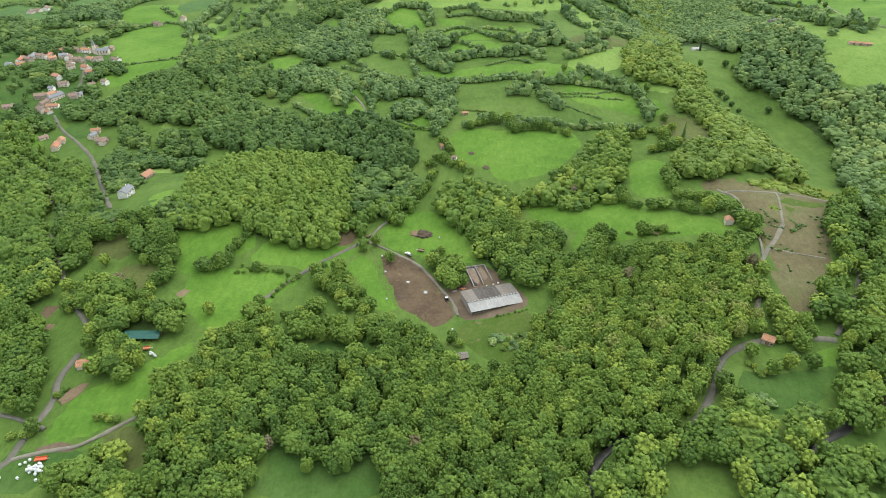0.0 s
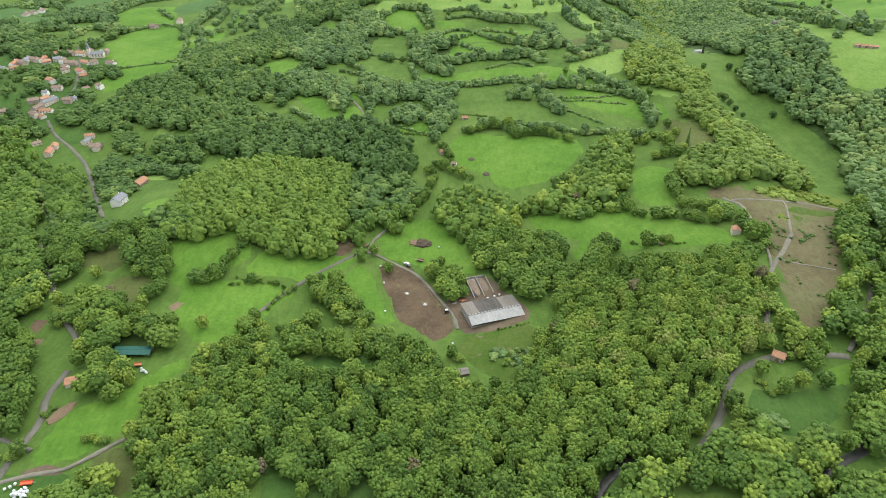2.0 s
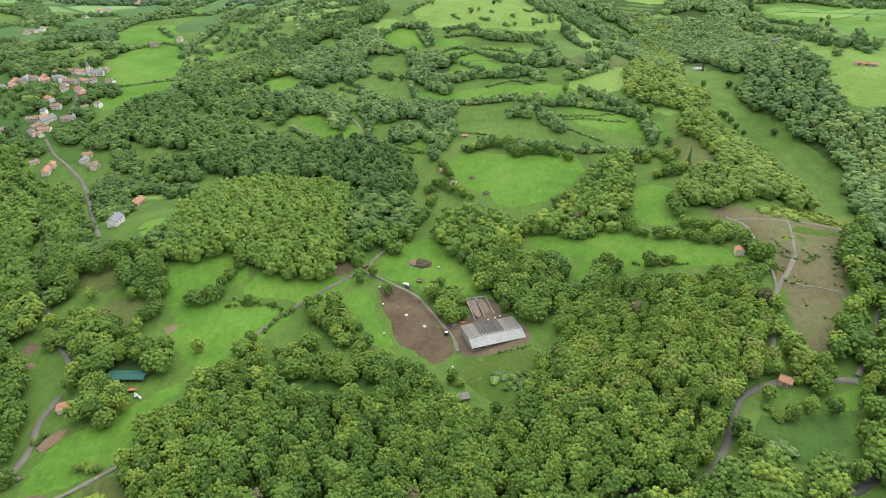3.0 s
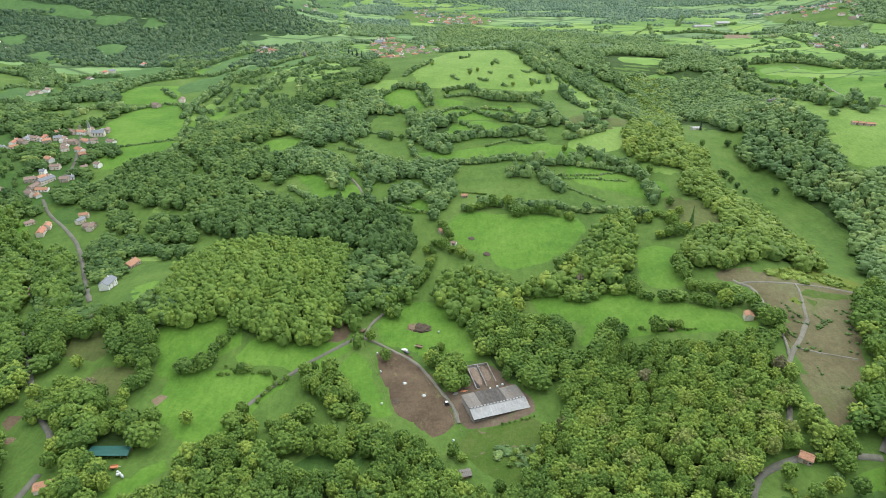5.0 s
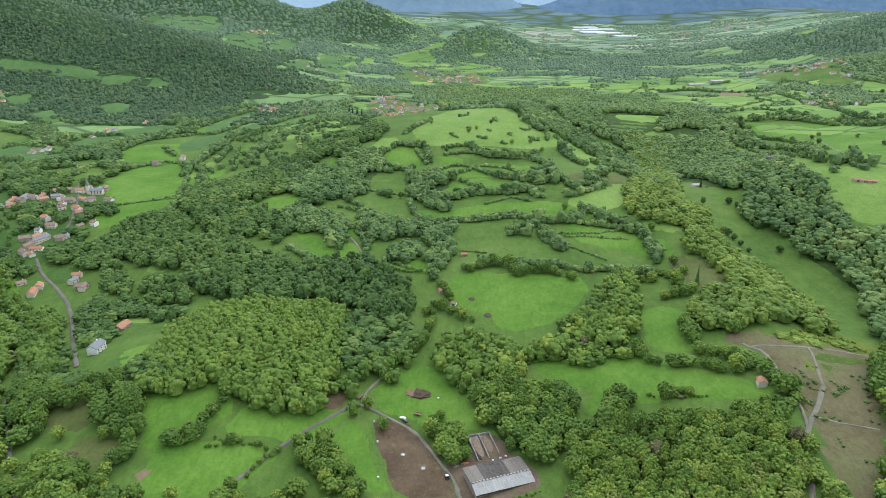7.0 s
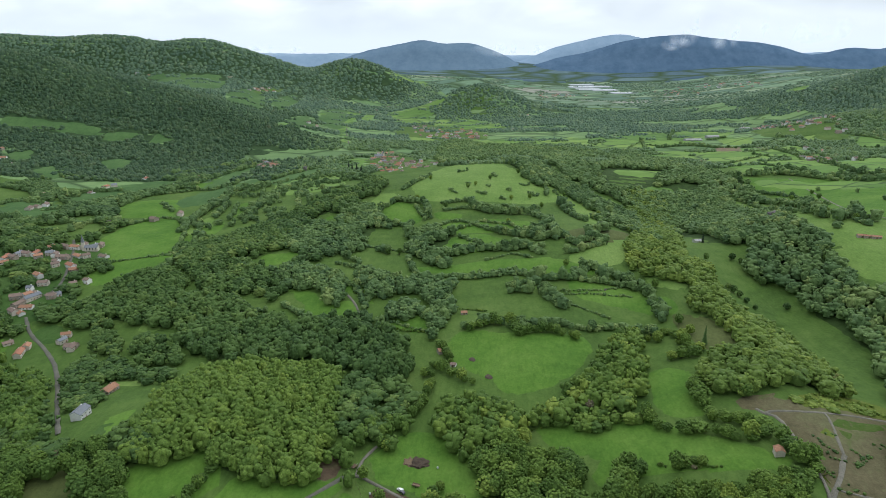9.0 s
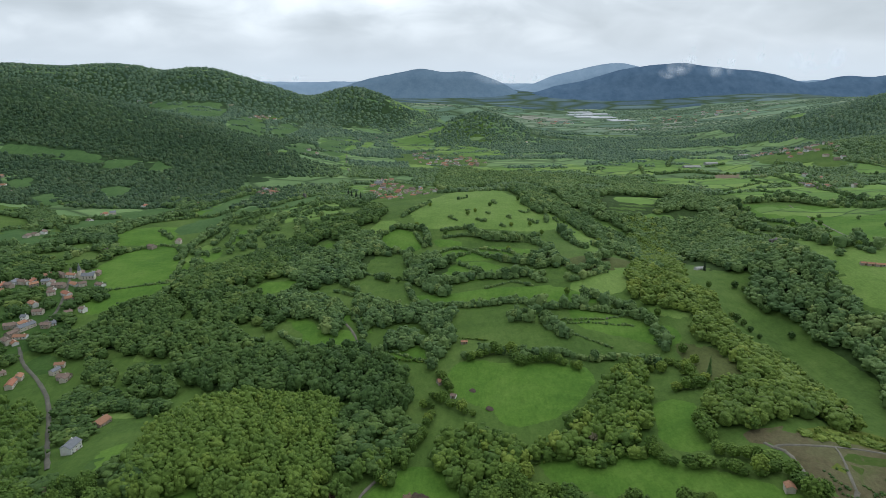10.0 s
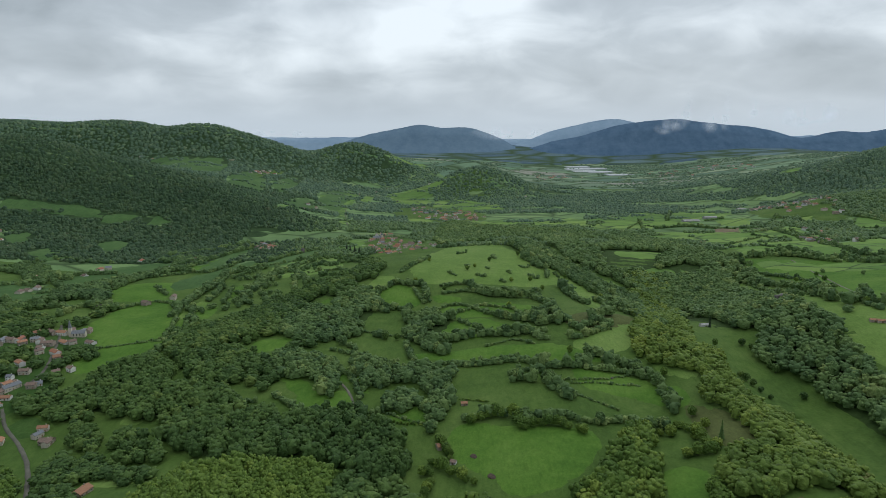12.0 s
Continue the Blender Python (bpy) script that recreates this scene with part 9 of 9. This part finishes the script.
any_house(-499, 834, "houses of the valley village", size=0.82, tiles=SLATE, walls=PLASTER, long=10)
any_house(-490, 829, "houses of the valley village", size=0.82, tiles=TILE_BROWN, walls=WHITEWASH, long=10)
any_house(-494, 860, "houses of the valley village", size=0.82, tiles=TILE_BROWN, walls=STONE, long=14)
any_house(-480, 858, "houses of the valley village", size=0.82, tiles=TILE, walls=WHITEWASH, long=14)
any_house(-472, 864, "houses of the valley village", size=0.82, tiles=TILE_BROWN, walls=PLASTER, long=16)
any_house(-461, 867, "houses of the valley village", size=0.82, tiles=SLATE, walls=WHITEWASH, long=13)
any_house(-452, 868, "houses of the valley village", size=0.82, tiles=TILE_BROWN, walls=STONE, long=10)
any_house(-461, 829, "houses of the valley village", size=0.82, tiles=TILE, walls=WHITEWASH, long=15)
any_house(-450, 827, "houses of the valley village", size=0.82, tiles=TILE_BROWN, walls=PLASTER, long=9)
any_house(-429, 829, "houses of the valley village", size=0.82, tiles=TILE_BROWN, walls=WHITEWASH, long=13)
any_house(-476, 821, "houses of the valley village", size=0.82, tiles=TILE_BROWN, walls=STONE, long=15)
any_house(-479, 811, "houses of the valley village", size=0.82, tiles=TILE_BROWN, walls=WHITEWASH, long=8)
any_house(-472, 797, "houses of the valley village", size=0.82, tiles=TILE_BROWN, walls=PLASTER, long=9)
any_house(-452, 795, "houses of the valley village", size=0.82, tiles=TILE_RED, walls=WHITEWASH, long=14)
any_house(-444, 786, "houses of the valley village", size=0.82, tiles=TILE, walls=STONE, long=10)
any_house(-474, 765, "houses of the valley village", size=0.82, tiles=TILE, walls=WHITEWASH, long=12)
any_house(-457, 746, "houses of the valley village", size=0.82, tiles=TILE_BROWN, walls=PLASTER, long=11)
any_house(-464, 732, "houses of the valley village", size=0.82, tiles=SLATE, walls=WHITEWASH, long=6)
any_house(-467, 712, "houses of the valley village", size=0.82, tiles=TILE_BROWN, walls=STONE, long=12)
any_house(-458, 717, "houses of the valley village", size=0.82, tiles=TILE, walls=WHITEWASH, long=9)
any_house(-450, 712, "houses of the valley village", size=0.82, tiles=SLATE, walls=PLASTER, long=18)
any_house(-452, 723, "houses of the valley village", size=0.82, tiles=TILE_BROWN, walls=WHITEWASH, long=9)
any_house(-455, 696, "houses of the valley village", size=0.82, tiles=TILE_BROWN, walls=STONE, long=14)
any_house(-444, 692, "houses of the valley village", size=0.82, tiles=TILE, walls=WHITEWASH, long=13)
any_house(-451, 680, "houses of the valley village", size=0.82, tiles=TILE_BROWN, walls=PLASTER, long=12)
any_house(-443, 679, "houses of the valley village", size=0.82, tiles=TILE, walls=WHITEWASH, long=10)
any_house(-431, 716, "houses of the valley village", size=0.82, tiles=TILE_BROWN, walls=STONE, long=9)
any_house(-428, 722, "houses of the valley village", size=0.82, tiles=SLATE, walls=WHITEWASH, long=8)
any_house(-425, 749, "houses of the valley village", size=0.82, tiles=TILE_BROWN, walls=PLASTER, long=8)
any_house(-411, 754, "houses of the valley village", size=0.82, tiles=TILE_BROWN, walls=WHITEWASH, long=8)
any_house(-489, 685, "houses of the valley village", size=0.82, tiles=TILE_BROWN, walls=STONE, long=12)
any_house(-370, 634, "houses of the valley village", size=0.72, tiles=TILE, walls=PLASTER, long=9)
any_house(-368, 622, "houses of the valley village", size=0.72, tiles=SLATE, walls=PLASTER, long=9)
any_house(-350, 607, "houses of the valley village", size=0.72, tiles=TILE_BROWN, walls=PLASTER, long=10)
any_house(-419, 620, "houses of the valley village", size=0.72, tiles=TILE_BROWN, walls=PLASTER, long=9)
any_house(-395.4, 599.4, "houses of the valley village", size=0.72, tiles=TILE_RED, walls=PLASTER, long=14)
any_house(-396, 612, "houses of the valley village", size=0.72, tiles=TILE, walls=PLASTER, long=8)
any_house(-265.6, 511.3, "single farmhouses", tiles=TILE, walls=STONE, long=12)
any_house(-260.9, 462.8, "single farmhouses", tiles=SLATE, walls=WHITEWASH, long=12)
any_house(-332.1, 472.5, "single farmhouses", tiles=TILE_BROWN, walls=WHITEWASH)
any_house(-353, 611, "single farmhouses", tiles=TILE_BROWN, walls=STONE)
any_house(-712, 1175, "scattered valley farms", rich=False)
any_house(-665, 1083, "scattered valley farms", rich=False)
any_house(-670, 1069, "scattered valley farms", rich=False)
any_house(-642, 1258, "scattered valley farms", rich=False)
any_house(-634, 1274, "scattered valley farms", rich=False)
any_house(-646, 1211, "scattered valley farms", rich=False)
any_house(-606, 1346, "scattered valley farms", rich=False)
any_house(-442, 1007, "scattered valley farms", rich=False)
any_house(-574, 930, "scattered valley farms", rich=False)
any_house(-922, 1422, "scattered valley farms", rich=False)
any_house(-965, 1462, "scattered valley farms", rich=False)
any_house(-1012, 1531, "scattered valley farms", rich=False)
any_house(-524, 1276, "scattered valley farms", rich=False)
any_house(-417, 1045, "scattered valley farms", rich=False)
any_house(-661, 1098, "scattered valley farms", rich=False)
any_house(-532, 1363, "scattered valley farms", rich=False, walls=WHITEWASH)
any_house(-504, 1351, "scattered valley farms", rich=False, walls=WHITEWASH)
any_house(-490, 1351, "scattered valley farms", rich=False, walls=WHITEWASH)
any_house(-501, 1372, "scattered valley farms", rich=False, walls=WHITEWASH)
any_house(-392, 2068, "far farms", rich=False)
any_house(-428, 2119, "far farms", rich=False)
any_house(-416, 1980, "far farms", rich=False)
any_house(-1254, 2890, "far farms", rich=False)
any_house(-1326, 2942, "far farms", rich=False)
any_house(-58, 2909, "far farms", rich=False)
any_house(-286, 2831, "far farms", rich=False)
any_house(840, 1555, "far farms", rich=False, walls=WHITEWASH)
any_house(808, 1319, "far farms", rich=False, walls=WHITEWASH)
any_house(839, 1486, "far farms", rich=False, walls=WHITEWASH)
any_house(987, 2204, "far farms", rich=False, walls=WHITEWASH)
any_house(327, 2616, "far farms", rich=False, walls=WHITEWASH)
village([(-178, 1635), (-135, 1699), (-91, 1565), (-30, 1482), (-16, 1338), (-60, 1324), (-90, 1283), (-140, 1349)], 21, "houses of the hilltop village", seed=3, share=0.62, size=0.85)
village([(-116, 2337), (-46, 2318), (116, 2053), (110, 1956), (-23, 1960), (-95, 2089)], 34, "houses of the far valley village", seed=4, share=0.5)
village([(1016, 2185), (1172, 2238), (970, 1754), (1004, 1688), (987, 1636), (940, 1649), (911, 1752), (891, 1893)], 40, "houses of the far hill village", seed=5, share=0.4)
village([(-782, 2692), (-745, 2805), (-690, 2824), (-698, 2715), (-744, 2638)], 30, "houses of the far hamlet", seed=6, share=0.8)
village([(462, 3453), (648, 3500), (609, 3293), (465, 3267)], 55, "houses on the far plain", seed=7, share=0.6)
village([(1145, 3656), (1304, 3501), (1181, 3171), (1056, 3286)], 60, "houses on the far plain", seed=8, share=0.6)
village([(1423, 3774), (1623, 3487), (1510, 3275), (1357, 3561)], 70, "houses on the far plain", seed=9, share=0.7, size=1.3)
village([(-2, 2182), (74, 2220), (128, 2068), (100, 1975), (-2, 1951)], 30, "houses of the far valley village", seed=14, share=0.5)
village([(1037, 2218), (1160, 2263), (1231, 2254), (1014, 1708), (996, 1659), (954, 1685), (944, 1773), (1011, 2137)], 31, "houses of the far hill village", seed=15, share=0.6)
village([(769, 1428), (773, 1351), (741, 1303), (736, 1360)], 18, "houses of the far hill village", seed=16, share=0.9)
village([(1183, 3719), (1339, 3687), (1626, 3679), (1514, 3340), (1250, 3440), (1102, 3402)], 85, "houses on the far plain", seed=17, share=0.6, size=1.3)
village([(498, 3514), (716, 3604), (734, 3402), (477, 3234)], 75, "houses on the far plain", seed=18, share=0.6, size=1.2)
village([(-429, 1527), (-404, 1558), (-379, 1516), (-384, 1478), (-416, 1478)], 15, "houses of a valley hamlet", seed=10, share=0.9)
village([(-360, 1567), (-336, 1611), (-328, 1641), (-345, 1592)], 14, "houses of a valley hamlet", seed=11, share=0.9)
church(-457, 853, 188, "pale village church with a pointed slate spire", 12.0, 10.0, 0.8)
church(-157, 1607, 20, "small hilltop village church with a short spire", 12.0, 6.0)
shed(690, 1856, 4, 46, 20, 4.5, SHEET_PALE, SHEET_PALE, "long pale farm shed on far fields", "farm_shed", 0.25)
shed(763, 1904, 4, 36, 18, 4.5, SHEET_WHITE, SHEET_PALE, "long pale farm shed on far fields", "farm_shed", 0.25)
shed(990, 2203, 4, 30, 14, 4.5, SHEET_WHITE, SHEET_PALE, "long pale farm shed on far fields", "farm_shed", 0.25)
shed(764, 1407, -20, 34, 14, 4.0, SHEET_GREY, CONCRETE, "long grey poultry shed on far fields", "farm_shed", 0.25)
shed(758, 1357, -20, 34, 14, 4.0, SHEET_GREY, CONCRETE, "long grey poultry shed on far fields", "farm_shed", 0.25)
shed(748, 1311, -20, 34, 14, 4.0, SHEET_GREY, CONCRETE, "long grey poultry shed on far fields", "farm_shed", 0.25)
greenhouse(810, 4003, 5)
greenhouse(789, 3899, 5)
greenhouse(888, 3757, 5)
greenhouse(953, 3578, 5)
greenhouse(815, 3787, 5)
greenhouse(896, 3931, 5)
shed(315.6, 827, 10, 11, 7, 3.0, SHEET_PALE, WHITEWASH, "small white hut in a valley meadow", "hut", 0.3)
spire(317.5, 816.9, 15, 2.2, FIR, "slim dark conifer beside a white hut")
shed(447.5, 722.2, -15, 9, 5, 2.5, TILE, STONE, "low stone barn with a tiled roof on plateau fields", "field_barn", 0.35)
shed(452.4, 718.3, -15, 9, 5, 2.5, TILE, STONE, "low stone barn with a tiled roof on plateau fields", "field_barn", 0.35)
shed(458.3, 714.5, -15, 9, 5, 2.5, TILE, STONE, "low stone barn with a tiled roof on plateau fields", "field_barn", 0.35)
fence([(-55.9, 400.9), (-46.7, 377.5), (-37.1, 347.7), (-29.9, 326.9)], "post and wire fence along a bare paddock")
fence([(-17.2, 378.3), (-8.6, 357.4), (1.2, 333.7), (10.2, 313.1)], "post and wire fence between paddock and yard")
spire(204.4, 519.9, 17, 2.6, DARK_LEAVES, "tall slim poplar at a field edge")
spire(-204, 1427, 19, 4.5, FIR, "dark conifer beside the hilltop village")
spire(-191, 1385, 19, 4.5, FIR, "dark conifer beside the hilltop village")
spire(-182, 1388, 19, 4.5, FIR, "dark conifer beside the hilltop village")
spire(-168, 1352, 19, 4.5, FIR, "dark conifer beside the hilltop village")
spire(-86, 735, 12, 1.8, DARK_LEAVES, "slim dark poplar in a hillside hedge")

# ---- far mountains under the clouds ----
# Mountain colours with haze painted in; emission brightens them like hazy air.
def distance_material(name, low, high, haze_glow):
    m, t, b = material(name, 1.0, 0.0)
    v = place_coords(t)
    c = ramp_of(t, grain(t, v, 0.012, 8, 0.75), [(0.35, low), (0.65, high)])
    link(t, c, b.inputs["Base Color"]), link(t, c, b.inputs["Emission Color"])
    b.inputs["Emission Strength"].default_value = haze_glow
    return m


BLUE_NEAR = distance_material("haze_blue_wooded_mountain", (0.053, 0.090, 0.137), (0.084, 0.129, 0.182), 0.6)
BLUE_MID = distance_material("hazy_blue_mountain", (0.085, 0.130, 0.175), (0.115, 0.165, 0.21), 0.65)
BLUE_FAR = distance_material("haze_pale_mountain", (0.15, 0.21, 0.27), (0.19, 0.25, 0.31), 0.75)


def mountain(profile, y, mat, label, foot=20.0, seed=0):
    """A ridge across the view: crest heights at x, falling to its foot on both sides."""
    xs = np.arange(profile[0][0], profile[-1][0] + 1, 30.0)
    crest = np.interp(xs, [a for a, b in profile], [b for a, b in profile])
    k = np.exp(-np.linspace(-2, 2, 11) ** 2)
    crest = np.convolve(np.pad(crest, 5, "edge"), k / k.sum(), "valid")
    crest = crest + np.array([7 * noise.noise(Vector((x * 0.006, seed, 0))) + 3 * noise.noise(Vector((x * 0.025, seed, 5))) for x in xs])
    rows = []
    for s in (-1.0, -0.75, -0.5, -0.25, 0.0, 0.5):
        wob = np.array([26 * noise.noise(Vector((x * 0.005, s * 4, seed))) for x in xs]) * (1 - abs(s)) * (abs(s) > 0)
        rows.append(np.column_stack([xs, np.full(len(xs), y + s * 240), foot + (crest - foot) * (1 - abs(s)) ** 1.2 + wob]))
    n = len(xs)
    faces = [(r * n + i, r * n + i + 1, (r + 1) * n + i + 1, (r + 1) * n + i) for r in range(len(rows) - 1) for i in range(n - 1)]
    ob = new("mountain", mesh_from("mountain", np.vstack(rows), faces, mat))
    return tagged(ob, label, "mountain", kind="structure")




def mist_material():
    m, t, b = material("self_lit_mist", 1.0, 0.0)
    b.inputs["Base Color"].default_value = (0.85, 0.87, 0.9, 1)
    # The mist emits pale light in place of skylight falling on it.
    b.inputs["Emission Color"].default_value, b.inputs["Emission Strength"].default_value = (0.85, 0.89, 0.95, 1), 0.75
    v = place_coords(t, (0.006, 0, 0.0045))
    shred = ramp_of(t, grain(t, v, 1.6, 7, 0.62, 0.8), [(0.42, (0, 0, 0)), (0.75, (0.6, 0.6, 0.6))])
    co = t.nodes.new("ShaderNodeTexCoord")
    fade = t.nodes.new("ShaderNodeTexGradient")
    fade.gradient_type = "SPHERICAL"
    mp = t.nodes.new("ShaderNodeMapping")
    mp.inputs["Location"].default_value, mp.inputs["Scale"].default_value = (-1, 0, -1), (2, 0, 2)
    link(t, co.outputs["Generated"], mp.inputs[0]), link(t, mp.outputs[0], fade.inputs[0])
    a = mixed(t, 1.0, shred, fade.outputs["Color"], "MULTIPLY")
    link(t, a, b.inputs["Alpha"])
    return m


MIST = mist_material()


def mist(x, y, z, wide, tall, label):
    """A torn veil of cloud on a far mountainside."""
    bm = bmesh.new()
    bmesh.ops.create_icosphere(bm, subdivisions=3, radius=1)
    for v in bm.verts:
        v.co = Vector((v.co.x * wide, v.co.y * 25, v.co.z * tall))
    me = bpy.data.meshes.new("mist")
    bm.to_mesh(me), bm.free()
    me.materials.append(MIST)
    ob = new("mist", me)
    ob.location = (x, y, z)
    return tagged(ob, label, "mist", kind="stuff")



mountain([(-879, 67), (-720, 114), (-561, 176), (-404, 202), (-278, 229), (-149, 259), (-32, 225), (86, 221), (191, 240), (282, 201), (380, 166), (479, 112), (579, 49)], 4620, BLUE_MID, "wooded mountain under low cloud, painted blue with haze", seed=1)
mountain([(486, 94), (624, 149), (742, 196), (899, 239), (1056, 269), (1194, 292), (1293, 273), (1494, 230), (1737, 151), (1904, 53)], 4680, BLUE_FAR, "mountain painted pale blue with haze", seed=2)
mountain([(300, -17), (532, 67), (763, 136), (994, 182), (1184, 242), (1376, 268), (1606, 287), (1800, 260), (1995, 241), (2189, 221), (2348, 179), (2468, 145), (2618, 190), (2732, 205), (2889, 186), (3032, 216), (3309, 231), (3931, 207)], 4560, BLUE_NEAR, "wooded mountain painted dark blue with haze, mist on its slopes", seed=3)
mountain([(-4362, 239), (-2757, 193), (-1548, 175), (-1064, 158), (-578, 161), (68, 148), (877, 147), (1687, 138), (2898, 176), (3706, 182)], 4760, BLUE_FAR, "far hills on the horizon, painted pale with haze", seed=4)
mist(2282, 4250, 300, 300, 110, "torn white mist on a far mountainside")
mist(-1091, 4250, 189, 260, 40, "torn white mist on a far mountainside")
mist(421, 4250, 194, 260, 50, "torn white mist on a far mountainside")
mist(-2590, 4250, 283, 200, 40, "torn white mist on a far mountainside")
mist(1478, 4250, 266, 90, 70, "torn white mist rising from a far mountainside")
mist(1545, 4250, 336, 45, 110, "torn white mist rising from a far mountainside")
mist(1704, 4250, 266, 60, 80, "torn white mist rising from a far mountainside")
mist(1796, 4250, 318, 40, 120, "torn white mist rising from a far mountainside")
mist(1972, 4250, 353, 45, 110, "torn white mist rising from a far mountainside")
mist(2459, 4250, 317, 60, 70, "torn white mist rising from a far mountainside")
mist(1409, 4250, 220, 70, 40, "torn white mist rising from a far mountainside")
